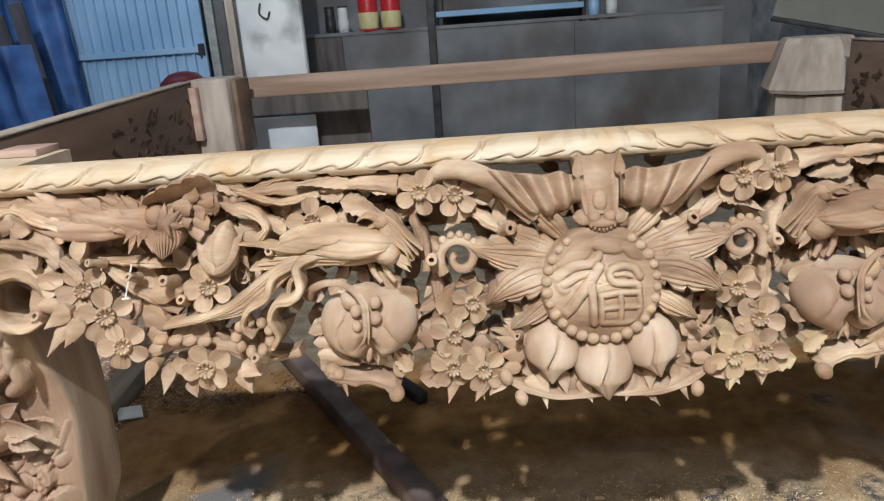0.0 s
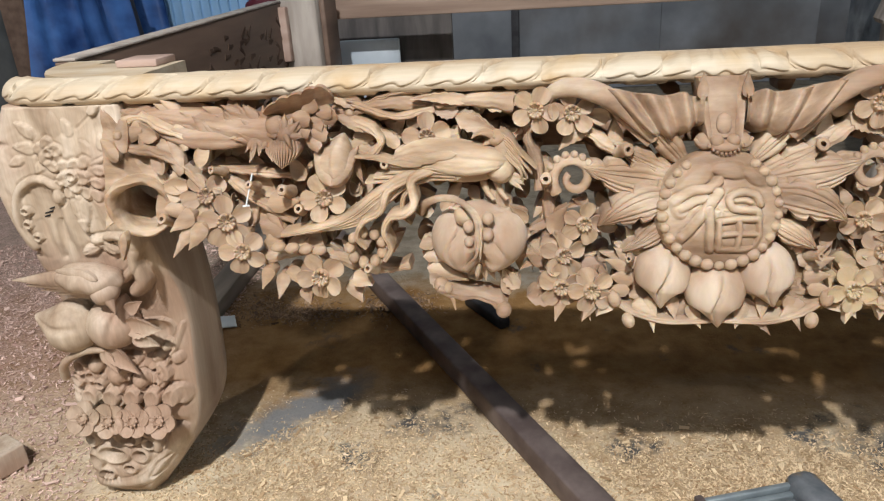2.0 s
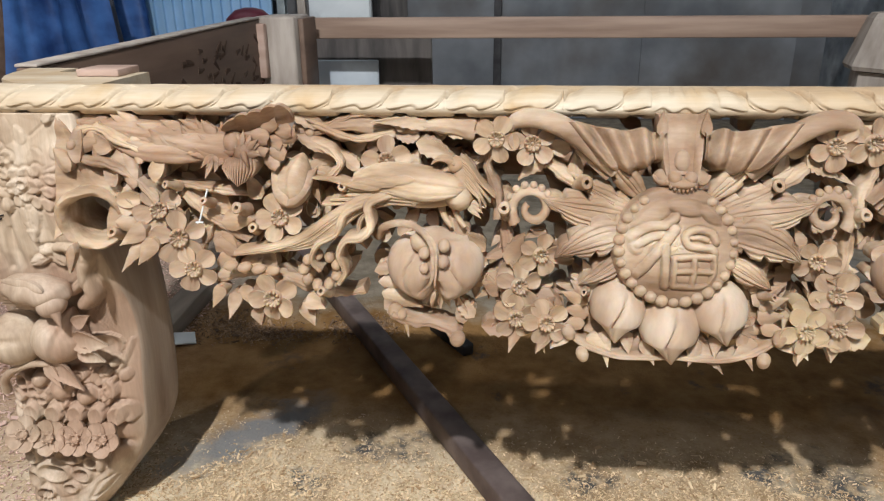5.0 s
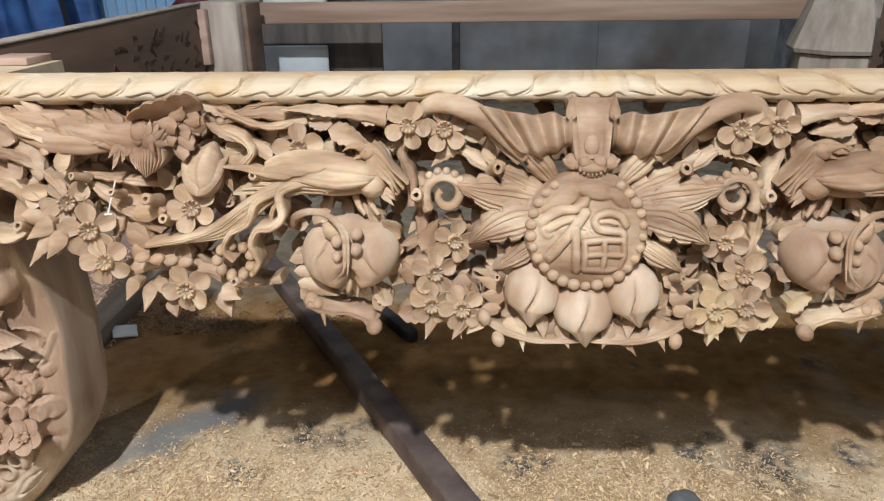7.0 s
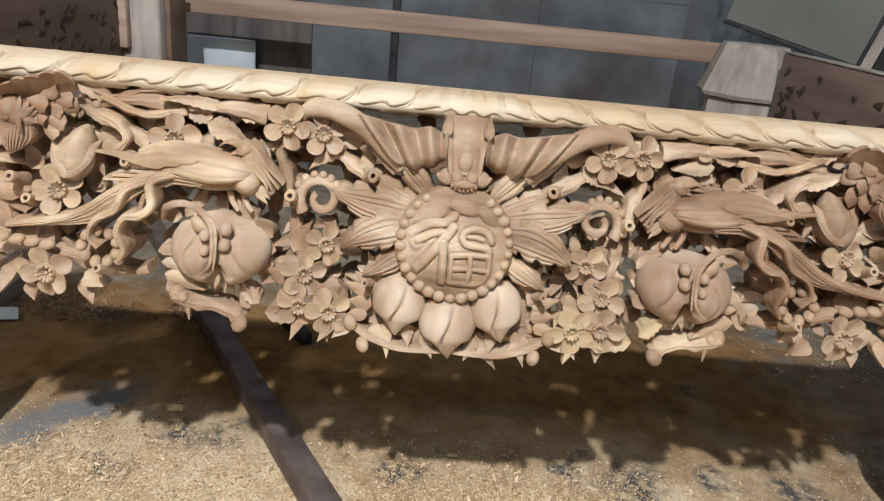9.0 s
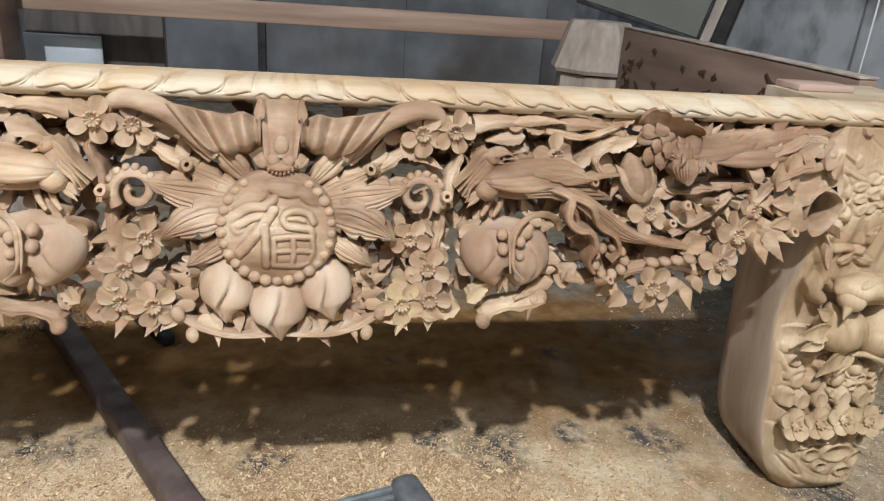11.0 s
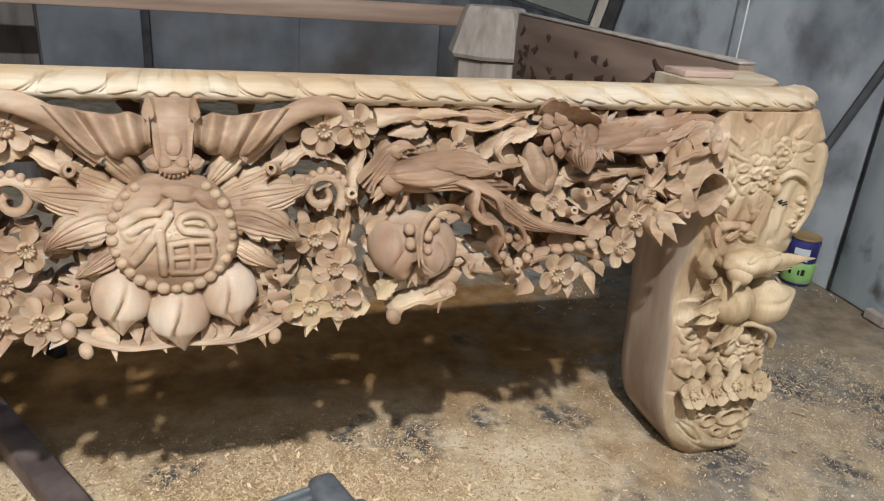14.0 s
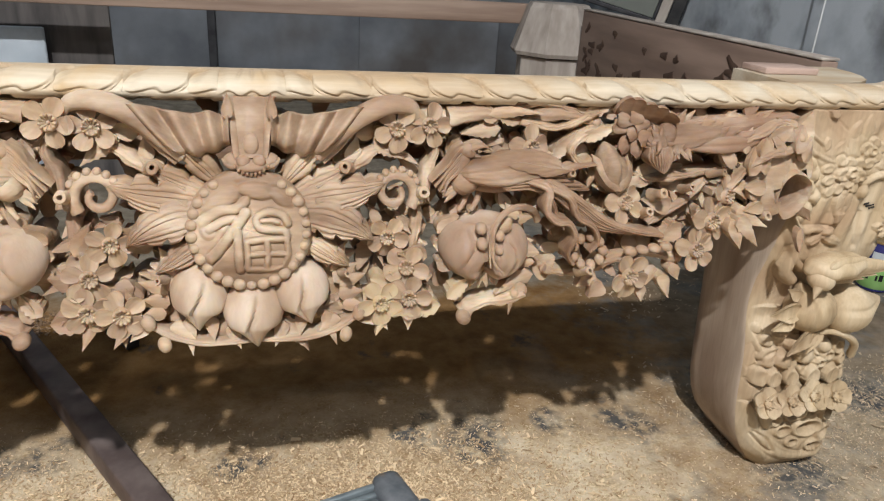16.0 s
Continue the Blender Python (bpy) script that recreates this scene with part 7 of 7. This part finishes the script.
    for x in (0.886, 0.934, 0.980, 1.030):
        bm = bmesh.new()
        relief_flower(bm, x + r.uniform(-0.003, 0.003), 0.0, 0.0, 0.031, r.uniform(0, 70))
        bm.transform(pose(0, -0.022, 0.190 + r.uniform(-0.005, 0.005), -28, 0, 0))
        on_leg("blossom", bm, lg, s)
    # flat top of the leg behind the rail, and the loose block on it
    bm = bmesh.new()
    foot = [bm.verts.new((x, y, 0.7355)) for x, y in ((0.83, 0.0545), (0.94, 0.0545), (0.985, 0.075), (1.022, 0.105), (1.050, 0.150), (1.068, 0.200), (1.078, 0.262), (0.99, 0.262), (0.99, 0.206), (0.83, 0.206))]
    roof = bmesh.ops.extrude_face_region(bm, geom=[bm.faces.new(foot)])["geom"]
    for v in roof:
        if isinstance(v, bmesh.types.BMVert):
            v.co.z = 0.7680
    on_leg("top_plate", bm, lg, s, "pale planed top of the leg", WOOD_PALE)
    bm = boxm((0.845, 0.135, 0.7685), (0.915 if s < 0 else 0.950, 0.204, 0.780), 0.0015)
    on_leg("corner_block", bm, lg, s, "pinkish corner block", PINKWOOD)


for s in (-1, 1):
    lg = leg(s)
    leg_carving(s, lg)


# ---- side rails, back posts and back rail ----
for s in (-1, 1):
    x0 = s * (1.09 if s < 0 else 1.115)
    z0, z1 = (0.770, 0.800) if s < 0 else (0.782, 0.792)
    def side(lo, hi, below, above, bev):
        bm = boxm((x0 - lo, 0.264, -below), (x0 + hi, 1.46 if s < 0 else 1.44, above), bev)
        for v in bm.verts:
            v.co.z += z0 + (z1 - z0) * (v.co.y - 0.207) / 1.293
        return bm
    # the right rail's stronger light is put into its paler wood
    rail = part("side_rail", side(0.02, 0.02, 0.24, -0.004, 0.003), WOOD_DARK if s < 0 else WOOD_SIDE_LIT, bed, "reddish side rail with fret-carved inner face")
    part("rail_edge", side(0.022, 0.022, 0.003, 0.003, 0.002), GREYWOOD, rail)
    r = random.Random(31 + s)
    # dark strokes stand in for the shade inside the fret cuts
    for k in range(46):
        y = r.uniform(0.85, 1.46) if s < 0 else r.uniform(0.55, 1.41)
        z = 0.590 + 0.024 * r.randrange(7)
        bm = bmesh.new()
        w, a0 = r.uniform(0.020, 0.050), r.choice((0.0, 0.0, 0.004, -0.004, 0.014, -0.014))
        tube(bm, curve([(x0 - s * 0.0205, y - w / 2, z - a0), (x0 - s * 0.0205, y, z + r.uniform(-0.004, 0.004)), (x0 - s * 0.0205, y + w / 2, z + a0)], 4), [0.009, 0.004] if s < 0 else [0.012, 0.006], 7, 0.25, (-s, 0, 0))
        part("fret_cut_shade", bm, DARKCUT, rail)
    part("back_leg", boxm((s * 1.045 - 0.06, 1.64, 0.0), (s * 1.045 + 0.06, 1.76, 0.54), 0.008), GREYWOOD, bed)
bm = bmesh.new()
box(bm, (-1.095, 1.462, 0.30), (-0.952, 1.66, 0.803), 0.010)
pst = part("back_post", bm, GREYWOOD, bed, "dusty pale back corner post")
part("glued_block", boxm((-1.116, 1.425, 0.605), (-1.046, 1.460, 0.782), 0.004), PINKWOOD, pst, "pale glued block")
part("tenon", boxm((-0.950, 1.50, 0.54), (-0.931, 1.66, 0.795), 0.004), WOOD_DARK, pst)
# faceted post at the other corner: a flared cap over a narrower stem
bm = bmesh.new()
revolve(bm, [(0.166, 0.612), (0.174, 0.626), (0.124, 0.780), (0.112, 0.797)], 8, pose(1.092, 1.66, 0, 0, 0, 12))
pst = part("back_post", bm, GREYWOOD, bed, "dusty faceted back corner post", smooth=False)
part("stem", revolve(bmesh.new(), [(0.148, 0.30), (0.148, 0.606)], 8, pose(1.096, 1.66, 0, 0, 0, 12)), GREYWOOD, pst, "dusty post stem", smooth=False)
part("back_rail", boxm((-1.02, 1.735, 0.712), (1.0, 1.775, 0.786), 0.004), WOOD_BACK, bed, "plain brown back rail")
# needle-like nail left standing in the carving
bm = bmesh.new()
tube(bm, [(-0.636, -0.055, 0.640), (-0.644, -0.075, 0.600)], [0.0011, 0.0011], 6)
lump(bm, (-0.644, -0.075, 0.599), (0.007, 0.004, 0.0015), 0, 1)
tagged(part("steel_nail", bm, CABLE), "bright steel nail stuck in the carving", "nail")
